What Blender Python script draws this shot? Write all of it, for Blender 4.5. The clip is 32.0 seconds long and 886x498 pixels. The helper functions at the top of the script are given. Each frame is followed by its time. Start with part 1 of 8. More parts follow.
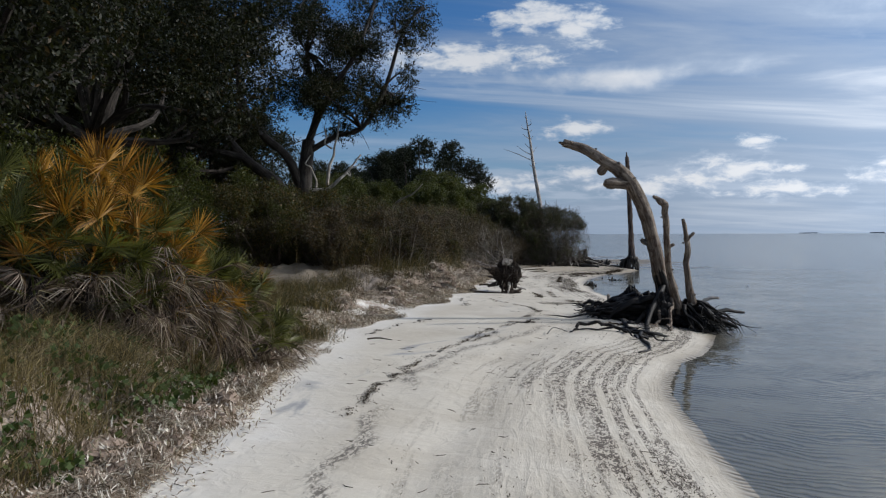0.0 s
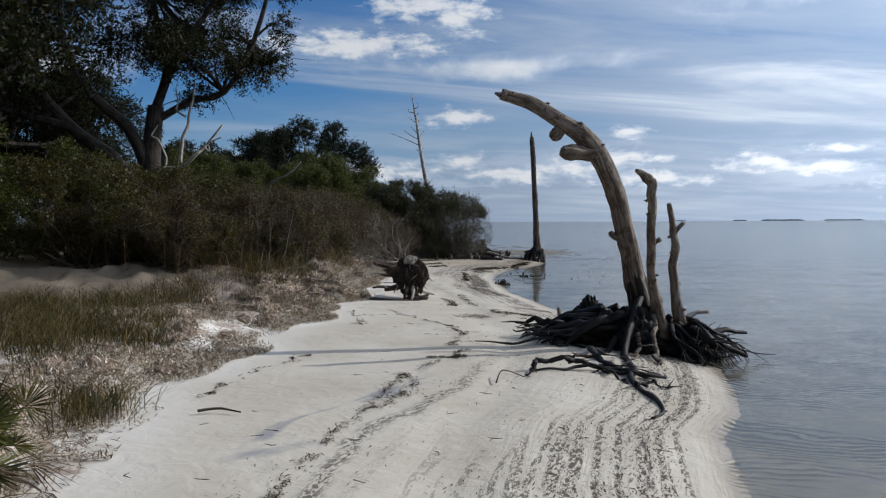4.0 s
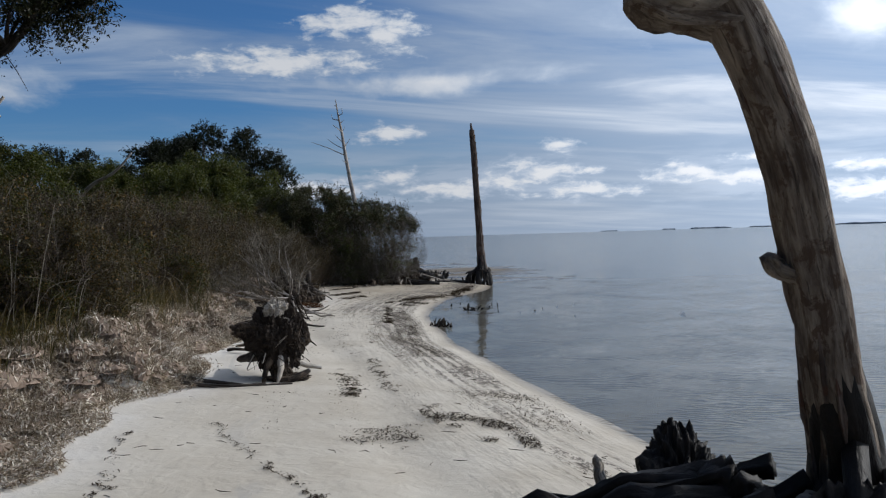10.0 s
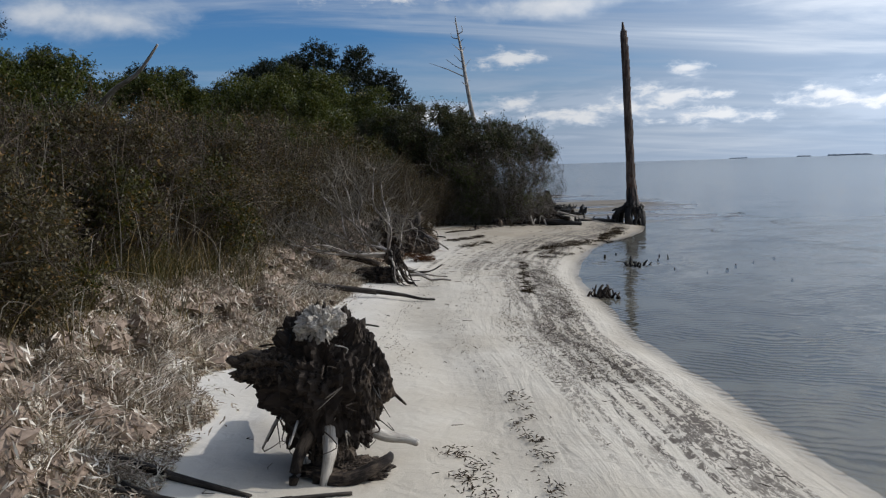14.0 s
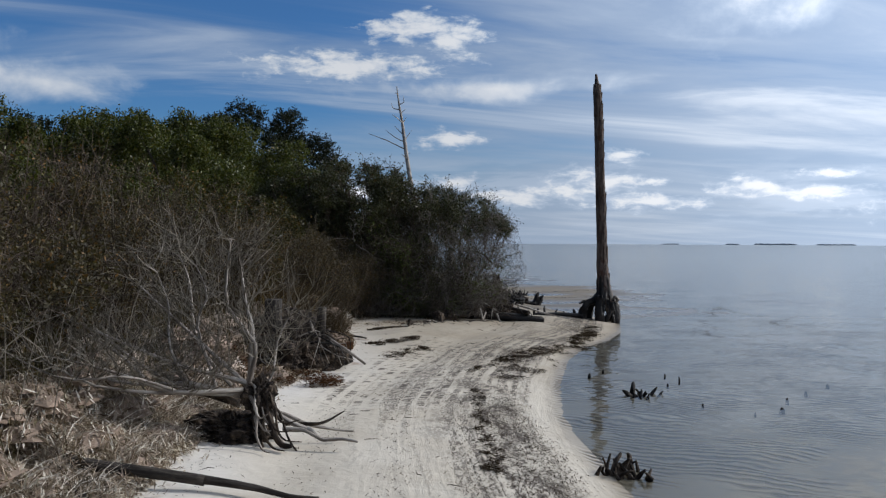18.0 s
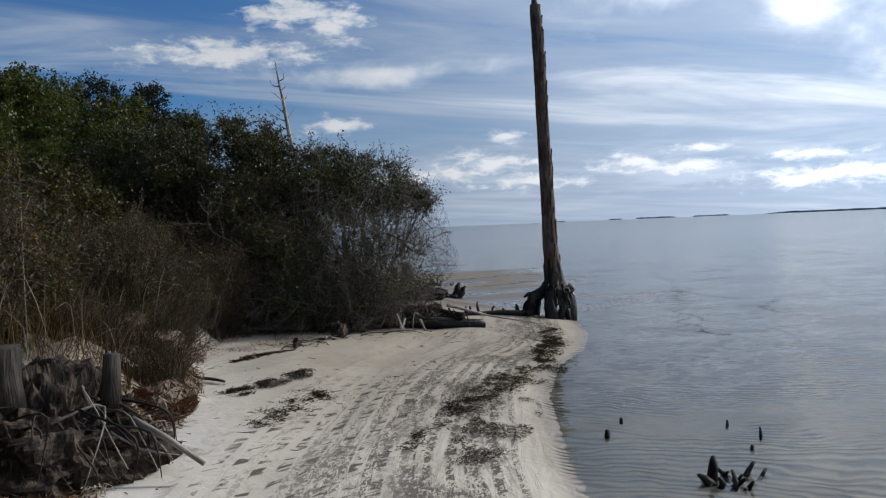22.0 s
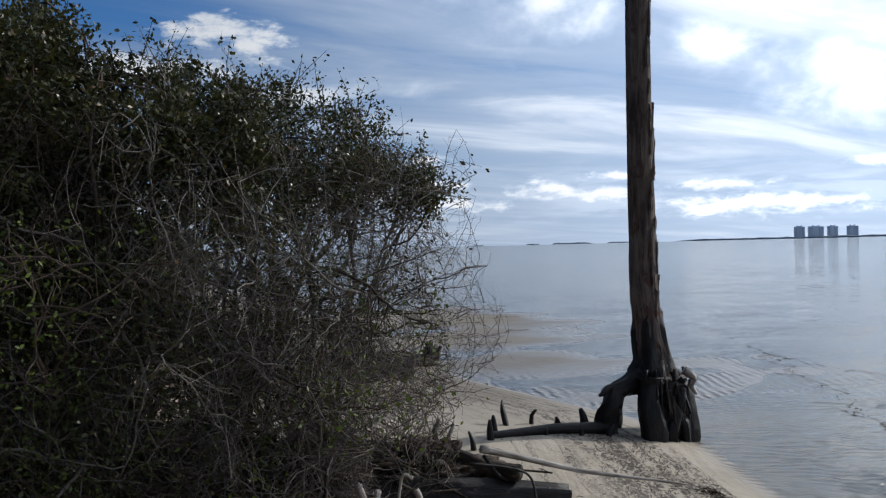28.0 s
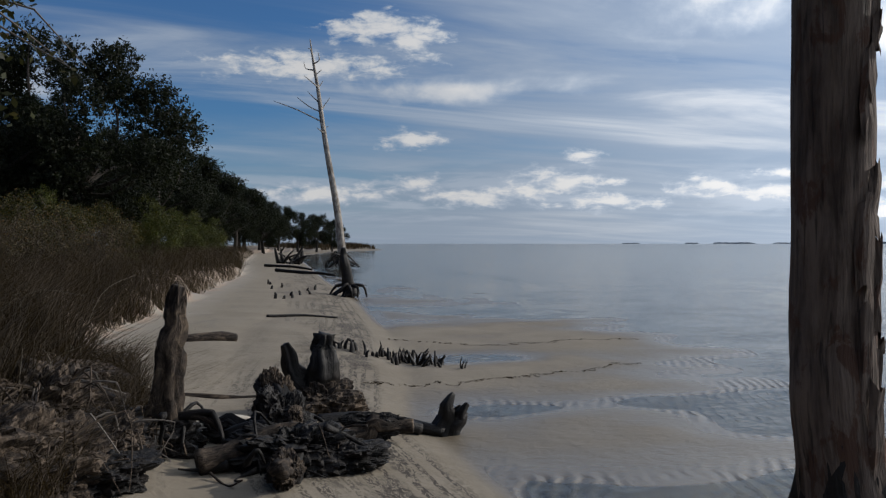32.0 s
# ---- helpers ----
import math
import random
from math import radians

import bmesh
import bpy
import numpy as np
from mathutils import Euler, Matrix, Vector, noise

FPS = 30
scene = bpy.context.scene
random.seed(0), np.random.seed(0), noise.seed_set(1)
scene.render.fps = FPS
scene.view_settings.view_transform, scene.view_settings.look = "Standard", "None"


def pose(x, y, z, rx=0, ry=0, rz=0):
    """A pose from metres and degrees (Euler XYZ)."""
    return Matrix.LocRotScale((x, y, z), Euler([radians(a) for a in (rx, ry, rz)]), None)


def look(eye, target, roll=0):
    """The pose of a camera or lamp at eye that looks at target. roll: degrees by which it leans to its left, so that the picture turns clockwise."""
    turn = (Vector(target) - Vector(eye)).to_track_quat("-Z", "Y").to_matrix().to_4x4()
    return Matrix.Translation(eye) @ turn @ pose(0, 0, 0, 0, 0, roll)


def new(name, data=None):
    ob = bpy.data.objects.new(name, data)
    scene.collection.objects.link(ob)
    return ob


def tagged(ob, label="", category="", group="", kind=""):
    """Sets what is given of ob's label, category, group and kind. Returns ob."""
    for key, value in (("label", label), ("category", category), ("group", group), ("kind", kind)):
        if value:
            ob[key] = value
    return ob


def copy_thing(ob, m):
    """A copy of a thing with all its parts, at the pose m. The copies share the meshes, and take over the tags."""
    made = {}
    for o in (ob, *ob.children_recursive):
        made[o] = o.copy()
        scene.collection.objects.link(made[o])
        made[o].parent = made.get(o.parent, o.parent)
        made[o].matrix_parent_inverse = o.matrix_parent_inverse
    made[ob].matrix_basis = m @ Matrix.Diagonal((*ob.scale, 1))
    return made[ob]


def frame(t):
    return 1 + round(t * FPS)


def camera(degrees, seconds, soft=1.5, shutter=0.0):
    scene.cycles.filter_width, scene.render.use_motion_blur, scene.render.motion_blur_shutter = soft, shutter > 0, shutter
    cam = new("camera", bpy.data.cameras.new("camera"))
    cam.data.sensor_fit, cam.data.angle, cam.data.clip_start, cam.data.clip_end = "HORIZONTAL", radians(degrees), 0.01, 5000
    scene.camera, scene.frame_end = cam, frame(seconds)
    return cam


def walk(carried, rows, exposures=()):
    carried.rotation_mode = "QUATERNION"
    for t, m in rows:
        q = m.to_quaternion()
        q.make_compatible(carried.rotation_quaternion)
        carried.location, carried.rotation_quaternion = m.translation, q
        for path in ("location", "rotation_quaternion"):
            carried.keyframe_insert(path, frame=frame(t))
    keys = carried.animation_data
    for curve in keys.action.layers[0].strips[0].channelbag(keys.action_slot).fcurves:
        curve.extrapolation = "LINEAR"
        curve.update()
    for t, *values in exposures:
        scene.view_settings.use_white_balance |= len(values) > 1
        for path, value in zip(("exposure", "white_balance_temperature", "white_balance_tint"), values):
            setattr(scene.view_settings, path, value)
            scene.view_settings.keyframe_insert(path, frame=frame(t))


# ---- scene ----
cam = camera(54.0, 32.0, 1.25)
PATH = [
    (0, (0.658, 0.941, 1.674), (0.572, 2.939, 1.64), -0.2),
    (0.5, (0.594, 1.547, 1.695), (0.611, 3.546, 1.657), -0.8),
    (1, (0.556, 2.18, 1.73), (0.533, 4.18, 1.722), -1.1),
    (1.5, (0.507, 2.708, 1.697), (0.612, 4.705, 1.667), -1.9),
    (2, (0.494, 3.275, 1.692), (0.599, 5.272, 1.648), -1.8),
    (2.5, (0.504, 3.93, 1.716), (0.696, 5.92, 1.654), -1.7),
    (4.5, (0.399, 6.252, 1.702), (0.564, 8.244, 1.638), 0.3),
    (5, (0.439, 6.86, 1.691), (0.566, 8.855, 1.619), 0.0),
    (5.5, (0.462, 7.422, 1.679), (0.689, 9.408, 1.611), -0.4),
    (6, (0.549, 8.055, 1.672), (0.776, 10.04, 1.587), -1.1),
    (6.5, (0.598, 8.657, 1.668), (0.928, 10.628, 1.592), -1.0),
    (7, (0.746, 9.292, 1.676), (1.018, 11.272, 1.601), -1.3),
    (7.5, (0.849, 9.874, 1.67), (1.12, 11.853, 1.592), -1.4),
    (8, (0.996, 10.472, 1.678), (1.322, 12.444, 1.612), -1.6),
    (8.5, (1.129, 11.096, 1.679), (1.413, 13.075, 1.646), -1.7),
    (9, (1.296, 11.72, 1.676), (1.634, 13.69, 1.635), -1.3),
    (9.5, (1.427, 12.238, 1.679), (1.677, 14.222, 1.645), -1.1),
    (10, (1.548, 12.822, 1.697), (1.879, 14.794, 1.667), -1.7),
    (10.5, (1.674, 13.453, 1.708), (1.878, 15.442, 1.694), -0.4),
    (11, (1.744, 14.024, 1.728), (2.047, 16.001, 1.688), -0.5),
    (11.5, (1.815, 14.716, 1.725), (1.954, 16.71, 1.653), -0.9),
    (12, (1.862, 15.298, 1.756), (2.047, 17.289, 1.696), -0.4),
    (12.5, (1.918, 16.015, 1.734), (2.023, 18.01, 1.638), -1.0),
    (13, (1.941, 16.535, 1.779), (2.09, 18.525, 1.657), -1.1),
    (13.5, (1.897, 17.196, 1.756), (2.003, 19.187, 1.607), -1.3),
    (14, (1.806, 17.811, 1.741), (1.86, 19.802, 1.553), -1.7),
    (14.5, (1.774, 18.413, 1.737), (1.868, 20.407, 1.606), -1.5),
    (15, (1.701, 18.962, 1.76), (1.831, 20.957, 1.713), -1.6),
    (15.5, (1.667, 19.621, 1.744), (1.895, 21.607, 1.684), -1.4),
    (17.5, (2.055, 21.933, 1.749), (2.242, 23.924, 1.767), 0.3),
    (18, (2.176, 22.6, 1.732), (2.377, 24.59, 1.718), 0.3),
    (18.5, (2.208, 23.218, 1.735), (2.421, 25.204, 1.62), 0.3),
    (19, (2.287, 23.831, 1.731), (2.494, 25.817, 1.603), -0.0),
    (19.5, (2.31, 24.443, 1.739), (2.63, 26.415, 1.641), 0.3),
    (20, (2.298, 25.087, 1.717), (2.585, 27.066, 1.673), 0.8),
    (20.5, (2.351, 25.645, 1.693), (2.711, 27.609, 1.589), 0.6),
    (21, (2.395, 26.26, 1.69), (2.695, 28.237, 1.654), 0.1),
    (21.5, (2.47, 26.854, 1.665), (2.846, 28.818, 1.635), -1.1),
    (22, (2.575, 27.471, 1.641), (3.022, 29.42, 1.589), -2.3),
    (22.5, (2.643, 28.1, 1.634), (3.093, 30.048, 1.569), -2.9),
    (23, (2.666, 28.761, 1.646), (3.132, 30.703, 1.539), -2.6),
    (23.5, (2.671, 29.426, 1.661), (3.057, 31.387, 1.615), -1.9),
    (24, (2.714, 29.968, 1.639), (3.157, 31.916, 1.547), -2.3),
    (24.5, (2.793, 30.564, 1.655), (3.182, 32.525, 1.591), -1.7),
    (25, (2.864, 31.174, 1.663), (3.382, 33.105, 1.611), -1.9),
    (25.5, (2.945, 31.83, 1.648), (3.41, 33.775, 1.635), -2.0),
    (26, (2.976, 32.396, 1.675), (3.585, 34.3, 1.606), -1.4),
    (26.5, (3.024, 33.12, 1.675), (3.631, 35.026, 1.654), -2.3),
    (28.5, (3.911, 35.258, 1.682), (4.566, 37.148, 1.69), -0.6),
    (29, (4.284, 35.931, 1.675), (4.973, 37.808, 1.738), -0.4),
    (29.5, (4.714, 36.589, 1.672), (5.374, 38.476, 1.738), -0.1),
    (30, (4.982, 37.059, 1.673), (5.522, 38.984, 1.729), -0.7),
    (30.5, (5.313, 37.553, 1.664), (5.814, 39.489, 1.692), -0.3),
    (31, (5.588, 37.99, 1.668), (6.009, 39.945, 1.686), -0.4),
    (31.5, (5.829, 38.417, 1.678), (6.256, 40.371, 1.688), -0.7),
    (32, (6.083, 38.915, 1.668), (6.37, 40.894, 1.655), -0.0),
]
walk(cam, [(t, look(eye, target, roll)) for t, eye, target, roll in PATH], [(0, -0.03, 6200, 10), (6, -0.03, 6200, 10), (9, -0.08, 6200, 10), (11, -0.20, 6200, 10), (12.2, -0.15, 6220, 10), (13.5, -0.06, 6250, 10), (20, -0.02, 6200, 10), (22.5, -0.10, 6250, 10), (24, -0.04, 6250, 10), (26, 0.03, 6250, 10), (29, -0.06, 6150, 10), (31, -0.17, 6180, 10), (32, -0.22, 6550, 10)])

# ---- world, sun, exposure ----
SUN_DIR = Vector((0.865, 0.17, 0.472)).normalized()
SUN_EL = math.asin(SUN_DIR.z)
SUN_AZ = math.atan2(SUN_DIR.x, SUN_DIR.y)


class Nodes:
    """A short way to write node trees."""

    def __init__(self, tree):
        self.t = tree
        tree.nodes.clear()

    def add(self, kind, ins=None, **props):
        n = self.t.nodes.new(kind)
        for k, v in props.items():
            setattr(n, k, v)
        for k, v in (ins or {}).items():
            if isinstance(v, bpy.types.NodeSocket):
                self.t.links.new(v, n.inputs[k])
            else:
                n.inputs[k].default_value = v
        return n

    def math(self, op, a, b=0.0, c=0.0, clamp=False):
        n = self.add("ShaderNodeMath", {0: a, 1: b, 2: c}, operation=op, use_clamp=clamp)
        return n.outputs[0]

    def noise(self, vec, scale, detail=4.0, rough=0.55, dist=0.0):
        ins = {"Scale": scale, "Detail": detail, "Roughness": rough, "Distortion": dist}
        if vec is not None:
            ins["Vector"] = vec
        return self.add("ShaderNodeTexNoise", ins).outputs["Fac"]

    def ramp(self, fac, *stops):
        n = self.add("ShaderNodeValToRGB", {"Fac": fac})
        r = n.color_ramp
        while len(r.elements) < len(stops):
            r.elements.new(0.5)
        for e, (p, c) in zip(r.elements, stops):
            e.position = p
            e.color = (c, c, c, 1) if isinstance(c, (int, float)) else (*c, 1)
        return n.outputs["Color"]

    def mix(self, fac, a, b, mode="MIX"):
        n = self.add("ShaderNodeMix", data_type="RGBA", blend_type=mode)
        for sock, v in ((n.inputs["Factor"], fac), (n.inputs[6], a), (n.inputs[7], b)):
            if isinstance(v, bpy.types.NodeSocket):
                self.t.links.new(v, sock)
            elif isinstance(v, (int, float)):
                sock.default_value = v
            else:
                sock.default_value = (*v, 1)
        return n.outputs[2]

    def step(self, v, lo, hi):
        n = self.add("ShaderNodeMapRange", {"Value": v, "From Min": lo, "From Max": hi}, interpolation_type="SMOOTHSTEP")
        return n.outputs["Result"]

    def xyz(self, vec):
        return self.add("ShaderNodeSeparateXYZ", {0: vec}).outputs

    def vec(self, x, y, z=0.0):
        return self.add("ShaderNodeCombineXYZ", {0: x, 1: y, 2: z}).outputs[0]


def build_world():
    w = bpy.data.worlds.new("world")
    scene.world = w
    w.use_nodes = True
    n = Nodes(w.node_tree)
    sky = n.add("ShaderNodeTexSky", sky_type="NISHITA", sun_disc=False, sun_elevation=SUN_EL, sun_rotation=SUN_AZ,
                altitude=0.0, air_density=1.0, dust_density=0.6, ozone_density=2.2)
    d = n.add("ShaderNodeTexCoord").outputs["Generated"]
    x, y, z = n.xyz(d)
    az = n.math("ARCTAN2", x, y)
    el = n.math("ARCTAN2", z, n.math("SQRT", n.math("ADD", n.math("MULTIPLY", x, x), n.math("MULTIPLY", y, y))))
    up = n.math("MAXIMUM", z, 0.0)
    # high thin cloud, drawn out in streaks on a flat layer
    inv = n.math("DIVIDE", 1.0, n.math("ADD", up, 0.09))
    px, py = n.math("MULTIPLY", x, inv), n.math("MULTIPLY", y, inv)
    ca, sa = math.cos(0.12), math.sin(0.12)
    u = n.math("ADD", n.math("MULTIPLY", px, ca), n.math("MULTIPLY", py, sa))
    v = n.math("SUBTRACT", n.math("MULTIPLY", py, ca), n.math("MULTIPLY", px, sa))
    streak = n.noise(n.vec(n.math("MULTIPLY", u, 0.42), n.math("MULTIPLY", v, 1.25), 3.1), 1.0, 8.0, 0.58, 0.6)
    broad = n.noise(n.vec(n.math("MULTIPLY", u, 0.25), n.math("MULTIPLY", v, 0.45), 7.7), 1.0, 3.0, 0.5, 0.3)
    right = n.step(n.math("ADD", az, n.math("MULTIPLY", el, -0.9)), -0.45, 0.35)
    flatten = n.step(el, 0.03, 0.20)
    streak = n.math("MULTIPLY_ADD", n.math("SUBTRACT", streak, 0.5), n.math("MULTIPLY_ADD", flatten, 0.75, 0.30), 0.5)
    dens = n.math("ADD", n.math("ADD", n.math("MULTIPLY", streak, 1.1), n.math("MULTIPLY", broad, 0.5)), n.math("MULTIPLY", right, 0.34))
    dens = n.math("ADD", dens, n.math("MULTIPLY", n.math("MULTIPLY", n.step(el, 0.26, 0.50), n.step(az, -0.5, 0.5)), 0.22))
    high = n.step(dens, 0.72, 1.14)
    # separate heaped clouds: bearing, height, half width, half height, in radians
    fluff = n.noise(n.vec(n.math("MULTIPLY", az, 34.0), n.math("MULTIPLY", el, 80.0), 5.0), 1.0, 8.0, 0.62, 0.25)
    near_cloud = 9.0
    for a, e, w, h in CLOUDS:
        cu = n.math("MULTIPLY_ADD", az, 1 / w, -a / w)
        cv = n.math("MULTIPLY_ADD", el, 1 / h, -e / h)
        r2 = n.math("MULTIPLY_ADD", cu, cu, n.math("MULTIPLY", cv, cv))
        near_cloud = n.math("MINIMUM", near_cloud, r2)
    body = n.math("SUBTRACT", 1.5, n.math("SQRT", near_cloud))
    body = n.math("ADD", body, n.math("MULTIPLY", n.math("SUBTRACT", fluff, 0.5), 4.6))
    slow = n.noise(n.vec(n.math("MULTIPLY", az, 11.0), n.math("MULTIPLY", el, 17.0), 8.0), 1.0, 8.0, 0.56, 0.2)
    far_mass = 9.0
    for a, e, w, h in MASSES:
        cu = n.math("MULTIPLY_ADD", az, 1 / w, -a / w)
        cv = n.math("MULTIPLY_ADD", el, 1 / h, -e / h)
        far_mass = n.math("MINIMUM", far_mass, n.math("MULTIPLY_ADD", cu, cu, n.math("MULTIPLY", cv, cv)))
    mass = n.math("ADD", n.math("SUBTRACT", 1.15, n.math("SQRT", far_mass)), n.math("MULTIPLY", n.math("SUBTRACT", slow, 0.5), 3.2))
    body = n.math("MAXIMUM", body, mass)
    heaps = n.step(body, -0.1, 0.9)
    core = n.step(body, 0.3, 1.5)
    # a broken low bank all round the horizon
    bank = n.noise(n.vec(n.math("MULTIPLY", az, 7.0), n.math("MULTIPLY", el, 46.0), 2.0), 1.0, 6.0, 0.55, 0.2)
    band = n.math("MULTIPLY", n.step(el, 0.012, 0.035), n.math("SUBTRACT", 1.0, n.step(el, 0.05, 0.11)))
    low = n.math("MULTIPLY", n.step(bank, 0.47, 0.60), band)
    veil = n.math("SUBTRACT", 1.0, n.step(el, -0.02, 0.15))
    glow = n.add("ShaderNodeVectorMath", {0: d, 1: tuple(SUN_DIR)}, operation="DOT_PRODUCT").outputs["Value"]
    near = n.step(glow, 0.25, 1.0)
    bright = n.math("MULTIPLY_ADD", near, CLOUD * 1.35, CLOUD)
    white = n.mix(1.0, (1.0, 1.0, 1.0), bright, "MULTIPLY")
    soft = n.mix(1.0, (0.58, 0.67, 0.80), bright, "MULTIPLY")
    grey = n.mix(1.0, (0.40, 0.49, 0.63), bright, "MULTIPLY")
    base = n.mix(1.0, sky.outputs["Color"], (0.42 * SKY, 0.74 * SKY, 1.12 * SKY), "MULTIPLY")
    haze = n.mix(1.0, n.mix(n.step(el, 0.0, 0.06), (0.50, 0.61, 0.75), (0.40, 0.52, 0.69)), bright, "MULTIPLY")
    col = n.mix(n.math("MULTIPLY", veil, 0.85), base, haze)
    col = n.mix(n.math("MULTIPLY", high, 0.86), col, n.mix(n.step(streak, 0.46, 0.72), grey, soft))
    col = n.mix(n.math("MULTIPLY", n.step(dens, 1.10, 1.42), 0.6), col, white)
    col = n.mix(n.math("MULTIPLY", low, 0.7), col, soft)
    col = n.mix(n.math("MULTIPLY", heaps, 0.9), col, n.mix(core, soft, white))
    bg = n.add("ShaderNodeBackground", {"Color": col, "Strength": 1.0})
    out = n.add("ShaderNodeOutputWorld", {"Surface": bg.outputs[0]})
    return out


SKY, CLOUD = 0.075, 0.72
CLOUDS = ((-0.030, 0.209, 0.022, 0.006), (-0.009, 0.198, 0.085, 0.012), (0.012, 0.057, 0.064, 0.009), (0.051, 0.236, 0.032, 0.010), (0.074, 0.247, 0.030, 0.011),
          (0.110, 0.230, 0.028, 0.016), (0.109, 0.118, 0.026, 0.008), (0.113, 0.068, 0.030, 0.007), (0.177, 0.052, 0.048, 0.008), (0.232, 0.060, 0.044, 0.009),
          (0.281, 0.071, 0.038, 0.012), (0.303, 0.100, 0.018, 0.006), (0.330, 0.047, 0.055, 0.008), (0.335, 0.070, 0.014, 0.005), (0.444, 0.062, 0.038, 0.010),
          (0.509, 0.055, 0.037, 0.008), (0.525, 0.075, 0.026, 0.005), (0.625, 0.062, 0.051, 0.006),
          (0.670, 0.038, 0.11, 0.010), (0.796, 0.079, 0.029, 0.006))
MASSES = ((0.442, 0.270, 0.10, 0.045), (0.622, 0.216, 0.060, 0.040), (0.76, 0.165, 0.10, 0.060), (0.62, 0.40, 0.14, 0.06), (0.98, 0.25, 0.18, 0.09), (-0.33, 0.165, 0.11, 0.020), (-0.42, 0.20, 0.05, 0.02), (0.15, 0.175, 0.16, 0.016))
build_world()
sun = new("sun", bpy.data.lights.new("sun", "SUN"))
sun.data.energy, sun.data.angle, sun.data.color = 3.15, radians(0.53), (1.0, 0.95, 0.88)
sun.matrix_world = look((60, 0, 40), Vector((60, 0, 40)) - SUN_DIR)


# ---- materials ----
def material(name):
    m = bpy.data.materials.new(name)
    m.use_nodes = True
    return m, Nodes(m.node_tree)


def finish(n, color, rough=0.8, bump=None, strength=0.3, dist=0.02, **more):
    ins = {"Base Color": color, "Roughness": rough}
    ins.update(more)
    if bump is not None:
        ins["Normal"] = n.add("ShaderNodeBump", {"Height": bump, "Strength": strength, "Distance": dist}).outputs[0]
    p = n.add("ShaderNodeBsdfPrincipled", ins)
    n.add("ShaderNodeOutputMaterial", {"Surface": p.outputs[0]})


def coords(n):
    return n.add("ShaderNodeTexCoord").outputs["Object"]


def stretched(n, sx, sy, sz):
    return n.add("ShaderNodeMapping", {"Vector": coords(n), "Scale": (sx, sy, sz)}).outputs[0]


def leaf_material(name, dark, light, rough=0.45, odd=None, share=0.0, thin_share=0.3):
    m, n = material(name)
    r = n.add("ShaderNodeNewGeometry").outputs["Random Per Island"]
    c = n.mix(r, dark, light)
    if odd:
        c = n.mix(n.step(r, 1.0 - share - 0.02, 1.0 - share), c, odd)
    patch = n.noise(coords(n), 1.3, 3.0)
    c = n.mix(1.0, c, n.ramp(patch, (0.3, 0.7), (0.7, 1.15)), "MULTIPLY")
    p = n.add("ShaderNodeBsdfPrincipled", {"Base Color": c, "Roughness": rough, "Specular IOR Level": 0.18})
    thin = n.add("ShaderNodeBsdfTranslucent", {"Color": n.mix(1.0, c, (1.25, 1.2, 0.6), "MULTIPLY")})
    both = n.add("ShaderNodeMixShader", {0: thin_share, 1: p.outputs[0], 2: thin.outputs[0]})
    n.add("ShaderNodeOutputMaterial", {"Surface": both.outputs[0]})
    return m


def wood_material(name, dark, light, grain=(30, 30, 3), rough=0.85, contrast=(0.35, 0.65), depth=0.6, patches=None):
    """Wood or bark whose grain runs along each limb."""
    m, n = material(name)
    along = n.add("ShaderNodeAttribute", attribute_name="grain").outputs["Vector"]
    g = n.noise(n.add("ShaderNodeMapping", {"Vector": along, "Scale": grain}).outputs[0], 1.0, 7.0, 0.65, 0.5)
    crack = n.noise(n.add("ShaderNodeMapping", {"Vector": along, "Scale": (grain[0] * 2.4, grain[1] * 2.4, grain[2] * 1.6)}).outputs[0], 1.0, 4.0, 0.6, 0.3)
    b = n.noise(along, 3.2, 4.0, 0.6)
    f = n.math("ADD", n.math("MULTIPLY", g, 0.65), n.math("MULTIPLY", b, 0.35))
    c = n.mix(n.step(f, *contrast), dark, light)
    if patches:
        spot = n.noise(n.add("ShaderNodeMapping", {"Vector": along, "Scale": (grain[0] * 0.5, grain[1] * 0.5, grain[2] * 2.2)}).outputs[0], 1.0, 6.0, 0.68, 0.4)
        c = n.mix(n.math("MULTIPLY", n.step(spot, 0.53, 0.60), 0.85), c, patches)
    c = n.mix(n.math("MULTIPLY", n.math("SUBTRACT", 1.0, n.step(crack, 0.30, 0.44)), 0.75), c, (0.012, 0.009, 0.007))
    finish(n, c, rough, n.math("ADD", g, n.math("MULTIPLY", crack, 0.6)), depth, 0.02, **{"Specular IOR Level": 0.3})
    return m


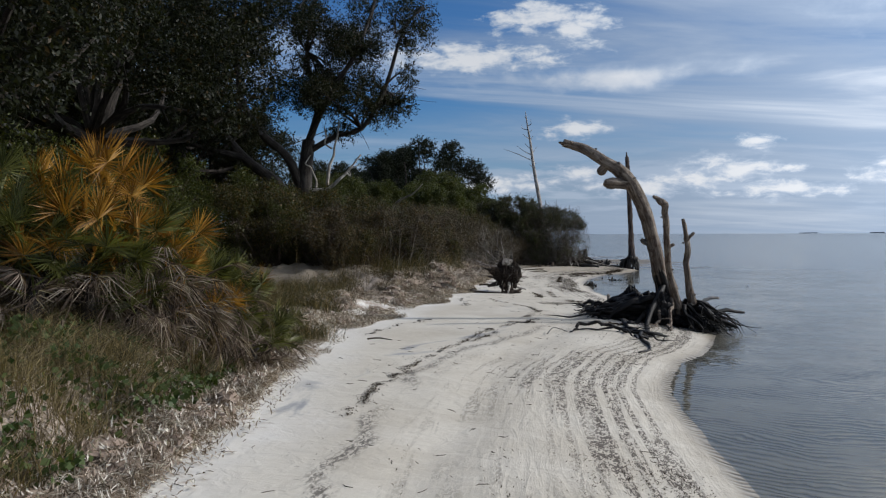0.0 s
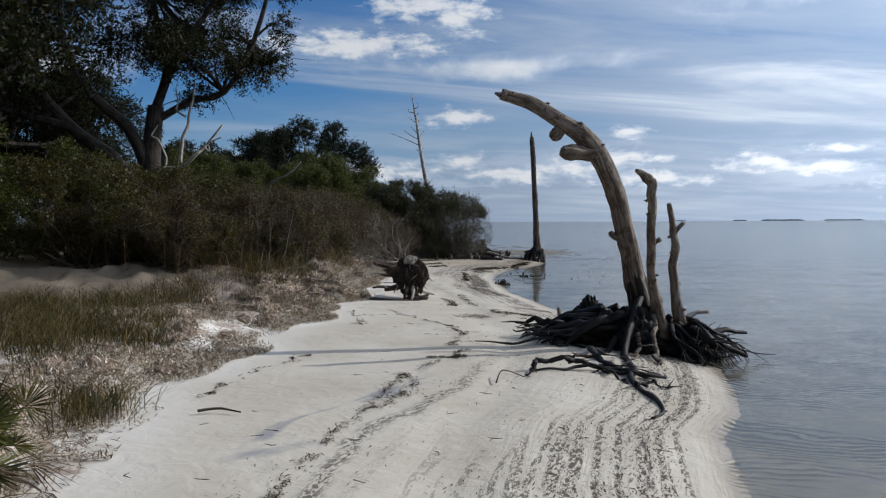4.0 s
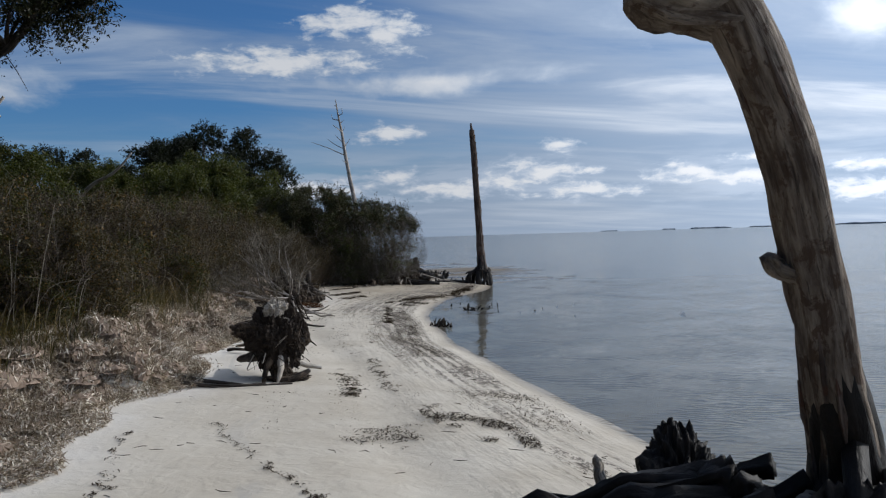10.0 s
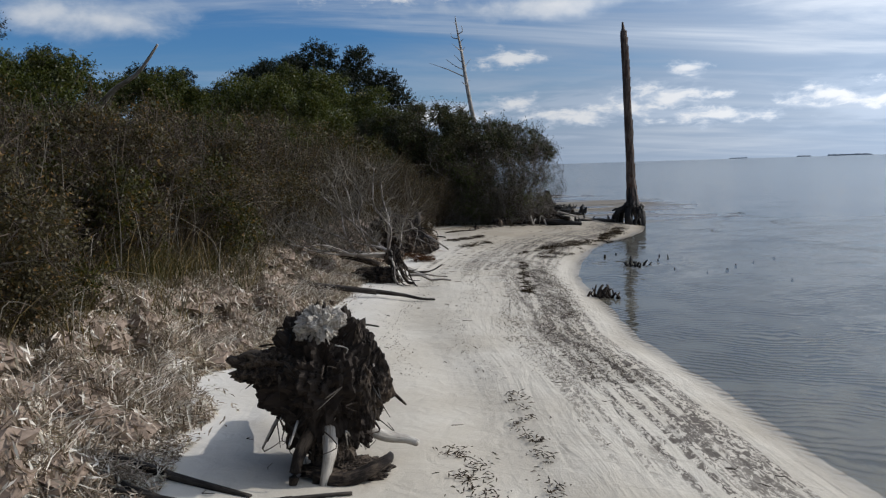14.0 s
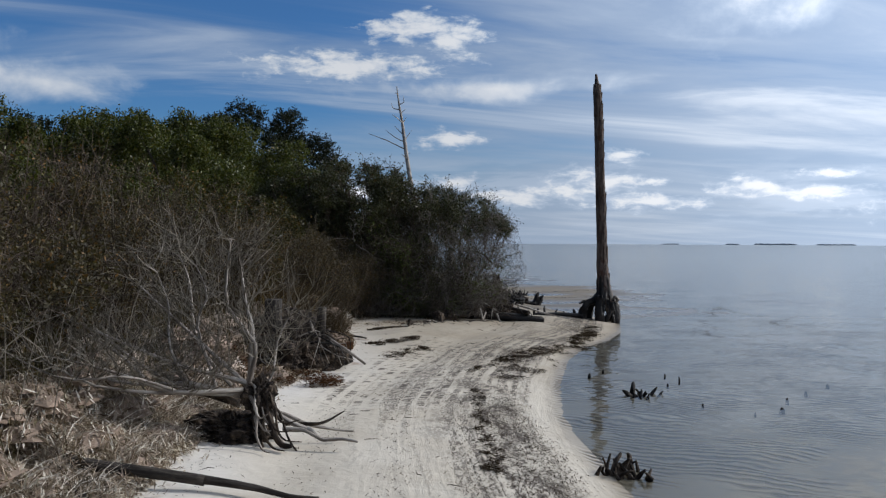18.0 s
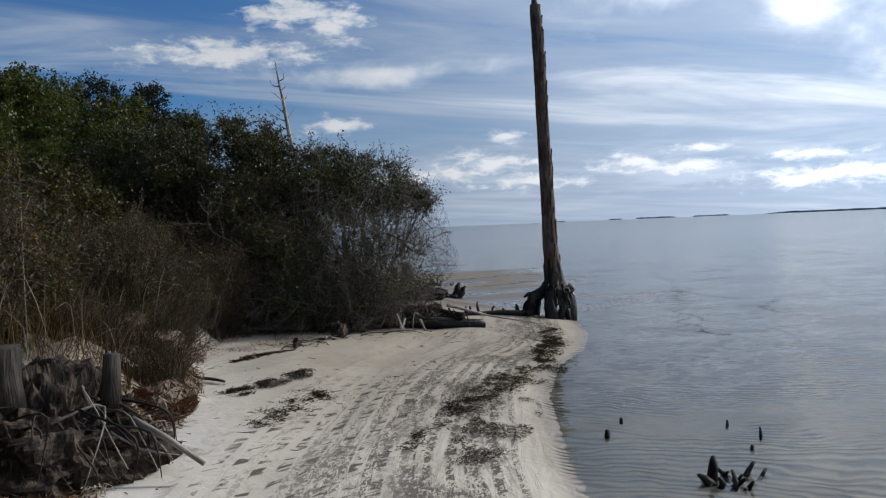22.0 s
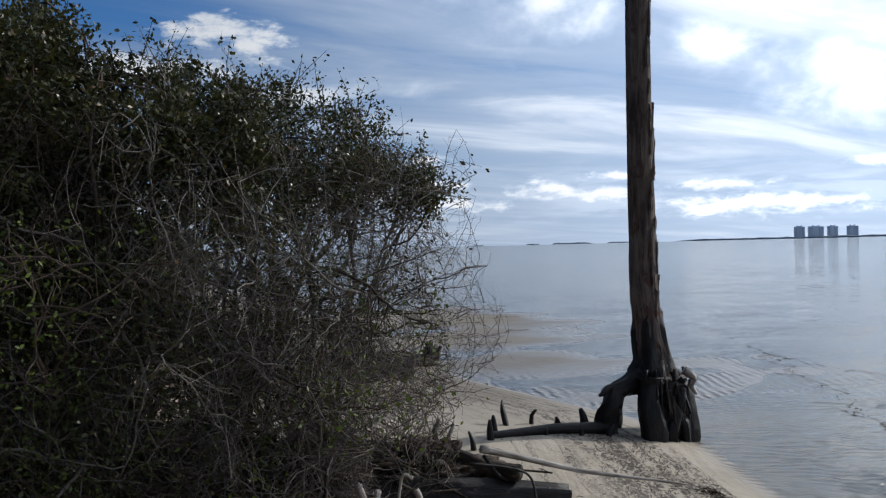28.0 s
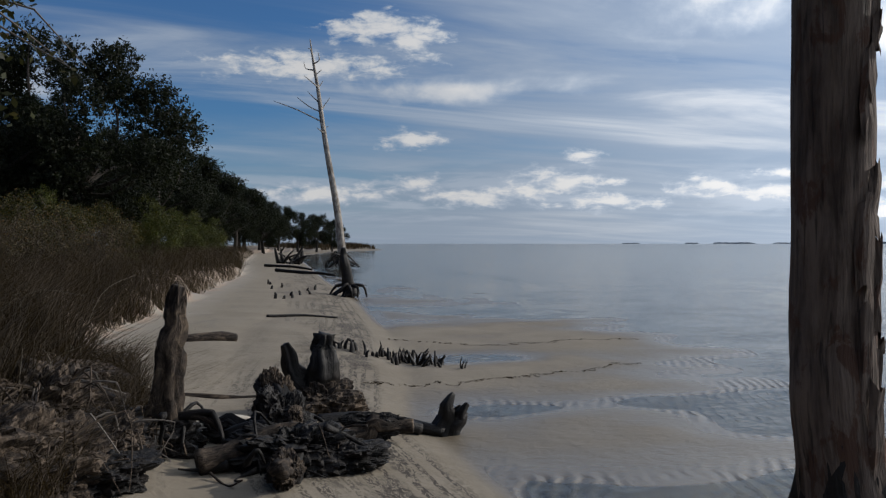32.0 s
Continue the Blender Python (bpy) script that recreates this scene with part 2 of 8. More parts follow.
MAT = {
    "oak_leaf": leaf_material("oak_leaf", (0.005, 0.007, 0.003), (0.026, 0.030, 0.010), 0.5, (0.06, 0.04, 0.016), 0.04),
    "bush_leaf": leaf_material("bush_leaf", (0.017, 0.024, 0.007), (0.10, 0.115, 0.026), 0.4, (0.13, 0.11, 0.03), 0.05),
    "myrtle_leaf": leaf_material("myrtle_leaf", (0.017, 0.019, 0.007), (0.082, 0.080, 0.022), 0.45, (0.16, 0.10, 0.03), 0.10),
    "scrub_leaf": leaf_material("scrub_leaf", (0.034, 0.029, 0.017), (0.125, 0.105, 0.055), 0.5, (0.17, 0.10, 0.035), 0.10),
    "point_leaf": leaf_material("point_leaf", (0.020, 0.024, 0.012), (0.085, 0.088, 0.036), 0.35, (0.13, 0.08, 0.04), 0.03, 0.18),
    # far trees: the cloud shade beyond the point is put into darker greens
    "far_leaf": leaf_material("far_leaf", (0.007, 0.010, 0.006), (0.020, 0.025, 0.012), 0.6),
    "ground_leaf": leaf_material("ground_leaf", (0.035, 0.060, 0.018), (0.10, 0.13, 0.045), 0.5),
    "palm_green": leaf_material("palm_green", (0.030, 0.038, 0.012), (0.17, 0.175, 0.05), 0.35),
    "palm_orange": leaf_material("palm_orange", (0.17, 0.075, 0.012), (0.46, 0.25, 0.04), 0.4),
    "palm_dead": leaf_material("palm_dead", (0.03, 0.020, 0.014), (0.20, 0.15, 0.115), 0.7, (0.40, 0.34, 0.28), 0.08),
    "dry_grass": leaf_material("dry_grass", (0.085, 0.066, 0.034), (0.27, 0.215, 0.115), 0.7, (0.34, 0.27, 0.12), 0.05),
    "reed": leaf_material("reed", (0.030, 0.021, 0.011), (0.105, 0.074, 0.036), 0.7, (0.24, 0.17, 0.075), 0.08),
    # brown far grass, toned down further to carry that cloud shade
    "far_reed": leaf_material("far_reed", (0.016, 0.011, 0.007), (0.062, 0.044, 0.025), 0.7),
    "green_grass": leaf_material("green_grass", (0.028, 0.027, 0.010), (0.095, 0.082, 0.032), 0.6, (0.22, 0.16, 0.07), 0.22),
    "green_sprig": leaf_material("green_sprig", (0.05, 0.075, 0.015), (0.13, 0.17, 0.035), 0.45, None, 0.0, 0.25),
    "twig": leaf_material("twig", (0.030, 0.022, 0.016), (0.11, 0.084, 0.063), 0.8, None, 0.0, 0.0),
    "grey_twig": leaf_material("grey_twig", (0.06, 0.050, 0.042), (0.24, 0.212, 0.185), 0.8, None, 0.0, 0.0),
    "pale_twig": leaf_material("pale_twig", (0.10, 0.086, 0.072), (0.31, 0.28, 0.24), 0.8),
    "litter": leaf_material("litter", (0.125, 0.087, 0.056), (0.575, 0.485, 0.395), 0.85, (0.72, 0.665, 0.58), 0.22, 0.1),
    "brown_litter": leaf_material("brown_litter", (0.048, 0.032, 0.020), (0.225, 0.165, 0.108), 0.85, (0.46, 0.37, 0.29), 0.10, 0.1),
    "wrack": leaf_material("wrack", (0.018, 0.013, 0.009), (0.070, 0.048, 0.032), 0.75),
    "brown_weed": leaf_material("brown_weed", (0.04, 0.018, 0.010), (0.13, 0.060, 0.030), 0.8),
    "bark": wood_material("bark", (0.014, 0.011, 0.009), (0.075, 0.063, 0.052), (26, 26, 4), 0.85, (0.38, 0.66), 0.8),
    "silver_wood": wood_material("silver_wood", (0.13, 0.105, 0.085), (0.46, 0.42, 0.37), (26, 26, 2.2), 0.75, (0.38, 0.62), 0.7),
    "arch_wood": wood_material("arch_wood", (0.065, 0.046, 0.034), (0.28, 0.23, 0.18), (30, 30, 4.0), 0.8, (0.36, 0.64), 1.0, (0.070, 0.043, 0.028)),
    "snag_bark": wood_material("snag_bark", (0.038, 0.026, 0.021), (0.17, 0.13, 0.105), (24, 24, 2.6), 0.85, (0.36, 0.64), 1.0, (0.075, 0.037, 0.024)),
    "black_root": wood_material("black_root", (0.004, 0.0035, 0.003), (0.025, 0.019, 0.016), (16, 16, 6), 0.6, (0.40, 0.75), 0.8),
    "root_brown": wood_material("root_brown", (0.012, 0.008, 0.006), (0.175, 0.130, 0.092), (18, 18, 7), 0.85, (0.42, 0.72), 1.0),
    "pale_root": wood_material("pale_root", (0.17, 0.14, 0.115), (0.50, 0.46, 0.40), (20, 20, 3), 0.8, (0.35, 0.6), 0.6),
}


def ground_material():
    m, n = material("beach_sand")
    pos = n.add("ShaderNodeNewGeometry").outputs["Position"]
    x, y, z = n.xyz(pos)
    shore = n.add("ShaderNodeAttribute", attribute_name="inland").outputs["Fac"]
    bank = n.add("ShaderNodeAttribute", attribute_name="bank").outputs["Fac"]
    fine = n.noise(pos, 160.0, 3.0, 0.7)
    mid = n.noise(pos, 1.1, 5.0, 0.6)
    lump = n.noise(pos, 9.0, 4.0, 0.6)
    sand = n.mix(n.step(mid, 0.3, 0.7), (0.51, 0.455, 0.37), (0.61, 0.56, 0.475))
    sand = n.mix(n.step(fine, 0.35, 0.75), sand, n.mix(1.0, sand, (0.80, 0.78, 0.75), "MULTIPLY"))
    # pale, powdery sand on the upper beach
    sand = n.mix(n.step(n.math("SUBTRACT", bank, n.math("MULTIPLY", mid, 1.6)), -2.0, -0.8), sand, (0.69, 0.655, 0.60))
    # grey mineral drifts in the wheel rut
    drift = n.noise(n.vec(n.math("MULTIPLY", shore, 1.9), n.math("MULTIPLY", y, 0.55), 2.0), 1.0, 4.0, 0.6, 0.8)
    rut = n.math("MULTIPLY", n.step(shore, 2.75, 3.1), n.math("SUBTRACT", 1.0, n.step(shore, 3.3, 3.8)))
    sand = n.mix(n.math("MULTIPLY", n.math("MULTIPLY", n.step(drift, 0.52, 0.64), rut), n.math("MULTIPLY_ADD", n.step(y, 13.0, 16.0), -0.55, 0.8)), sand, (0.23, 0.235, 0.25))
    # dark weed combed into lines along the shore
    lines = n.noise(n.vec(n.math("MULTIPLY", shore, 7.5), n.math("MULTIPLY", y, 0.32), 0.0), 1.0, 3.0, 0.55, 0.7)
    bits = n.noise(n.vec(n.math("MULTIPLY", shore, 30.0), n.math("MULTIPLY_ADD", shore, 6.0, n.math("MULTIPLY", y, 11.0)), 4.0), 1.0, 4.0, 0.62, 1.4)
    big = n.noise(n.vec(n.math("MULTIPLY", shore, 0.9), n.math("MULTIPLY", y, 0.22), 9.0), 1.0, 3.0, 0.5)
    zone = n.math("MULTIPLY", n.step(shore, 0.18, 0.5), n.math("SUBTRACT", 1.0, n.step(shore, 1.0, 2.9)))
    weed = n.math("MULTIPLY", n.step(lines, 0.52, 0.57), n.step(bits, 0.48, 0.52))
    weed = n.math("MULTIPLY", weed, n.math("MULTIPLY", zone, n.step(big, 0.40, 0.50)))
    rows = n.add("ShaderNodeTexWave", {"Vector": n.vec(shore, n.math("MULTIPLY", y, 0.10)), "Scale": 2.1, "Distortion": 1.1, "Detail": 2.0, "Detail Scale": 0.8}, bands_direction="X").outputs["Fac"]
    tread = n.math("MULTIPLY", n.step(rows, 0.62, 0.80), n.step(bits, 0.48, 0.53))
    tread = n.math("MULTIPLY", tread, n.math("MULTIPLY", n.step(shore, 0.28, 0.4), n.math("SUBTRACT", 1.0, n.step(shore, 0.95, 1.5))))
    mats = n.noise(n.vec(n.math("MULTIPLY", shore, 2.6), n.math("MULTIPLY", y, 0.9), 8.0), 1.0, 5.0, 0.65, 0.8)
    mats = n.math("MULTIPLY", n.step(mats, n.math("MULTIPLY_ADD", n.step(y, 25.0, 32.0), -0.06, 0.52), 0.60), n.math("MULTIPLY", n.step(bits, 0.40, 0.50), n.math("MULTIPLY", n.step(shore, 0.3, 0.5), n.math("SUBTRACT", 1.0, n.step(shore, 0.9, n.math("MULTIPLY_ADD", n.step(y, 26.0, 31.0), 0.7, 1.15))))))
    weed = n.math("MAXIMUM", weed, n.math("MULTIPLY", tread, n.step(big, 0.36, 0.48)))
    weed = n.math("MAXIMUM", weed, n.math("MULTIPLY", mats, n.step(y, 17.0, 24.0)))
    lug = n.noise(n.vec(n.math("MULTIPLY", shore, 4.5), n.math("MULTIPLY_ADD", shore, 5.0, n.math("MULTIPLY", y, 6.5)), 6.0), 1.0, 4.0, 0.65, 0.9)
    lane = n.math("MULTIPLY", n.step(shore, 0.32, 0.48), n.math("SUBTRACT", 1.0, n.step(shore, 0.85, 1.1)))
    lane = n.math("MAXIMUM", lane, n.math("MULTIPLY", n.math("MULTIPLY", n.step(shore, 0.95, 1.2), n.math("SUBTRACT", 1.0, n.step(shore, 2.2, 2.6))), n.math("MULTIPLY", n.step(y, 30.0, 31.5), n.math("SUBTRACT", 1.0, n.step(y, 35.0, 37.0)))))
    lug = n.math("MULTIPLY", n.math("MULTIPLY", n.step(lug, 0.50, 0.58), n.math("MULTIPLY", lane, n.step(rows, 0.35, 0.6))), n.math("MULTIPLY", n.step(y, 18.0, 23.0), n.math("SUBTRACT", 1.0, n.step(y, 38.0, 40.5))))
    thin = n.math("MULTIPLY", n.step(shore, 1.0, 1.5), n.math("MULTIPLY", n.step(y, 15.0, 19.0), n.math("SUBTRACT", 1.0, n.step(y, 28.0, 31.0))))
    weed = n.math("MULTIPLY", weed, n.math("MULTIPLY_ADD", thin, -0.75, 1.0))
    weed = n.math("MAXIMUM", weed, lug)
    sand = n.mix(n.math("MULTIPLY", weed, 0.92), sand, (0.060, 0.044, 0.032))
    edge = n.math("ABSOLUTE", n.math("SUBTRACT", n.math("MULTIPLY_ADD", n.noise(pos, 0.8, 3.0), 0.7, n.math("MULTIPLY_ADD", shore, -1.0, 2.25)), 0.0))
    ridge = n.math("MULTIPLY", n.math("SUBTRACT", 1.0, n.step(edge, 0.02, 0.13)), n.step(bits, 0.46, 0.54))
    ridge = n.math("MULTIPLY", ridge, n.math("MULTIPLY", n.step(big, 0.38, 0.5), n.math("SUBTRACT", 1.0, n.step(y, 13.0, 17.0))))
    sand = n.mix(n.math("MULTIPLY", ridge, 0.92), sand, (0.10, 0.085, 0.07))
    # tidal sand past the point: damp grey, with cloud shade darkened into the colour
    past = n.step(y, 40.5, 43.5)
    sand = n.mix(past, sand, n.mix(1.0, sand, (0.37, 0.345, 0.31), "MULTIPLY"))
    # a weaker darkening of the sand along y on the way there
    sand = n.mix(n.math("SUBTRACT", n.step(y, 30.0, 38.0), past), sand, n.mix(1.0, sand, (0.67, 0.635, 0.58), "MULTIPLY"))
    # leaf litter on the bank, bare soil above it
    lit = n.step(n.math("ADD", n.math("ADD", bank, n.math("MULTIPLY", n.math("SUBTRACT", n.noise(pos, 1.7, 4.0, 0.6), 0.5), 2.4)), n.math("MULTIPLY", n.math("SUBTRACT", lump, 0.5), 1.2)), -0.15, 0.2)
    straw = n.noise(pos, 26.0, 5.0, 0.75, 1.5)
    litter = n.ramp(straw, (0.32, (0.10, 0.064, 0.043)), (0.50, (0.30, 0.22, 0.158)), (0.68, (0.56, 0.47, 0.385)))
    bare = n.math("MULTIPLY", n.step(n.noise(pos, 1.4, 5.0, 0.65, 0.4), 0.46, 0.54), n.math("MULTIPLY", n.math("MULTIPLY", n.step(y, 11.5, 13.0), n.math("SUBTRACT", 1.0, n.step(y, 17.5, 19.5))), n.math("SUBTRACT", 1.0, n.step(bank, 2.6, 4.5))))
    lit = n.math("MULTIPLY", lit, n.math("SUBTRACT", 1.0, bare))
    sand = n.mix(n.math("MULTIPLY", lit, 0.85), sand, litter)
    soil = n.math("MULTIPLY", n.step(bank, 1.0, 2.0), n.math("SUBTRACT", 1.0, bare))
    sand = n.mix(n.math("MULTIPLY", soil, 0.8), sand, (0.10, 0.082, 0.055))
    # damp strip by the water, and the bottom under it
    wet = n.math("SUBTRACT", 1.0, n.step(n.math("ADD", z, n.math("MULTIPLY", mid, 0.02)), 0.012, 0.06))
    damp = n.mix(1.0, sand, (0.68, 0.64, 0.58), "MULTIPLY")
    sand = n.mix(wet, sand, damp)
    # bottom darkens with depth: light absorbed by the water is put into its colour
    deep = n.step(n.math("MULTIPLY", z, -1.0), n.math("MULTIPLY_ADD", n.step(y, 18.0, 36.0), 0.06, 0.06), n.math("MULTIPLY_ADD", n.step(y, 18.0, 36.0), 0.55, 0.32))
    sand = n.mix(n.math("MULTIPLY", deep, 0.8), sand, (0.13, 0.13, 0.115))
    grassbed = n.noise(pos, 0.35, 4.0, 0.6)
    sand = n.mix(n.math("MULTIPLY", n.step(grassbed, 0.54, 0.66), n.step(n.math("MULTIPLY", z, -1.0), 0.06, 0.12)), sand, (0.12, 0.11, 0.085))
    # relief: prints and ruts on the dry sand, ripples in the shallows
    comb = n.noise(n.vec(n.math("MULTIPLY", shore, 9.0), n.math("MULTIPLY", y, 1.1), 2.0), 1.0, 4.0, 0.6, 0.6)
    prints = n.noise(pos, 6.0, 4.0, 0.55, 0.6)
    bend = n.add("ShaderNodeTexNoise", {"Vector": pos, "Scale": 0.7, "Detail": 3.0, "Roughness": 0.5}).outputs["Color"]
    bent = n.add("ShaderNodeVectorMath", {0: bend, 1: (1.1, 1.1, 0.0), 2: n.add("ShaderNodeMapping", {"Vector": pos, "Rotation": (0, 0, 0.45)}).outputs[0]}, operation="MULTIPLY_ADD").outputs[0]
    rip = n.add("ShaderNodeTexWave", {"Vector": bent, "Scale": 2.6, "Distortion": 4.0, "Detail": 3.0, "Detail Scale": 1.8}, bands_direction="Y").outputs["Fac"]
    straighter = n.add("ShaderNodeVectorMath", {0: bend, 1: (0.5, 0.5, 0.0), 2: n.add("ShaderNodeMapping", {"Vector": pos, "Rotation": (0, 0, 0.30)}).outputs[0]}, operation="MULTIPLY_ADD").outputs[0]
    across = n.add("ShaderNodeTexWave", {"Vector": straighter, "Scale": 2.5, "Distortion": 2.2, "Detail": 3.0, "Detail Scale": 1.6}, bands_direction="X").outputs["Fac"]
    rip = n.mix(n.step(y, 41.5, 43.0), rip, across)
    rip = n.math("MULTIPLY_ADD", n.step(n.noise(pos, 0.9, 3.0), 0.36, 0.62), n.math("SUBTRACT", rip, 0.7), 0.7)
    rip = n.math("MAXIMUM", rip, n.step(n.math("MULTIPLY", z, -1.0), 0.14, 0.30))
    combed = n.math("MULTIPLY", n.math("MULTIPLY", comb, n.math("SUBTRACT", 1.0, past)), n.math("SUBTRACT", 1.0, n.step(shore, 1.4, 2.2)))
    dry = n.math("ADD", n.math("MULTIPLY", combed, 0.55), n.math("ADD", n.math("MULTIPLY", prints, 0.5), n.math("MULTIPLY", fine, 0.05)))
    flats = n.math("SUBTRACT", 1.0, n.step(z, n.math("MULTIPLY", past, -0.002), n.math("MULTIPLY_ADD", past, -0.008, 0.02)))
    # ripple relief shaded in by colour: troughs multiplied darker
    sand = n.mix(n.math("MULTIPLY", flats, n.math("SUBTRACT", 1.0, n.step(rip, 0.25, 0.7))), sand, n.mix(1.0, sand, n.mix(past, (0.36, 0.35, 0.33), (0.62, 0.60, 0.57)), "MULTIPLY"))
    # submerged crests brightened, caustic light lines painted on the bottom
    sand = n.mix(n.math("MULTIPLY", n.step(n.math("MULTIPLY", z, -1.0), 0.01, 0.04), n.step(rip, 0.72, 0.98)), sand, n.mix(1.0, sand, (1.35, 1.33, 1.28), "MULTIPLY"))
    relief = n.mix(flats, dry, n.math("MULTIPLY", rip, 0.9))
    bump = n.add("ShaderNodeBump", {"Height": relief, "Strength": 0.8, "Distance": 0.035}).outputs[0]
    rough = n.math("SUBTRACT", 0.92, n.math("MULTIPLY", wet, n.math("MULTIPLY_ADD", past, 0.12, 0.55)))
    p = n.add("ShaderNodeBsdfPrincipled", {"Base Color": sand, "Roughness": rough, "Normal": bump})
    n.add("ShaderNodeOutputMaterial", {"Surface": p.outputs[0]})
    return m


def water_material():
    m, n = material("bay_water")
    pos = n.add("ShaderNodeNewGeometry").outputs["Position"]
    x, y, z = n.xyz(pos)
    calm = n.step(n.noise(n.vec(n.math("MULTIPLY", x, 0.16), n.math("MULTIPLY", y, 0.05), 6.0), 1.0, 4.0, 0.6, 0.5), 0.36, 0.64)
    # the slope of the wavelets, small ones and longer ones
    small = n.add("ShaderNodeTexNoise", {"Vector": n.vec(n.math("MULTIPLY", x, 2.4), n.math("MULTIPLY", y, 2.8)), "Scale": 2.4, "Detail": 3.0, "Roughness": 0.55, "Distortion": 1.2}).outputs["Color"]
    longer = n.add("ShaderNodeTexNoise", {"Vector": n.vec(n.math("MULTIPLY", x, 0.9), n.math("MULTIPLY", y, 1.3), 3.0), "Scale": 0.6, "Detail": 3.0, "Roughness": 0.55, "Distortion": 0.4}).outputs["Color"]
    slope = n.mix(0.35, small, longer)
    slope = n.add("ShaderNodeVectorMath", {0: slope, 1: (0.5, 0.5, 0.5)}, operation="SUBTRACT").outputs[0]
    steep = n.math("ADD", 0.18, n.math("MULTIPLY", calm, 0.34))
    slope = n.add("ShaderNodeVectorMath", {0: slope, 1: n.vec(steep, steep, 0.0)}, operation="MULTIPLY").outputs[0]
    slope = n.add("ShaderNodeVectorMath", {0: slope, 1: (0.0, 0.0, 1.0)}, operation="ADD").outputs[0]
    bump = n.add("ShaderNodeVectorMath", {0: slope}, operation="NORMALIZE").outputs[0]
    fres = n.add("ShaderNodeFresnel", {"IOR": 1.33, "Normal": bump}).outputs[0]
    clear = n.add("ShaderNodeBsdfTransparent", {"Color": (0.90, 0.91, 0.88, 1)})
    gloss = n.add("ShaderNodeBsdfGlossy", {"Color": (1, 1, 1, 1), "Roughness": 0.05, "Normal": bump})
    mixed = n.add("ShaderNodeMixShader", {0: n.math("MULTIPLY", fres, 0.68), 1: clear.outputs[0], 2: gloss.outputs[0]})
    n.add("ShaderNodeOutputMaterial", {"Surface": mixed.outputs[0]})
    return m


def plain(name, a, b, scale=3.0, rough=0.8):
    m, n = material(name)
    finish(n, n.mix(n.noise(coords(n), scale, 4.0), a, b), rough)
    return m


MAT["sand"], MAT["water"] = ground_material(), water_material()
MAT["bank_earth"] = plain("bank_earth", (0.10, 0.066, 0.046), (0.36, 0.275, 0.21), 30.0, 0.95)
# islands and towers: distance haze is mixed into these pale bluish base colours
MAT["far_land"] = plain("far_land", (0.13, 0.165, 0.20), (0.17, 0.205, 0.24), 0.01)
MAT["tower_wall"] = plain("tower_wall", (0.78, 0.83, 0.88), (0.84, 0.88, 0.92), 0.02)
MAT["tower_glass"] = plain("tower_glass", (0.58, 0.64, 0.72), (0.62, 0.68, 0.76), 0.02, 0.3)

# ---- meshes ----
rng = np.random.default_rng(7)


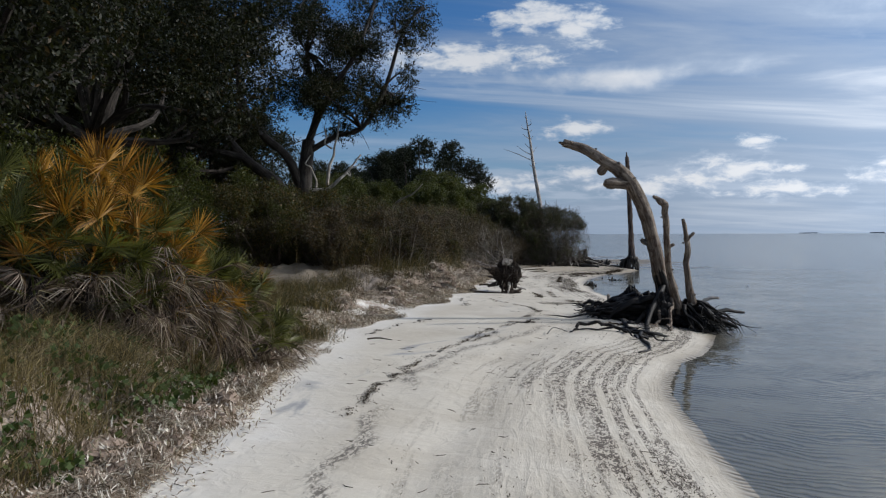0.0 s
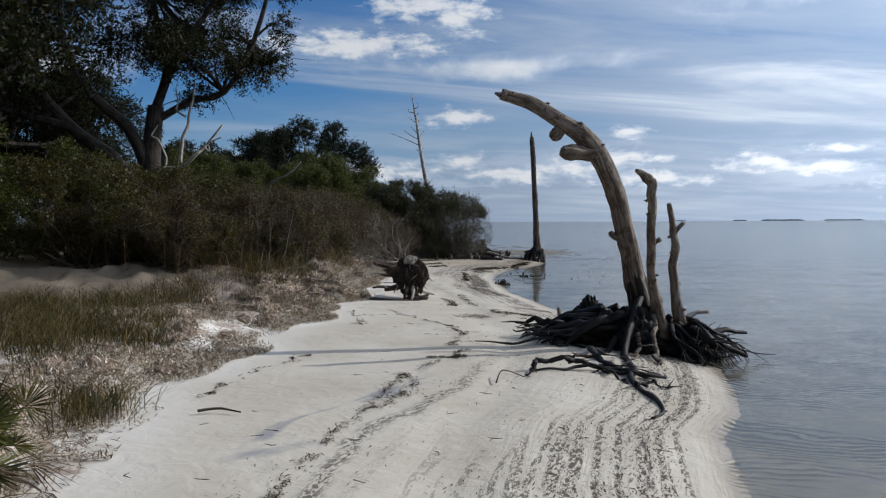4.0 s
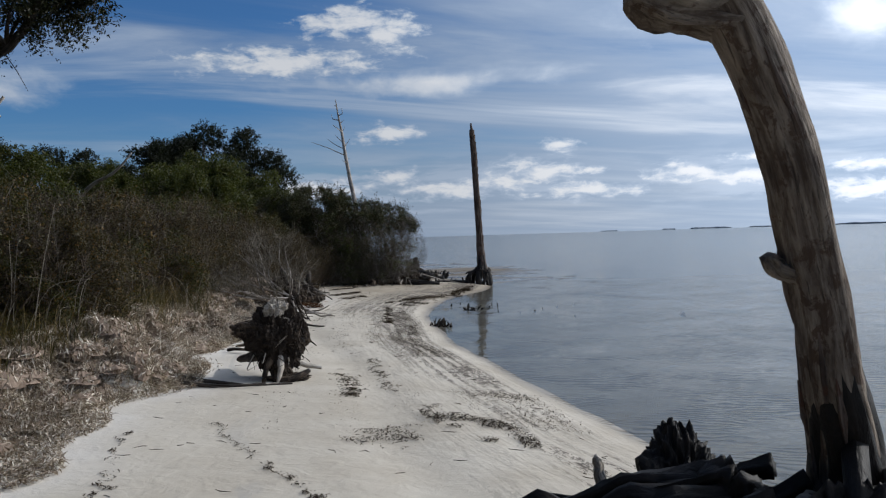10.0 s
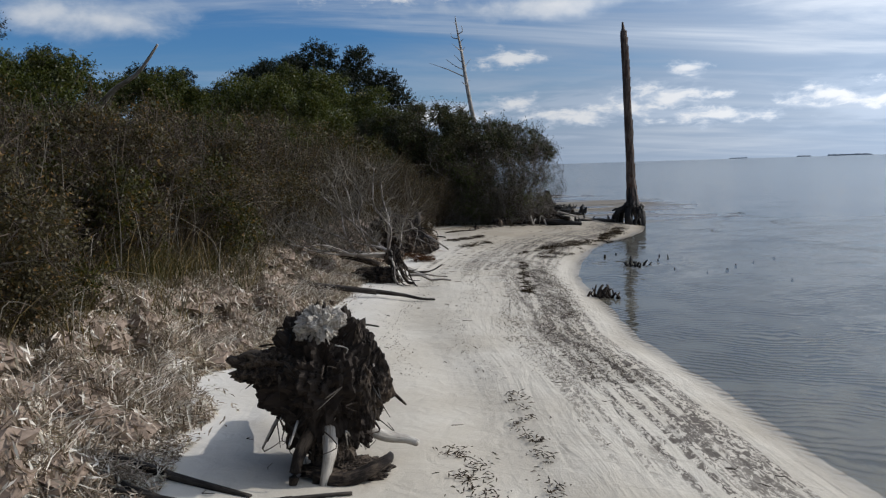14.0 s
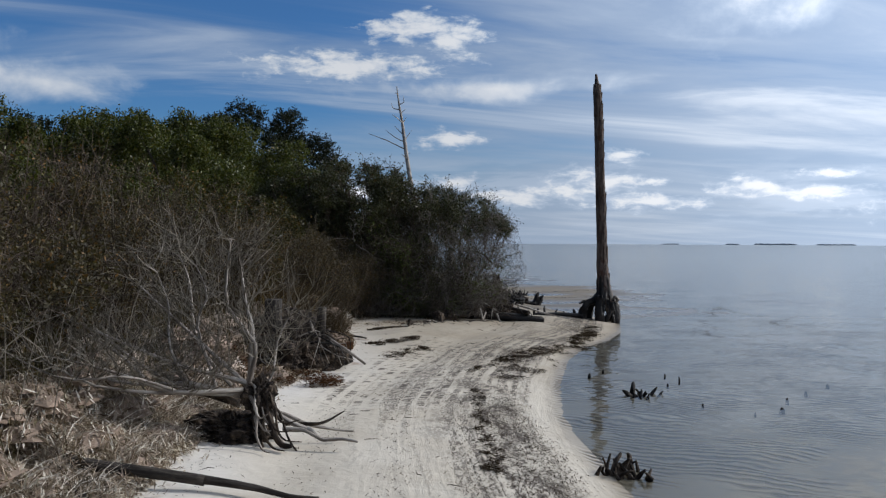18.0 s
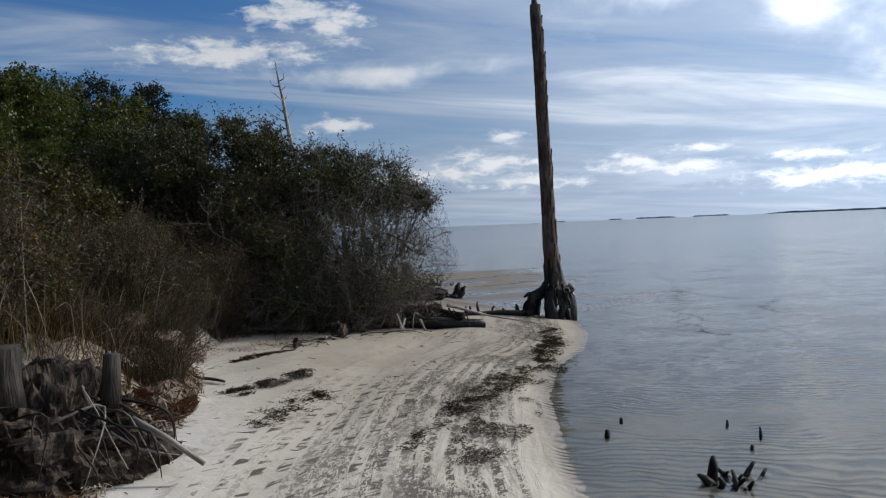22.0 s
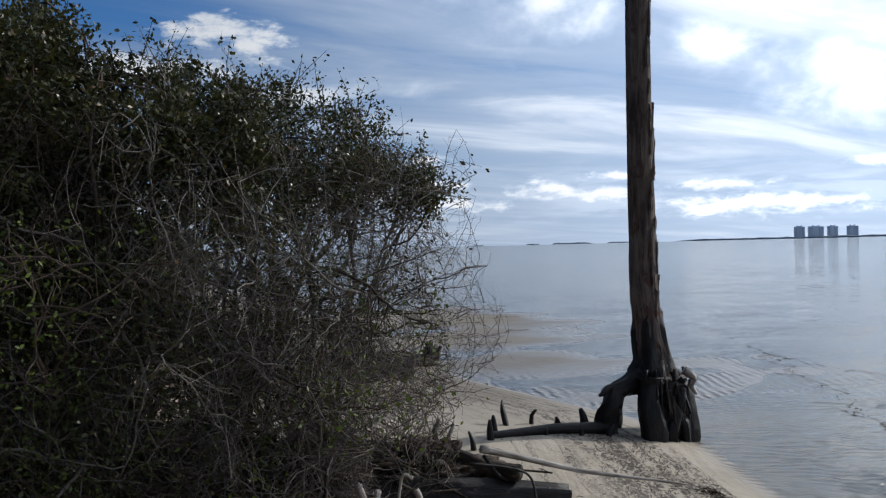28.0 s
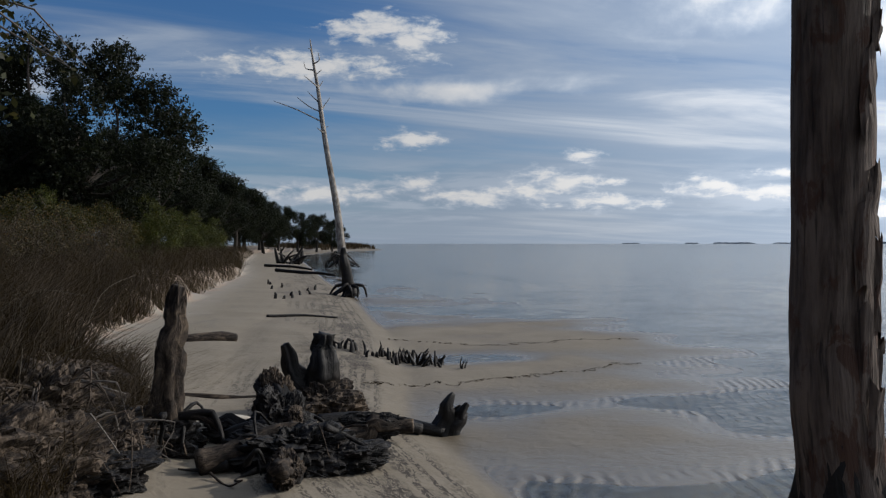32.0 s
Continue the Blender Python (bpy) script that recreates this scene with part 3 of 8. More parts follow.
class Build:
    """Collects vertices and faces as arrays, and makes one mesh of them."""

    def __init__(self):
        self.v, self.f, self.n, self.g = [], [], 0, {}

    def put(self, v, f):
        v = np.asarray(v, float).reshape(-1, 3)
        self.v.append(v)
        self.f.extend((np.asarray(f) + self.n).tolist())
        self.n += len(v)
        return self

    def grid(self, rings, closed=True, cap=True):
        """Rings of k points each, skinned into a surface."""
        r = np.asarray(rings, float)
        m, k, _ = r.shape
        i, j = np.meshgrid(np.arange(m - 1), np.arange(k if closed else k - 1), indexing="ij")
        i, j = i.ravel(), j.ravel()
        j2 = (j + 1) % k
        f = np.stack([i * k + j, i * k + j2, (i + 1) * k + j2, (i + 1) * k + j], 1).tolist()
        if closed and cap:
            f.append(list(range(k))[::-1])
            f.append(list(range((m - 1) * k, m * k)))
        self.v.append(r.reshape(-1, 3))
        self.f.extend([[q + self.n for q in face] for face in f])
        self.n += m * k
        return self

    def tube(self, pts, radii, sides=6, rough=0.0, flute=0.0, seed=0):
        """A limb through the points, with an uneven, fluted skin."""
        p = np.asarray(pts, float)
        rad = np.interp(np.linspace(0, 1, len(p)), np.linspace(0, 1, len(radii)), radii)
        t = np.gradient(p, axis=0)
        t /= np.linalg.norm(t, axis=1)[:, None] + 1e-9
        a = np.cross(t, (0.13, 0.31, 0.94) if abs(t[0][2]) < 0.8 else (0.9, 0.2, 0.1))
        a /= np.linalg.norm(a, axis=1)[:, None] + 1e-9
        b = np.cross(t, a)
        ang = np.arange(sides) * 2 * math.pi / sides
        g = np.random.default_rng(seed + 11)
        k = np.ones((len(p), sides))
        if rough:
            rows = max(3, len(p) // 4)
            ridge = g.normal(0, rough, (rows, sides))
            s = np.linspace(0, rows - 1.001, len(p))
            i, f = s.astype(int), (s % 1)[:, None]
            k += ridge[i] * (1 - f) + ridge[i + 1] * f + g.normal(0, rough * 0.15, k.shape)
        if flute:
            k += flute * np.sin(ang[None] * 5 + g.uniform(0, 6) + np.linspace(0, 2.5, len(p))[:, None])
        w = rad[:, None] * k
        run = np.r_[0, np.cumsum(np.linalg.norm(np.diff(p, axis=0), axis=1))] + g.uniform(0, 9)
        around = np.stack([np.cos(ang)[None] * rad[:, None], np.sin(ang)[None] * rad[:, None], run[:, None] + 0 * ang[None]], -1)
        self.g[self.n] = around.reshape(-1, 3)
        rings = p[:, None] + w[..., None] * (np.cos(ang)[None, :, None] * a[:, None] + np.sin(ang)[None, :, None] * b[:, None])
        return self.grid(rings)

    def leaves(self, c, length, width, droop=0.0):
        """A pointed, slightly folded leaf at each of the places c."""
        c = np.asarray(c, float)
        k = len(c)
        a = rng.normal(0, 1, (k, 3))
        a[:, 2] -= droop
        a /= np.linalg.norm(a, axis=1)[:, None] + 1e-9
        b = np.cross(a, rng.normal(0, 1, (k, 3)))
        b /= np.linalg.norm(b, axis=1)[:, None] + 1e-9
        s = rng.uniform(0.65, 1.35, (k, 1))
        a, b = a * length * s / 2, b * width * s / 2
        v = np.stack([c - a, c + b - a * 0.1, c + a, c - b - a * 0.1], 1)
        return self.put(v.reshape(-1, 3), np.arange(k * 4).reshape(-1, 4))

    def blades(self, base, height, width, lean=0.3, curl=0.3, head=0.0):
        """Grass blades or dry stems: two joints and a point each."""
        base = np.asarray(base, float)
        k = len(base)
        h = height * rng.uniform(0.55, 1.2, k) if np.isscalar(height) else height
        ang = rng.uniform(0, 2 * math.pi, k)
        out = np.stack([np.cos(ang), np.sin(ang), 0 * ang], 1)
        l = np.abs(rng.normal(0, lean, k))[:, None]
        mid = base + out * (h[:, None] * l * 0.4) + np.array([0, 0, 1.0]) * (h[:, None] * 0.55)
        tip = base + out * (h[:, None] * (l + curl * rng.uniform(0, 1, (k, 1)))) + np.array([0, 0, 1.0]) * (h[:, None] * 0.97)
        side = np.stack([-np.sin(ang + 1.1), np.cos(ang + 1.1), 0 * ang], 1) * width / 2
        v = np.stack([base - side, base + side, mid + side * (0.85 + head), mid - side * (0.85 + head), tip], 1).reshape(-1, 3)
        q = np.arange(k)[:, None] * 5
        self.f.extend((np.concatenate([q + 0, q + 1, q + 2, q + 3], 1) + self.n).tolist())
        self.f.extend((np.concatenate([q + 3, q + 2, q + 4], 1) + self.n).tolist())
        self.v.append(v)
        self.n += len(v)
        return self

    def mesh(self, name, smooth=False):
        me = bpy.data.meshes.new(name)
        me.from_pydata(np.concatenate(self.v).tolist(), [], self.f)
        if self.g or self.n < 14000:
            grain = np.concatenate(self.v)
            for start, q in self.g.items():
                grain[start:start + len(q)] = q
            a = me.attributes.new("grain", "FLOAT_VECTOR", "POINT")
            a.data.foreach_set("vector", grain.astype(np.float32).ravel())
        if smooth:
            me.shade_smooth()
        me.update()
        return me


def part(name, b, mat, parent, label="", smooth=False):
    me = b.mesh(name, smooth)
    me.materials.append(MAT[mat])
    ob = new(name, me)
    ob.parent = parent
    if label:
        tagged(ob, label)
    return ob


def thing(name, b, mat, label, category, group="", kind="", smooth=False):
    ob = part(name, b, mat, None, "", smooth)
    return tagged(ob, label, category, group, kind)


def base_of(name, loc, label, category, group=""):
    ob = new(name)
    ob.matrix_basis = pose(*loc)
    return tagged(ob, label, category, group)


def curve(pts, k=12, wob=0.0):
    """A smooth line through a few points, with a little wobble."""
    p = np.asarray(pts, float)
    s = np.linspace(0, len(p) - 1, k)
    q = np.empty((k, 3))
    for i, t in enumerate(s):
        j = min(int(t), len(p) - 2)
        f = t - j
        p0, p1, p2, p3 = p[max(j - 1, 0)], p[j], p[j + 1], p[min(j + 2, len(p) - 1)]
        q[i] = 0.5 * (2 * p1 + (p2 - p0) * f + (2 * p0 - 5 * p1 + 4 * p2 - p3) * f * f + (3 * p1 - p0 - 3 * p2 + p3) * f ** 3)
    if wob:
        few = max(3, k // 4 + 1)
        w = rng.normal(0, wob * 1.6, (few, 3))
        w[0] = w[-1] = 0
        q += np.stack([np.interp(np.linspace(0, 1, k), np.linspace(0, 1, few), w[:, c]) for c in range(3)], 1)
    return q


# ---- the lie of the land ----
SHORE = [(-60, 2.0), (0, 2.2), (6.6, 2.4), (8.5, 2.5), (9.9, 2.6), (10.7, 2.75), (12.2, 3.2), (13.0, 3.7), (13.9, 4.05), (15.2, 4.45), (16.5, 4.6),
         (18, 4.5), (19.3, 4.25), (22, 4.1), (24.5, 4.02), (26.2, 3.92), (28, 4.05), (30, 4.12), (31.2, 4.25), (33, 4.65), (35.2, 5.3),
         (36.8, 6.0), (37.8, 6.7), (39.2, 7.35), (40.9, 7.85), (42, 7.9), (44.5, 7.4), (47, 7.0), (50, 7.2), (56, 7.4), (63.6, 7.3), (78, 6.5), (91, 6.0), (115, 5.0),
         (150, 3.0), (200, 8.0), (260, 24.0), (300, 5.0), (420, -120.0), (900, -800.0)]
FOOT = [(-60, -1.5), (6.5, -1.42), (8.8, -1.53), (11.6, -1.75), (14, -1.55), (16.7, -1.1), (19.9, -0.45), (22.7, 0.05), (25, 0.22), (27, 0.52), (29.8, 0.82),
        (31.5, 1.1), (33.4, 1.75), (35, 1.95), (37, 1.85), (39, 1.9), (40.3, 2.7), (41.2, 3.6), (43, 4.2), (46, 4.25), (48.5, 3.6), (51.7, 2.9), (59.5, 3.0), (76.5, 2.9),
        (100, 1.0), (154, -2.0), (200, 2.0), (260, 20.0), (300, 0.0), (420, -130.0), (900, -820.0)]


def shore_x(y):
    return np.interp(y, *np.array(SHORE).T)


def foot_x(y):
    y = np.asarray(y, float)
    bays = smooth01((y - 10) / 2) * (1 - smooth01((y - 24) / 4))
    return np.interp(y, *np.array(FOOT).T) + bays * (0.17 * np.sin(1.75 * y + 0.4) + 0.10 * np.sin(4.1 * y + 1.1))


def smooth01(t):
    t = np.clip(t, 0, 1)
    return t * t * (3 - 2 * t)


def wavy(x, y):
    return (np.sin(x * 1.7 + 0.6 * y) * np.sin(y * 0.9 - 0.4 * x) + 0.5 * np.sin(x * 4.1 - y * 2.3) * np.sin(y * 3.7 + x)) / 1.5


def vnoise(x, y, size, seed):
    """Smooth noise between -1 and 1 with blobs of the given size."""
    g = np.random.default_rng(seed).uniform(-1, 1, (256, 256))
    u, v = x / size, y / size
    i, j = np.floor(u).astype(int), np.floor(v).astype(int)
    f, h = smooth01(u - i), smooth01(v - j)
    q = lambda a, b: g[(i + a) % 256, (j + b) % 256]
    return (q(0, 0) * (1 - f) + q(1, 0) * f) * (1 - h) + (q(0, 1) * (1 - f) + q(1, 1) * f) * h


def ground_z(x, y):
    x, y = np.asarray(x, float), np.asarray(y, float)
    s, f = shore_x(y), foot_x(y)
    f = f + 0.26 * vnoise(x, y, 0.9, 3) + 0.16 * vnoise(x, y, 0.35, 4)
    d, b = s - x, f - x
    tall = 0.42 - 0.30 * smooth01((y - 11) / 2) * (1 - smooth01((y - 19) / 2.5))
    up = 0.30 * (1 - np.exp(-np.maximum(d, 0) / 1.6)) + 0.010 * wavy(x, y) * smooth01(d / 0.6)
    bank = tall * smooth01((b + 0.05) / 0.75) + 0.03 * np.clip(b, 0, 12)
    bank += (0.11 * vnoise(x, y, 0.55, 5) + 0.10 * vnoise(x, y, 0.24, 6)) * smooth01((b + 0.1) / 0.4) * tall / 0.42
    up += (0.012 * vnoise(x, y, 1.3, 7) + 0.0025 * vnoise(x, y, 0.33, 8)) * smooth01((d - 0.3) / 0.8)
    rut = -0.03 * np.exp(-((d - 2.1 - 0.25 * np.sin(y * 0.5)) / 0.28) ** 2) * smooth01(d / 1.0)
    flat = smooth01((y - 40.5) / 3) * (1 - smooth01((y - 70) / 30))
    slope = 0.026 * (1 - flat) + 0.0045 * flat
    w = np.maximum(-d, 0)
    down = -slope * w / (1 + w / 28) - 0.004 * smooth01(w / 0.3)
    bar = 0.050 * np.exp(-((y - 51.6 - 0.40 * (x - 6.5)) / 3.9) ** 4) * smooth01((x - 3) / 3) * (1 - smooth01((x - 9.2) / 4.5))
    bar += 0.030 * np.exp(-((y - 46.2 + 0.1 * (x - 7)) / 0.9) ** 2 - ((x - 8.3) / 1.7) ** 2)
    low = (0.012 + 0.016 * vnoise(x, y * 1.6, 1.8, 9) + 0.008 * vnoise(x, y, 0.6, 10)) * flat * smooth01(w / 0.4) * (1 - smooth01((w - 4) / 5))
    trough = -0.065 * np.exp(-((y - 51.2 - 0.15 * (x - 8)) / 0.75) ** 2 - ((x - 8.2) / 1.3) ** 2) * flat
    trough += -0.02 * np.exp(-((y - 47.4 - 0.1 * (x - 8)) / 0.4) ** 2) * smooth01((x - 7.4) / 1.0) * flat
    pit = -0.5 * smooth01((w - 60) / 300)
    return up + bank + rut + down + bar * flat + low + trough + pit


def spread(lo, hi, step, far, grow=1.22):
    """Even steps from lo to hi, then ever longer ones out to far."""
    mid = list(np.arange(lo, hi + step / 2, step))
    out, s = [hi], step
    while out[-1] < far:
        s *= grow
        out.append(out[-1] + s)
    back, s = [lo], step
    while back[-1] > -far:
        s *= grow
        back.append(back[-1] - s)
    return np.array(back[:0:-1] + mid + out[1:])


def build_ground():
    xs, ys = spread(-4.5, 9.5, 0.085, 4900), spread(3.0, 56.0, 0.11, 4900, 1.13)
    gx, gy = np.meshgrid(xs, ys, indexing="ij")
    gz = ground_z(gx, gy)
    nx, ny = gx.shape
    v = np.stack([gx, gy, gz], -1).reshape(-1, 3)
    i, j = np.meshgrid(np.arange(nx - 1), np.arange(ny - 1), indexing="ij")
    q = (i * ny + j).ravel()
    f = np.stack([q, q + ny, q + ny + 1, q + 1], 1)
    b = Build().put(v, f)
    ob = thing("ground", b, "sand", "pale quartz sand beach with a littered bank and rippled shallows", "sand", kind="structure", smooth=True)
    for key, val in (("inland", shore_x(v[:, 1]) - v[:, 0]), ("bank", foot_x(v[:, 1]) - v[:, 0])):
        a = ob.data.attributes.new(key, "FLOAT", "POINT")
        a.data.foreach_set("value", np.clip(val, -50, 50).astype(np.float32))
    return ob


build_ground()
water = Build().put([(-4800, -4800, 0), (4800, -4800, 0), (4800, 4800, 0), (-4800, 4800, 0)], [(0, 1, 2, 3)])
thing("water", water, "water", "calm shallow bay water with fine ripples", "water", kind="structure")


def at(x, y, dz=0.0):
    return (x, y, float(ground_z(x, y)) + dz)


def on(xy, dz=0.0):
    xy = np.asarray(xy, float)
    return np.column_stack([xy[:, 0], xy[:, 1], ground_z(xy[:, 0], xy[:, 1]) + dz])


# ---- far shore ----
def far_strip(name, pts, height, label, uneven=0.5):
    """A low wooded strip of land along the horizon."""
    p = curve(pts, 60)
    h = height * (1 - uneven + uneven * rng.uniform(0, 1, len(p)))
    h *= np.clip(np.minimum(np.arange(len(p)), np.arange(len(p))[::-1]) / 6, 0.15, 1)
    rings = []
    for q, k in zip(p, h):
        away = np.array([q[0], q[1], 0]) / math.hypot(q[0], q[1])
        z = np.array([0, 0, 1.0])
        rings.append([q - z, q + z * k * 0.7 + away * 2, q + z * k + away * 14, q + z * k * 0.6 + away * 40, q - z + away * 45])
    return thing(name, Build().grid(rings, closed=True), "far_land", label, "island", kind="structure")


far_strip("backdrop", [(2085, 4400, 0), (2160, 4380, 0), (2290, 4330, 0)], 10, "low dark wooded island on the horizon")
far_strip("backdrop", [(2370, 4300, 0), (2450, 4280, 0), (2560, 4240, 0)], 8, "low dark wooded island on the horizon")
far_strip("backdrop", [(1950, 4450, 0), (1985, 4440, 0), (2020, 4430, 0)], 7, "small low island on the horizon")
far_strip("backdrop", [(1640, 4560, 0), (1690, 4545, 0), (1730, 4530, 0)], 6, "small low island on the horizon")
far_strip("backdrop", [(2700, 4150, 0), (2850, 3500, 0), (3300, 3050, 0), (3900, 2300, 0)], 11, "long low barrier island on the horizon", 0.35)


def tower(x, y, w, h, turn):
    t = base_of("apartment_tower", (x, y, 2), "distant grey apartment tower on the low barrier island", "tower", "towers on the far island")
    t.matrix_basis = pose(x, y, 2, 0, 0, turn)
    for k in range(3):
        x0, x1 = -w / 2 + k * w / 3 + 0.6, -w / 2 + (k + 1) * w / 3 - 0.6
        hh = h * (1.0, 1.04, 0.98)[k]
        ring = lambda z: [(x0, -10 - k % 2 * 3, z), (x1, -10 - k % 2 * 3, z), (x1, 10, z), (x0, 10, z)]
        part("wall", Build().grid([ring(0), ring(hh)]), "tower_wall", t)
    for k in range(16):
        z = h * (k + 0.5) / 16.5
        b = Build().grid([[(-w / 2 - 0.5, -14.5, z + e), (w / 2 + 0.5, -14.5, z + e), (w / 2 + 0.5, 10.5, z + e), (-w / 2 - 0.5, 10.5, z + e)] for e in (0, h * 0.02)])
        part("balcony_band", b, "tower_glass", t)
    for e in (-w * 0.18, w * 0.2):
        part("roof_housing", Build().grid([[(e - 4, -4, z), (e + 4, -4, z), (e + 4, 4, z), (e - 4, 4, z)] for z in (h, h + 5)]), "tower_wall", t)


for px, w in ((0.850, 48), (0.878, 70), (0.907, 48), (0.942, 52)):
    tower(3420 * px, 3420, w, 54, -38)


# ---- driftwood ----
def root(b, start, end, r0, r1, k=9, wob=0.04, sag=0.0, sides=6, seed=0, rough=0.10):
    """One root or branch from start to end."""
    s, e = np.array(start, float), np.array(end, float)
    mid = (s + e) / 2 + rng.normal(0, wob * 2, 3) + np.array([0, 0, sag])
    return b.tube(curve([s, mid, e], k, wob * 0.5), [r0, (r0 + r1) * 0.5, r1], sides, rough, 0, seed)


def lump(size, seed=0, rough=0.35, fine=0.16, rows=64, cols=96, floor=None):
    """A rugged mass of roots or rotten wood, of half-sizes (x, y, z), ridged and pitted."""
    rings = []
    off = Vector((seed * 7.3, seed * 3.1, seed * 1.7))
    for q in np.linspace(0.02, math.pi - 0.02, rows):
        ring = []
        for a in np.linspace(0, 2 * math.pi, cols, endpoint=False):
            d = Vector((math.sin(q) * math.cos(a), math.sin(q) * math.sin(a), -math.cos(q)))
            k = 1 + rough * noise.fractal(d * 1.5 + off, 0.8, 2.0, 3) + 0.10 * noise.fractal(d * 9 + off, 0.7, 2.0, 3)
            k += 0.38 * fine * (noise.ridged_multi_fractal(Vector((d.x * 5, d.y * 5, d.z * 2.2)) + off, 0.9, 2.1, 4, 1.0, 2.0) - 1.2)
            p = np.array([d.x * size[0], d.y * size[1], d.z * size[2]]) * max(k, 0.25)
            if floor is not None:
                p[2] = max(p[2], floor)
            ring.append(p)
        rings.append(ring)
    return Build().grid(rings)


def shift(b, x, y, z):
    b.v = [v + np.array((x, y, z)) for v in b.v]
    return b


def arched_snag():
    t = base_of("dead_tree", at(3.85, 16.15), "dead three-stemmed tree on a black root mass, its main stem bowed", "dead tree")
    o = np.array(t.matrix_basis.translation)
    L = lambda pts: np.array(pts, float) - o
    main = curve(L([(3.95, 16.3, 0.2), (3.89, 16.27, 0.6), (3.75, 16.16, 1.06), (3.62, 16.08, 1.6), (3.44, 16.01, 2.15), (3.18, 15.96, 2.60), (2.80, 16.0, 2.92), (2.45, 16.1, 3.14), (2.10, 16.18, 3.26)]), 64, 0.004)
    b = Build().tube(main, [0.25, 0.152, 0.122, 0.113, 0.114, 0.118, 0.094, 0.083, 0.066], 28, 0.055, 0.025, 3)
    part("main_stem", b, "arch_wood", t, "weathered bowed trunk with patches of brown bark", True)
    part("wet_base", Build().tube(main[:18], [0.31, 0.225, 0.168, 0.146, 0.136, 0.10], 30, 0.09, 0.07, 8), "black_root", t, "blackened wet foot of the trunk", True)
    for i in range(26):
        if i < 12:
            c, f = main[rng.integers(10, 60)], 0.11
        elif i < 19:
            c, f = L([(np.interp(q := rng.uniform(0.6, 2.0), (0.6, 1.0, 1.55, 2.08), (3.97, 3.84, 3.73, 3.65)), np.interp(q, (0.6, 1.0, 1.55, 2.08), (15.9, 15.73, 15.45, 15.2)), q)])[0], 0.055
        else:
            c, f = L([(np.interp(q := rng.uniform(0.6, 1.85), (0.3, 0.8, 1.6, 1.9), (4.33, 4.22, 4.15, 4.09)), 15.92, q)])[0], 0.05
        a = rng.uniform(0, 6.28)
        d = np.array([math.cos(a), math.sin(a), rng.uniform(0, 0.4)])
        part("knot", Build().tube([c + d * f * 0.8, c + d * f * 1.1, c + d * f * 1.1 + d * rng.uniform(0.01, 0.03)], [0.022, 0.016, 0.006], 7, 0.2, 0, i), "arch_wood", t, "", True)
    stubs = [((3.2, 15.95, 2.52), (2.76, 15.80, 2.54), 0.10, 0.072), ((3.62, 16.1, 1.50), (3.44, 16.1, 1.57), 0.05, 0.042),
             ((2.84, 16.0, 2.88), (2.70, 16.08, 2.74), 0.075, 0.03), ((3.08, 15.96, 2.70), (3.03, 15.94, 2.88), 0.042, 0.05)]
    for i, (a, e, r0, r1) in enumerate(stubs):
        part("broken_branch", Build().tube(curve(L([a, e]), 14, 0.012), [r0, r0 * 0.85, r0 * 0.92, r1 * 0.6], 20, 0.26, 0.08, i), "arch_wood", t, "", True)
    tip, way = main[-1], (main[-1] - main[-4]) / np.linalg.norm(main[-1] - main[-4])
    for i in range(12):
        a = i * 0.55
        off = np.cross(way, (math.cos(a), 0.3, math.sin(a))) * 0.055
        part("splinter", Build().tube([tip + off - way * 0.08, tip + off * 0.95 + way * 0.01, tip + off * 0.8 + way * rng.uniform(0.02, 0.09)], [0.026, 0.02, 0.004], 7, 0.25, 0, i), "arch_wood", t, "", True)
    for i in range(16):
        k = rng.integers(3, 50)
        c, r = main[k], np.interp(k, (0, 15, 64), (0.16, 0.125, 0.09))
        a = rng.uniform(0, 6.28)
        d = np.array([math.cos(a), math.sin(a), rng.normal(0, 0.2)]) * r
        ax = main[k + 3] - main[k]
        part("bark_strip", Build().tube([c + d * 1.0 - ax * 0.6, c + d * 1.05, c + d * 1.02 + ax * 0.9], [0.006, 0.016, 0.004], 6, 0.3, 0, i), "snag_bark", t)
    b = Build().tube(curve(L([(4.10, 15.97, 0.25), (3.97, 15.9, 0.6), (3.84, 15.73, 1.0), (3.73, 15.45, 1.55), (3.69, 15.32, 1.85), (3.65, 15.2, 2.08), (3.58, 15.15, 2.19), (3.44, 15.10, 2.27)]), 60, 0.008), [0.10, 0.075, 0.055, 0.050, 0.052, 0.054, 0.056, 0.02], 16, 0.10, 0.03, 9)
    b.tube(curve(L([(3.76, 15.55, 1.42), (3.87, 15.52, 1.50)]), 5), [0.035, 0.03], 7, 0.1)
    part("second_stem", b, "arch_wood", t, "thin weathered broken stem", True)
    b = Build().tube(curve(L([(4.34, 16.02, 0.25), (4.22, 15.96, 0.8), (4.18, 15.92, 1.3), (4.15, 15.9, 1.6), (4.09, 15.86, 1.91)]), 50, 0.008), [0.09, 0.055, 0.048, 0.047, 0.028], 14, 0.12, 0.03, 5)
    b.tube(curve(L([(4.16, 15.9, 1.55), (4.29, 15.9, 1.69)]), 5), [0.035, 0.025], 7, 0.1)
    part("third_stem", b, "arch_wood", t, "thin weathered broken stem with a side peg", True)
    # the root mass: thick roots heaped towards the bank, a spray of thin ones over the water
    def dust(pts, r):
        """Lays world points (x, y, lift) on the sand."""
        return L([(x, y, float(ground_z(x, y)) + r * 0.7 + h) for x, y, h in pts])

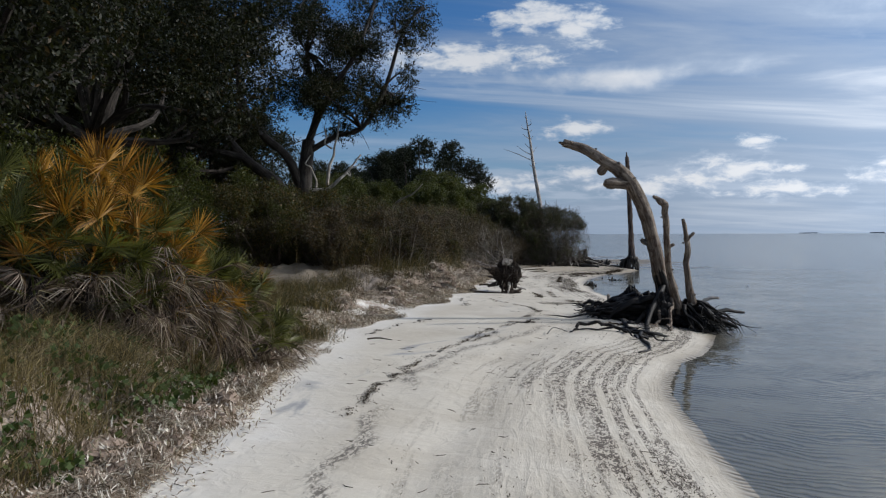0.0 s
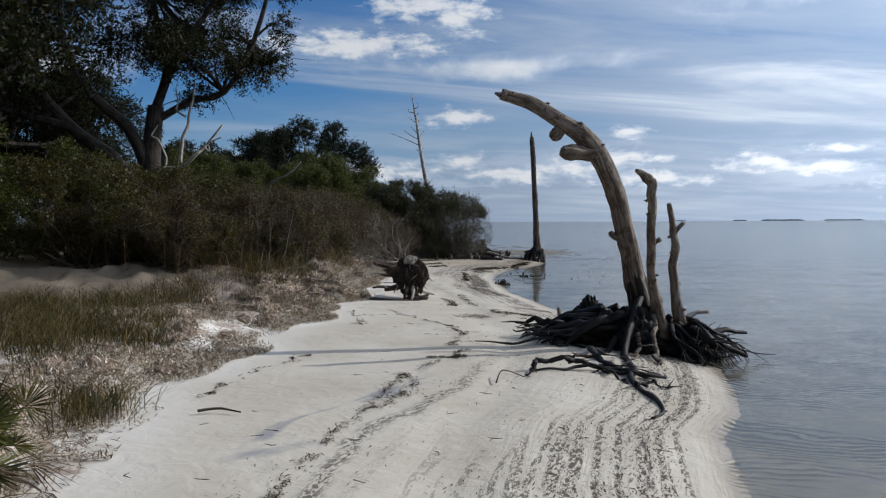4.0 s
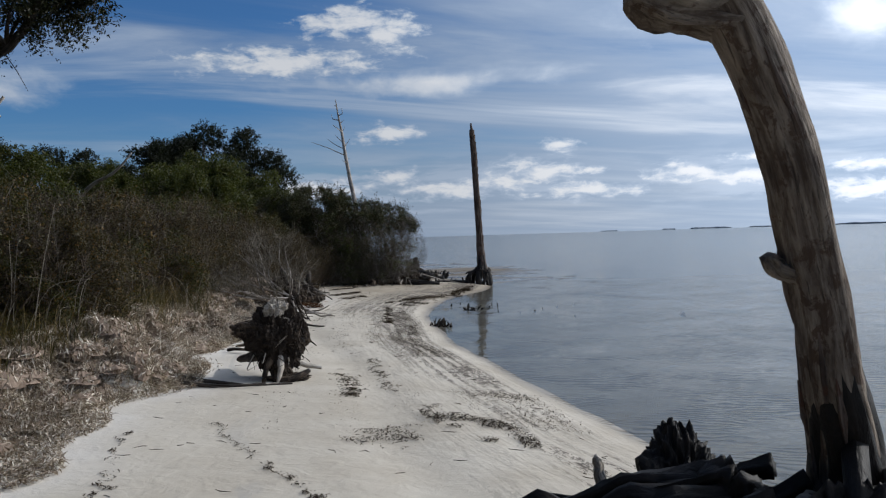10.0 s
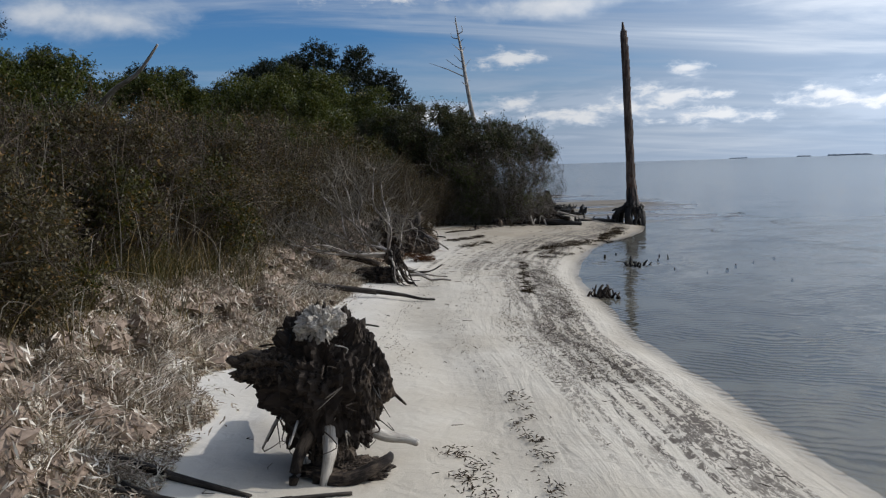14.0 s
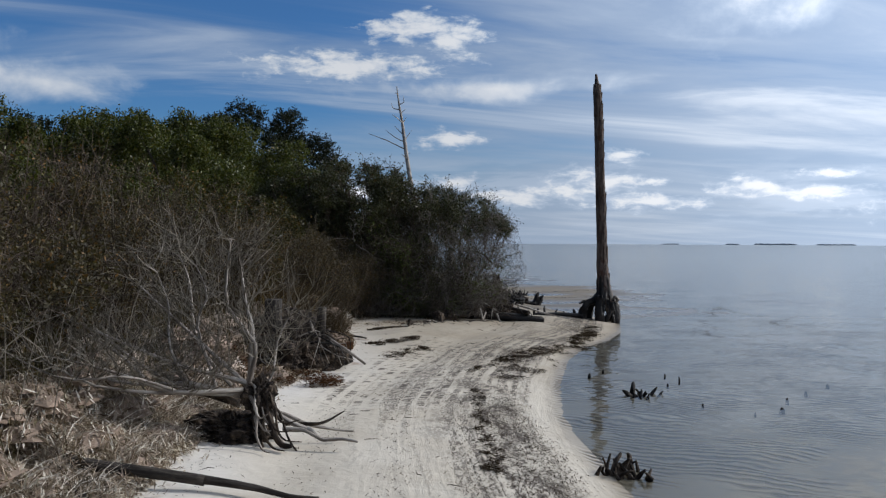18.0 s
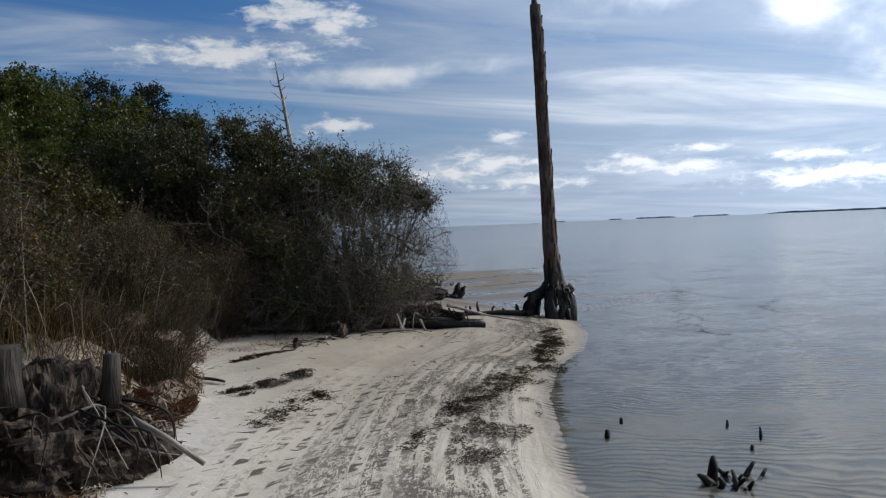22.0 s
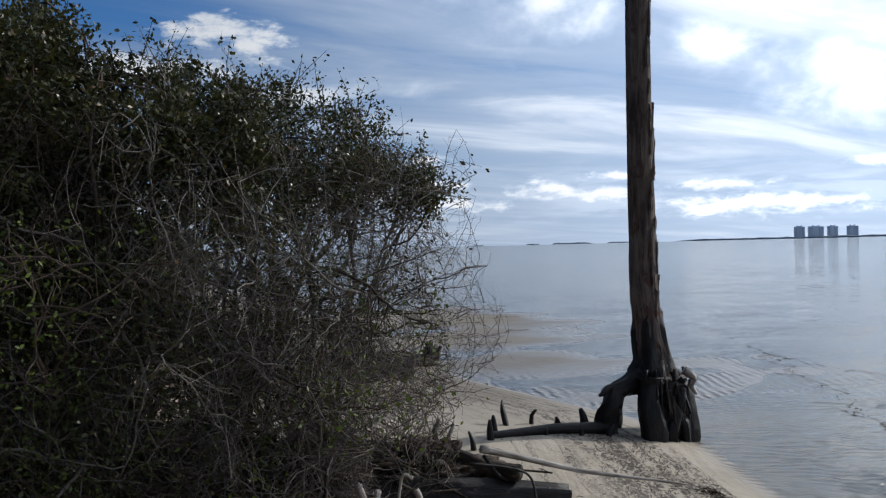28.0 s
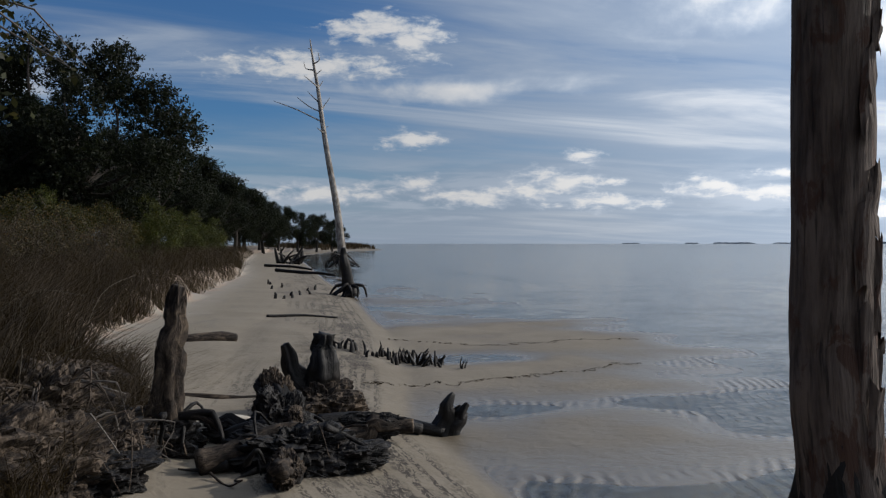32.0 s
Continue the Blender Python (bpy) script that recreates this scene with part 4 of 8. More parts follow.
    for i, (x, y, z, q) in enumerate(((3.9, 16.2, 0.22, (0.42, 0.34, 0.30)), (3.42, 16.4, 0.20, (0.50, 0.34, 0.20)), (4.35, 16.05, 0.16, (0.42, 0.36, 0.20)), (3.42, 16.95, 0.36, (0.20, 0.18, 0.30)), (3.05, 16.6, 0.17, (0.36, 0.26, 0.12)), (3.72, 15.95, 0.26, (0.26, 0.24, 0.34)))):
        part("root_boss", shift(lump(q, 120 + i, 0.35, 0.5, 60, 84), *L([(x, y, z)])[0]), "black_root", t, "black wet root boss" if i == 0 else "", True)
    for i in range(24):
        f = i / 23
        s = (3.72 - 0.3 * rng.uniform(), 16.0 + 0.5 * f, rng.uniform(0.40, 0.62))
        e = (rng.uniform(2.45, 3.0), 15.95 + 1.15 * f + rng.normal(0, 0.05), rng.uniform(0.20, 0.40))
        m = ((s[0] + e[0]) / 2, (s[1] + e[1]) / 2, rng.uniform(0.34, 0.46))
        r = rng.uniform(0.035, 0.085)
        b = Build().tube(curve(L([s, m, e]), 26, 0.02), [r, r * 0.8, r * 0.22], 14, 0.34, 0.14, i)
        for _ in range(3):
            w = np.array(e) + (rng.uniform(0.0, 0.4), rng.normal(0, 0.06), rng.normal(0, 0.03))
            b.tube(curve(L([w, w + (-0.16, rng.normal(0, 0.08), rng.normal(0, 0.03)), w + (-rng.uniform(0.2, 0.36), rng.normal(0, 0.12), rng.normal(-0.02, 0.05))]), 8, 0.012), [0.016, 0.011, 0.004], 6, 0.2, 0, i)
        part("thick_root", b, "black_root", t, "", True)
    for i in range(58):
        a = rng.uniform(-1.35, 1.0)
        s = np.array((4.05 + 0.25 * math.cos(a), 16.05 + 0.22 * math.sin(a), rng.uniform(0.22, 0.52)))
        r = rng.uniform(0.55, 1.05)
        e = np.array((4.05 + r * math.cos(a), 16.05 + r * 0.85 * math.sin(a), 0.0))
        e[2] = max(0.0, float(ground_z(e[0], e[1]))) + rng.uniform(0.0, 0.28) * (1 if math.cos(a) > 0.5 else 0.4)
        q = curve(L([s, (s + e) / 2 + rng.normal(0, 0.06, 3) + (0, 0, 0.05), e]), 16, 0.02)
        b = Build().tube(q, [rng.uniform(0.018, 0.045), 0.018, 0.006], 9, 0.24, 0.06, i)
        for _ in range(5):
            k = rng.integers(6, 15)
            d = rng.normal(0, 0.11, 3) + (e - s) * 0.15 - (0, 0, 0.06)
            b.tube(curve([q[k], q[k] + d * 0.6 + rng.normal(0, 0.02, 3), q[k] + d * rng.uniform(1.0, 1.7)], 6, 0.010), [0.010, 0.006, 0.002], 5, 0.2, 0, i)
        part("root", b, "silver_wood" if i % 17 == 3 else "black_root", t, "", True)
    front = (([(3.88, 16.22, 0.85), (3.66, 15.90, 0.60), (3.52, 15.62, 0.40), (3.40, 15.38, 0.16)], [(3.31, 15.15, 0.02), (3.27, 14.8, 0.0), (3.21, 14.45, 0.02), (3.08, 14.05, 0.05), (2.99, 13.6, 0.0), (3.02, 13.2, 0.03), (2.93, 12.75, 0.0), (2.75, 12.5, 0.0)], 0.055, 0.014, "black_root"),
             ([(3.75, 16.15, 0.40), (3.5, 15.9, 0.3), (3.25, 15.65, 0.16)], [(3.04, 15.47, 0.06), (3.0, 15.1, 0.05), (3.02, 14.75, 0.03), (3.05, 14.35, 0.06), (3.2, 14.12, 0.05), (3.46, 14.18, 0.02)], 0.045, 0.016, "black_root"),
             ([], [(2.12, 14.32, 0.02), (2.2, 14.36, 0.08), (2.5, 14.38, 0.05), (2.85, 14.37, 0.05), (3.1, 14.28, 0.03)], 0.024, 0.028, "black_root"),
             ([], [(2.1, 14.27, 0.0), (2.4, 14.29, 0.02), (2.8, 14.27, 0.03), (3.15, 14.18, 0.05), (3.4, 14.2, 0.03)], 0.008, 0.026, "black_root"),
             ([], [(2.83, 14.4, 0.04), (2.88, 14.05, 0.03), (2.98, 13.72, 0.0)], 0.022, 0.008, "black_root"),
             ([], [(2.98, 13.6, 0.03), (3.12, 13.66, 0.06), (3.32, 13.74, 0.01)], 0.02, 0.008, "black_root"),
             ([], [(2.12, 14.32, 0.02), (2.1, 14.18, 0.03), (2.0, 14.05, 0.0)], 0.016, 0.006, "black_root"),
             ([(3.98, 16.1, 0.66), (3.87, 15.8, 0.48), (3.79, 15.5, 0.26)], [(3.72, 15.25, 0.02), (3.7, 15.05, 0.0)], 0.035, 0.02, "arch_wood"),
             ([(3.88, 16.15, 0.66), (3.72, 15.85, 0.45), (3.63, 15.6, 0.24)], [(3.55, 15.4, 0.02), (3.45, 15.2, 0.0)], 0.03, 0.016, "arch_wood"),
             ([], [(2.6, 15.0, 0.0), (2.75, 15.05, 0.04), (3.0, 15.15, 0.04)], 0.012, 0.02, "root_brown"))
    for i, (high, low, r0, r1, m) in enumerate(front):
        pts = np.concatenate([L(high), dust(low, min(r0, r1))]) if high else dust(low, min(r0, r1))
        b = Build().tube(curve(pts, 44, 0.012), [r0, (r0 + r1) / 2, r1], 11, 0.16, 0.05, i)
        for _ in range(3):
            k = rng.integers(len(pts) // 2, len(pts))
            d = rng.normal(0, 0.09, 3) * (1, 1, 0.2)
            b.tube([pts[k], pts[k] + d, pts[k] + d * 1.8 - (0, 0, 0.01)], [0.010, 0.007, 0.003], 6, 0.2, 0, i)
        part("trailing_root", b, m, t, "", True)
    for i, (p, r0, r1, m) in enumerate((([(4.5, 16.0, 0.3), (4.9, 16.1, 0.33), (5.22, 16.18, 0.30)], 0.05, 0.018, "black_root"), ([(4.2, 16.4, 0.42), (4.55, 16.6, 0.45), (4.9, 16.6, 0.52)], 0.06, 0.02, "silver_wood"), ([(4.3, 15.8, 0.4), (4.6, 15.55, 0.28), (4.9, 15.45, 0.12)], 0.06, 0.02, "black_root"),
                                        ([(3.15, 16.9, 0.35), (3.0, 16.95, 0.42), (2.98, 16.97, 0.56)], 0.03, 0.022, "silver_wood"), ([(2.9, 16.9, 0.34), (2.6, 17.0, 0.38), (2.42, 17.05, 0.37)], 0.025, 0.008, "black_root"), ([(2.7, 16.0, 0.3), (2.2, 15.9, 0.27), (1.75, 16.05, 0.27)], 0.02, 0.005, "black_root"))):
        part("root", Build().tube(curve(L(p), 18, 0.015), [r0, (r0 + r1) / 2, r1], 11, 0.2, 0.06, i), m, t, "", True)
    return t


arched_snag()


def standing_snag():
    t = base_of("standing_snag", at(7.66, 41.15), "tall bare dead pine trunk on arched roots at the waterline", "dead tree")
    o = np.array(t.matrix_basis.translation)
    L = lambda pts: np.array(pts, float) - o
    axis = curve(L([(7.66, 41.18, 0.42), (7.62, 41.22, 0.7), (7.58, 41.26, 1.2), (7.57, 41.26, 1.7), (7.47, 41.1, 3.2), (7.36, 40.9, 4.6), (7.33, 40.85, 5.15)]), 110, 0.002)
    b = Build().tube(axis, [0.22, 0.155, 0.125, 0.116, 0.106, 0.098, 0.093, 0.083], 32, 0.028, 0.012, 2)
    part("trunk", b, "snag_bark", t, "grey-brown trunk half stripped of its bark", True)
    b = Build().tube(curve(L([(7.33, 40.85, 5.12), (7.31, 40.85, 5.24), (7.30, 40.84, 5.37)]), 5), [0.06, 0.035, 0.02], 7, 0.15)
    part("splintered_top", b, "snag_bark", t, "", True)
    for i in range(46):
        z = rng.uniform(0.75, 5.0)
        k = int(np.interp(z, axis[:, 2] + o[2], range(len(axis))))
        c = axis[k]
        a0, wide = rng.uniform(-1.5, 1.1), rng.uniform(0.25, 0.7)
        r = np.interp(z, (0.7, 1.2, 5), (0.15, 0.122, 0.093))
        h = rng.uniform(0.10, 0.38)
        rings = []
        for f in np.linspace(0, 1, 6):
            lift = 0.006 + 0.010 * f + rng.normal(0, 0.003)
            row = [c + np.array([math.cos(a), math.sin(a), 0]) * (r + (lift if 0 < m < 5 else -0.004)) + np.array([0, 0, (f - 0.5) * h + rng.normal(0, 0.012)])
                   for m, a in enumerate(a0 + np.linspace(-0.5, 0.5, 6) * wide * (1 - 0.5 * abs(f - 0.4)))]
            rings.append(row)
        part("bark_plate", Build().grid(rings, closed=False), "snag_bark", t)
    part("root_skirt", Build().tube(curve(L([(7.60, 41.16, 0.40), (7.60, 41.18, 0.55), (7.60, 41.22, 0.78), (7.59, 41.25, 1.1)]), 26, 0.003), [0.22, 0.20, 0.155, 0.128, 0.10], 34, 0.10, 0.07, 6), "black_root", t, "blackened ragged foot of the trunk", True)
    legs = (([(7.46, 41.16, 0.56), (7.24, 41.14, 0.45), (7.13, 41.12, 0.28), (7.10, 41.1, -0.05)], 0.095, 0.075), ([(7.50, 41.05, 0.55), (7.44, 40.98, 0.32), (7.40, 40.95, -0.05)], 0.12, 0.10), ([(7.72, 41.1, 0.55), (7.80, 41.06, 0.35), (7.82, 41.04, -0.05)], 0.12, 0.085),
            ([(7.62, 41.02, 0.5), (7.62, 40.95, 0.3), (7.60, 40.92, -0.05)], 0.07, 0.045), ([(7.72, 41.3, 0.5), (7.86, 41.4, 0.25), (7.88, 41.42, -0.05)], 0.10, 0.07), ([(7.5, 41.3, 0.5), (7.36, 41.42, 0.3), (7.32, 41.45, -0.05)], 0.10, 0.07), ([(7.72, 40.98, 0.45), (7.74, 40.93, 0.2), (7.75, 40.92, -0.05)], 0.05, 0.04))
    for i, (p, r0, r1) in enumerate(legs):
        part("prop_root", Build().tube(curve(L(p), 22, 0.012), [r0, r1, r1 * 1.1, r1 * 1.15], 14, 0.18, 0.10, i), "black_root", t, "thick black prop root", True)
    for i in range(44):
        a = rng.uniform(-2.6, 0.8)
        c, s0 = math.cos(a), math.sin(a)
        h, f = rng.uniform(0.35, 0.62), rng.uniform(0.18, 0.26)
        p = [(7.60 + f * c, 41.15 + f * s0 * 0.9, h), (7.60 + (f + 0.03) * c, 41.15 + (f + 0.03) * s0, h * 0.6), (7.60 + (f + rng.uniform(0, 0.08)) * c + rng.normal(0, 0.02), 41.15 + (f + 0.05) * s0, h - rng.uniform(0.15, 0.5))]
        part("hanging_root", Build().tube(curve(L(p), 9, 0.012), [0.014, 0.010, 0.004], 6, 0.25, 0, i), "root_brown" if i % 3 == 0 else "black_root", t, "", True)
    for i, p in enumerate(([(7.20, 41.14, 0.46), (7.10, 41.1, 0.47), (7.02, 41.08, 0.43)], [(7.78, 41.0, 0.60), (7.85, 40.96, 0.50), (7.87, 40.95, 0.40)])):
        part("root_stub", Build().tube(curve(L(p), 12, 0.008), [0.035, 0.03, 0.012], 10, 0.22, 0.06, i), "silver_wood" if i else "black_root", t, "weathered pale root stub" if i else "", True)
    return t


standing_snag()


def peg(x, y, h, r, lean=0.1, mat="black_root", group="pegs of drowned roots"):
    z = float(ground_z(x, y))
    tip = (rng.normal(0, lean) * h, rng.normal(0, lean) * h, h)
    b = Build().tube(curve([(0, 0, -0.08), (tip[0] * 0.3, tip[1] * 0.6, h * 0.5), tip], 7, r * 0.25), [r * 1.3, r, r * 0.35], 7, 0.12, 0, int(x * 100))
    ob = thing("root_peg", b, mat, "dark broken root peg standing in shallow water", "root", group, smooth=True)
    ob.matrix_basis = pose(x, y, max(z, -0.08))
    return ob


def knot(x, y, w, h, k, label, mat="black_root", group="", name="drowned_stump"):
    """A tangled low stump of upright splinters and side roots."""
    t = base_of(name, (x, y, max(float(ground_z(x, y)), -0.06)), label, "stump", group)
    for i in range(k):
        a, r = rng.uniform(0, 6.28), w * math.sqrt(rng.uniform(0, 1)) * 0.5
        s = (r * math.cos(a), r * 0.6 * math.sin(a), -0.05)
        e = (s[0] + rng.normal(0, w * 0.26), s[1] + rng.normal(0, w * 0.2), h * rng.uniform(0.35, 1.0))
        part("splinter", root(Build(), s, e, w * rng.uniform(0.05, 0.11), w * 0.022, 8, w * 0.05, 0, 7, i, 0.22), mat, t, "", True)
    return t


for x, y, h, r in ((6.66, 31.37, 0.10, 0.03), (9.37, 29.72, 0.09, 0.06), (6.26, 33.22, 0.16, 0.012), (6.2, 33.6, 0.12, 0.012), (7.0, 31.9, 0.12, 0.02), (7.5, 32.4, 0.1, 0.02),
                   (6.0, 32.9, 0.09, 0.014), (5.9, 31.6, 0.1, 0.014), (6.3, 31.2, 0.08, 0.012), (8.1, 33.0, 0.09, 0.02), (5.2, 33.6, 0.1, 0.02), (5.5, 34.0, 0.08, 0.014), (7.2, 30.2, 0.07, 0.02)):
    peg(x, y, h * 0.65, r)
knot(5.45, 32.28, 0.40, 0.10, 12, "low black stump in shallow water")
knot(4.20, 28.9, 0.36, 0.17, 20, "dark barnacled stump at the waterline", "root_brown")


def overturned_root():
    """The round root plate of a fallen tree, standing on edge."""
    t = base_of("overturned_root_ball", at(1.27, 22.12), "overturned root ball, dark earthy and fibrous, on the sand", "root ball")
    part("root_plate", shift(lump((0.40, 0.36, 0.50), 5, 0.30, 0.34, 110, 140), 0.06, 0.0, 0.60), "root_brown", t, "dark fibrous root plate")
    part("earth_clod", shift(lump((0.17, 0.16, 0.12), 8, 0.4, 0.4), 0.06, -0.10, 1.06), "pale_root", t, "grey crusted earth and roots")
    part("earth_clod", shift(lump((0.17, 0.16, 0.30), 11, 0.4, 0.4), 0.34, -0.16, 0.66), "root_brown", t)
    part("earth_clod", shift(lump((0.26, 0.14, 0.12), 12, 0.35, 0.4), -0.32, -0.05, 0.76), "root_brown", t)
    part("earth_clod", shift(lump((0.16, 0.14, 0.20), 14, 0.4, 0.4), 0.10, -0.12, 0.20), "root_brown", t)
    part("earth_clod", shift(lump((0.30, 0.20, 0.07), 13, 0.4, 0.3), 0.22, -0.20, 0.03), "root_brown", t, "dark earth slumped at the foot")
    for i in range(110):
        a, q = rng.uniform(0, 6.28), rng.uniform(0.5, 2.7)
        d = np.array([0.42 * math.sin(q) * math.cos(a), 0.38 * math.sin(q) * math.sin(a), -0.50 * math.cos(q)])
        s = d * 0.96 + np.array([0.06, 0, 0.60])
        e = d * rng.uniform(0.95, 1.14) + np.array([0.06 + rng.normal(0, 0.05), rng.normal(0, 0.05), 0.60 - rng.uniform(0.03, 0.16)])
        e[2] = max(e[2], -0.02)
        part("root", root(Build(), s, e, rng.uniform(0.005, 0.013), 0.002, 8, 0.04, 0, 5, i, 0.2), ("root_brown", "black_root", "root_brown", "pale_root", "root_brown", "bark")[i % 6], t, "", True)
    for p, r, m in (([(0.10, -0.22, 0.4), (0.12, -0.38, 0.2), (0.06, -0.42, -0.03)], 0.06, "pale_root"), ([(-0.3, -0.05, 0.78), (-0.50, -0.05, 0.84), (-0.62, -0.06, 0.84)], 0.06, "root_brown"), ([(0.0, -0.2, 0.35), (-0.12, -0.36, 0.15), (-0.16, -0.40, -0.03)], 0.05, "root_brown"),
                    ([(0.0, -0.35, 0.02), (0.22, -0.42, 0.03), (0.46, -0.30, 0.10), (0.52, -0.2, 0.12)], 0.06, "root_brown"), ([(0.30, 0.1, 0.25), (0.50, 0.12, 0.14), (0.72, 0.1, 0.10)], 0.05, "pale_root"), ([(-0.1, 0.2, 0.35), (-0.35, 0.7, 0.25), (-0.6, 1.2, 0.16)], 0.10, "bark")):
        part("limb", Build().tube(curve(p, 14, 0.012), [r, r * 0.8, r * 0.45], 11, 0.16, 0.06, 4), m, t, "", True)

    t.scale = (0.69, 0.69, 0.69)


overturned_root()


def pole(pts, r0, r1, mat, label, category="log", name="driftwood_log", sides=9, group="", rough=0.06):
    """A single pole or log lying where its points are."""
    p = np.array(pts, float)
    o = p[0].copy()
    b = Build().tube(curve(p - o, 16, r0 * 0.15), [r0, (r0 + r1) / 2, r1], sides, rough, 0.03, int(abs(p[0][0] * 50)))
    ob = thing(name, b, mat, label, category, group, smooth=True)
    ob.matrix_basis = pose(*o)
    return ob


G = lambda x, y, dz=0.03: at(x, y, dz)
pole([G(0.2, 22.16, 0.04), G(0.6, 21.9, 0.02), G(1.0, 21.68, 0.0)], 0.026, 0.014, "bark", "dark peeled pole lying on the sand")
pole([G(0.18, 21.95, 0.02), G(0.75, 21.6, 0.0), G(1.46, 21.7, 0.01)], 0.022, 0.009, "bark", "dark peeled pole lying on the sand")
pole([G(0.3, 21.75), G(0.9, 21.5), G(1.2, 21.6)], 0.014, 0.008, "bark", "thin weathered stick on the sand", name="stick")
pole([(-0.2, 28.05, 0.54), (0.6, 27.97, 0.40), (1.29, 27.88, 0.31)], 0.036, 0.032, "bark", "grey-brown fallen log across the littered bank")
pole([(1.24, 27.89, 0.32), (1.6, 27.82, 0.27), (1.97, 27.77, 0.22)], 0.03, 0.012, "bark", "dark broken branch end on the sand")
pole([G(0.5, 27.75, 0.06), G(0.7, 27.5, 0.05), G(0.85, 27.2, 0.04)], 0.045, 0.03, "root_brown", "short dark log in the litter")
pole([(-0.1, 30.6, 0.72), (0.5, 30.2, 0.58), (1.25, 29.8, 0.42)], 0.055, 0.045, "root_brown", "dark fallen log on the bank")
pole([G(1.2, 34.0, 0.1), G(1.6, 33.6, 0.08), G(2.02, 33.3, 0.06)], 0.045, 0.035, "silver_wood", "weathered grey log end on brown weed")
pole([(-2.6, 29.5, 0.7), (-2.35, 29.1, 2.2), (-2.0, 28.8, 2.75), (-1.5, 28.4, 2.95), (-1.15, 28.15, 3.25)], 0.055, 0.012, "silver_wood", "bleached dead branch rising out of the shrubs", "branch", "dead_branch")
pole([G(0.62, 24.4), G(0.8, 24.3, 0.05), G(1.0, 24.1)], 0.022, 0.014, "root_brown", "short dark log at the bank foot")
pole([G(0.7, 24.85), G(0.9, 24.75, 0.05), G(1.1, 24.7)], 0.02, 0.012, "root_brown", "short dark log at the bank foot")
pole([G(0.9, 26.2), G(1.2, 26.0, 0.04), G(1.4, 25.95)], 0.012, 0.007, "root_brown", "short dark stick at the bank foot", name="stick")
pole([G(1.75, 36.3), G(2.1, 36.0), G(2.35, 35.7)], 0.02, 0.012, "bark", "thin dark stick on the sand", name="stick")
pole([G(-0.82, 12.25), G(-0.66, 12.3, 0.04), G(-0.5, 12.22)], 0.012, 0.006, "root_brown", "dark forked stick on the sand", name="stick")
pole([G(1.62, 13.5), G(1.75, 13.9, 0.08), G(1.95, 13.85, 0.02)], 0.008, 0.004, "black_root", "thin dark twig on the sand", name="stick")


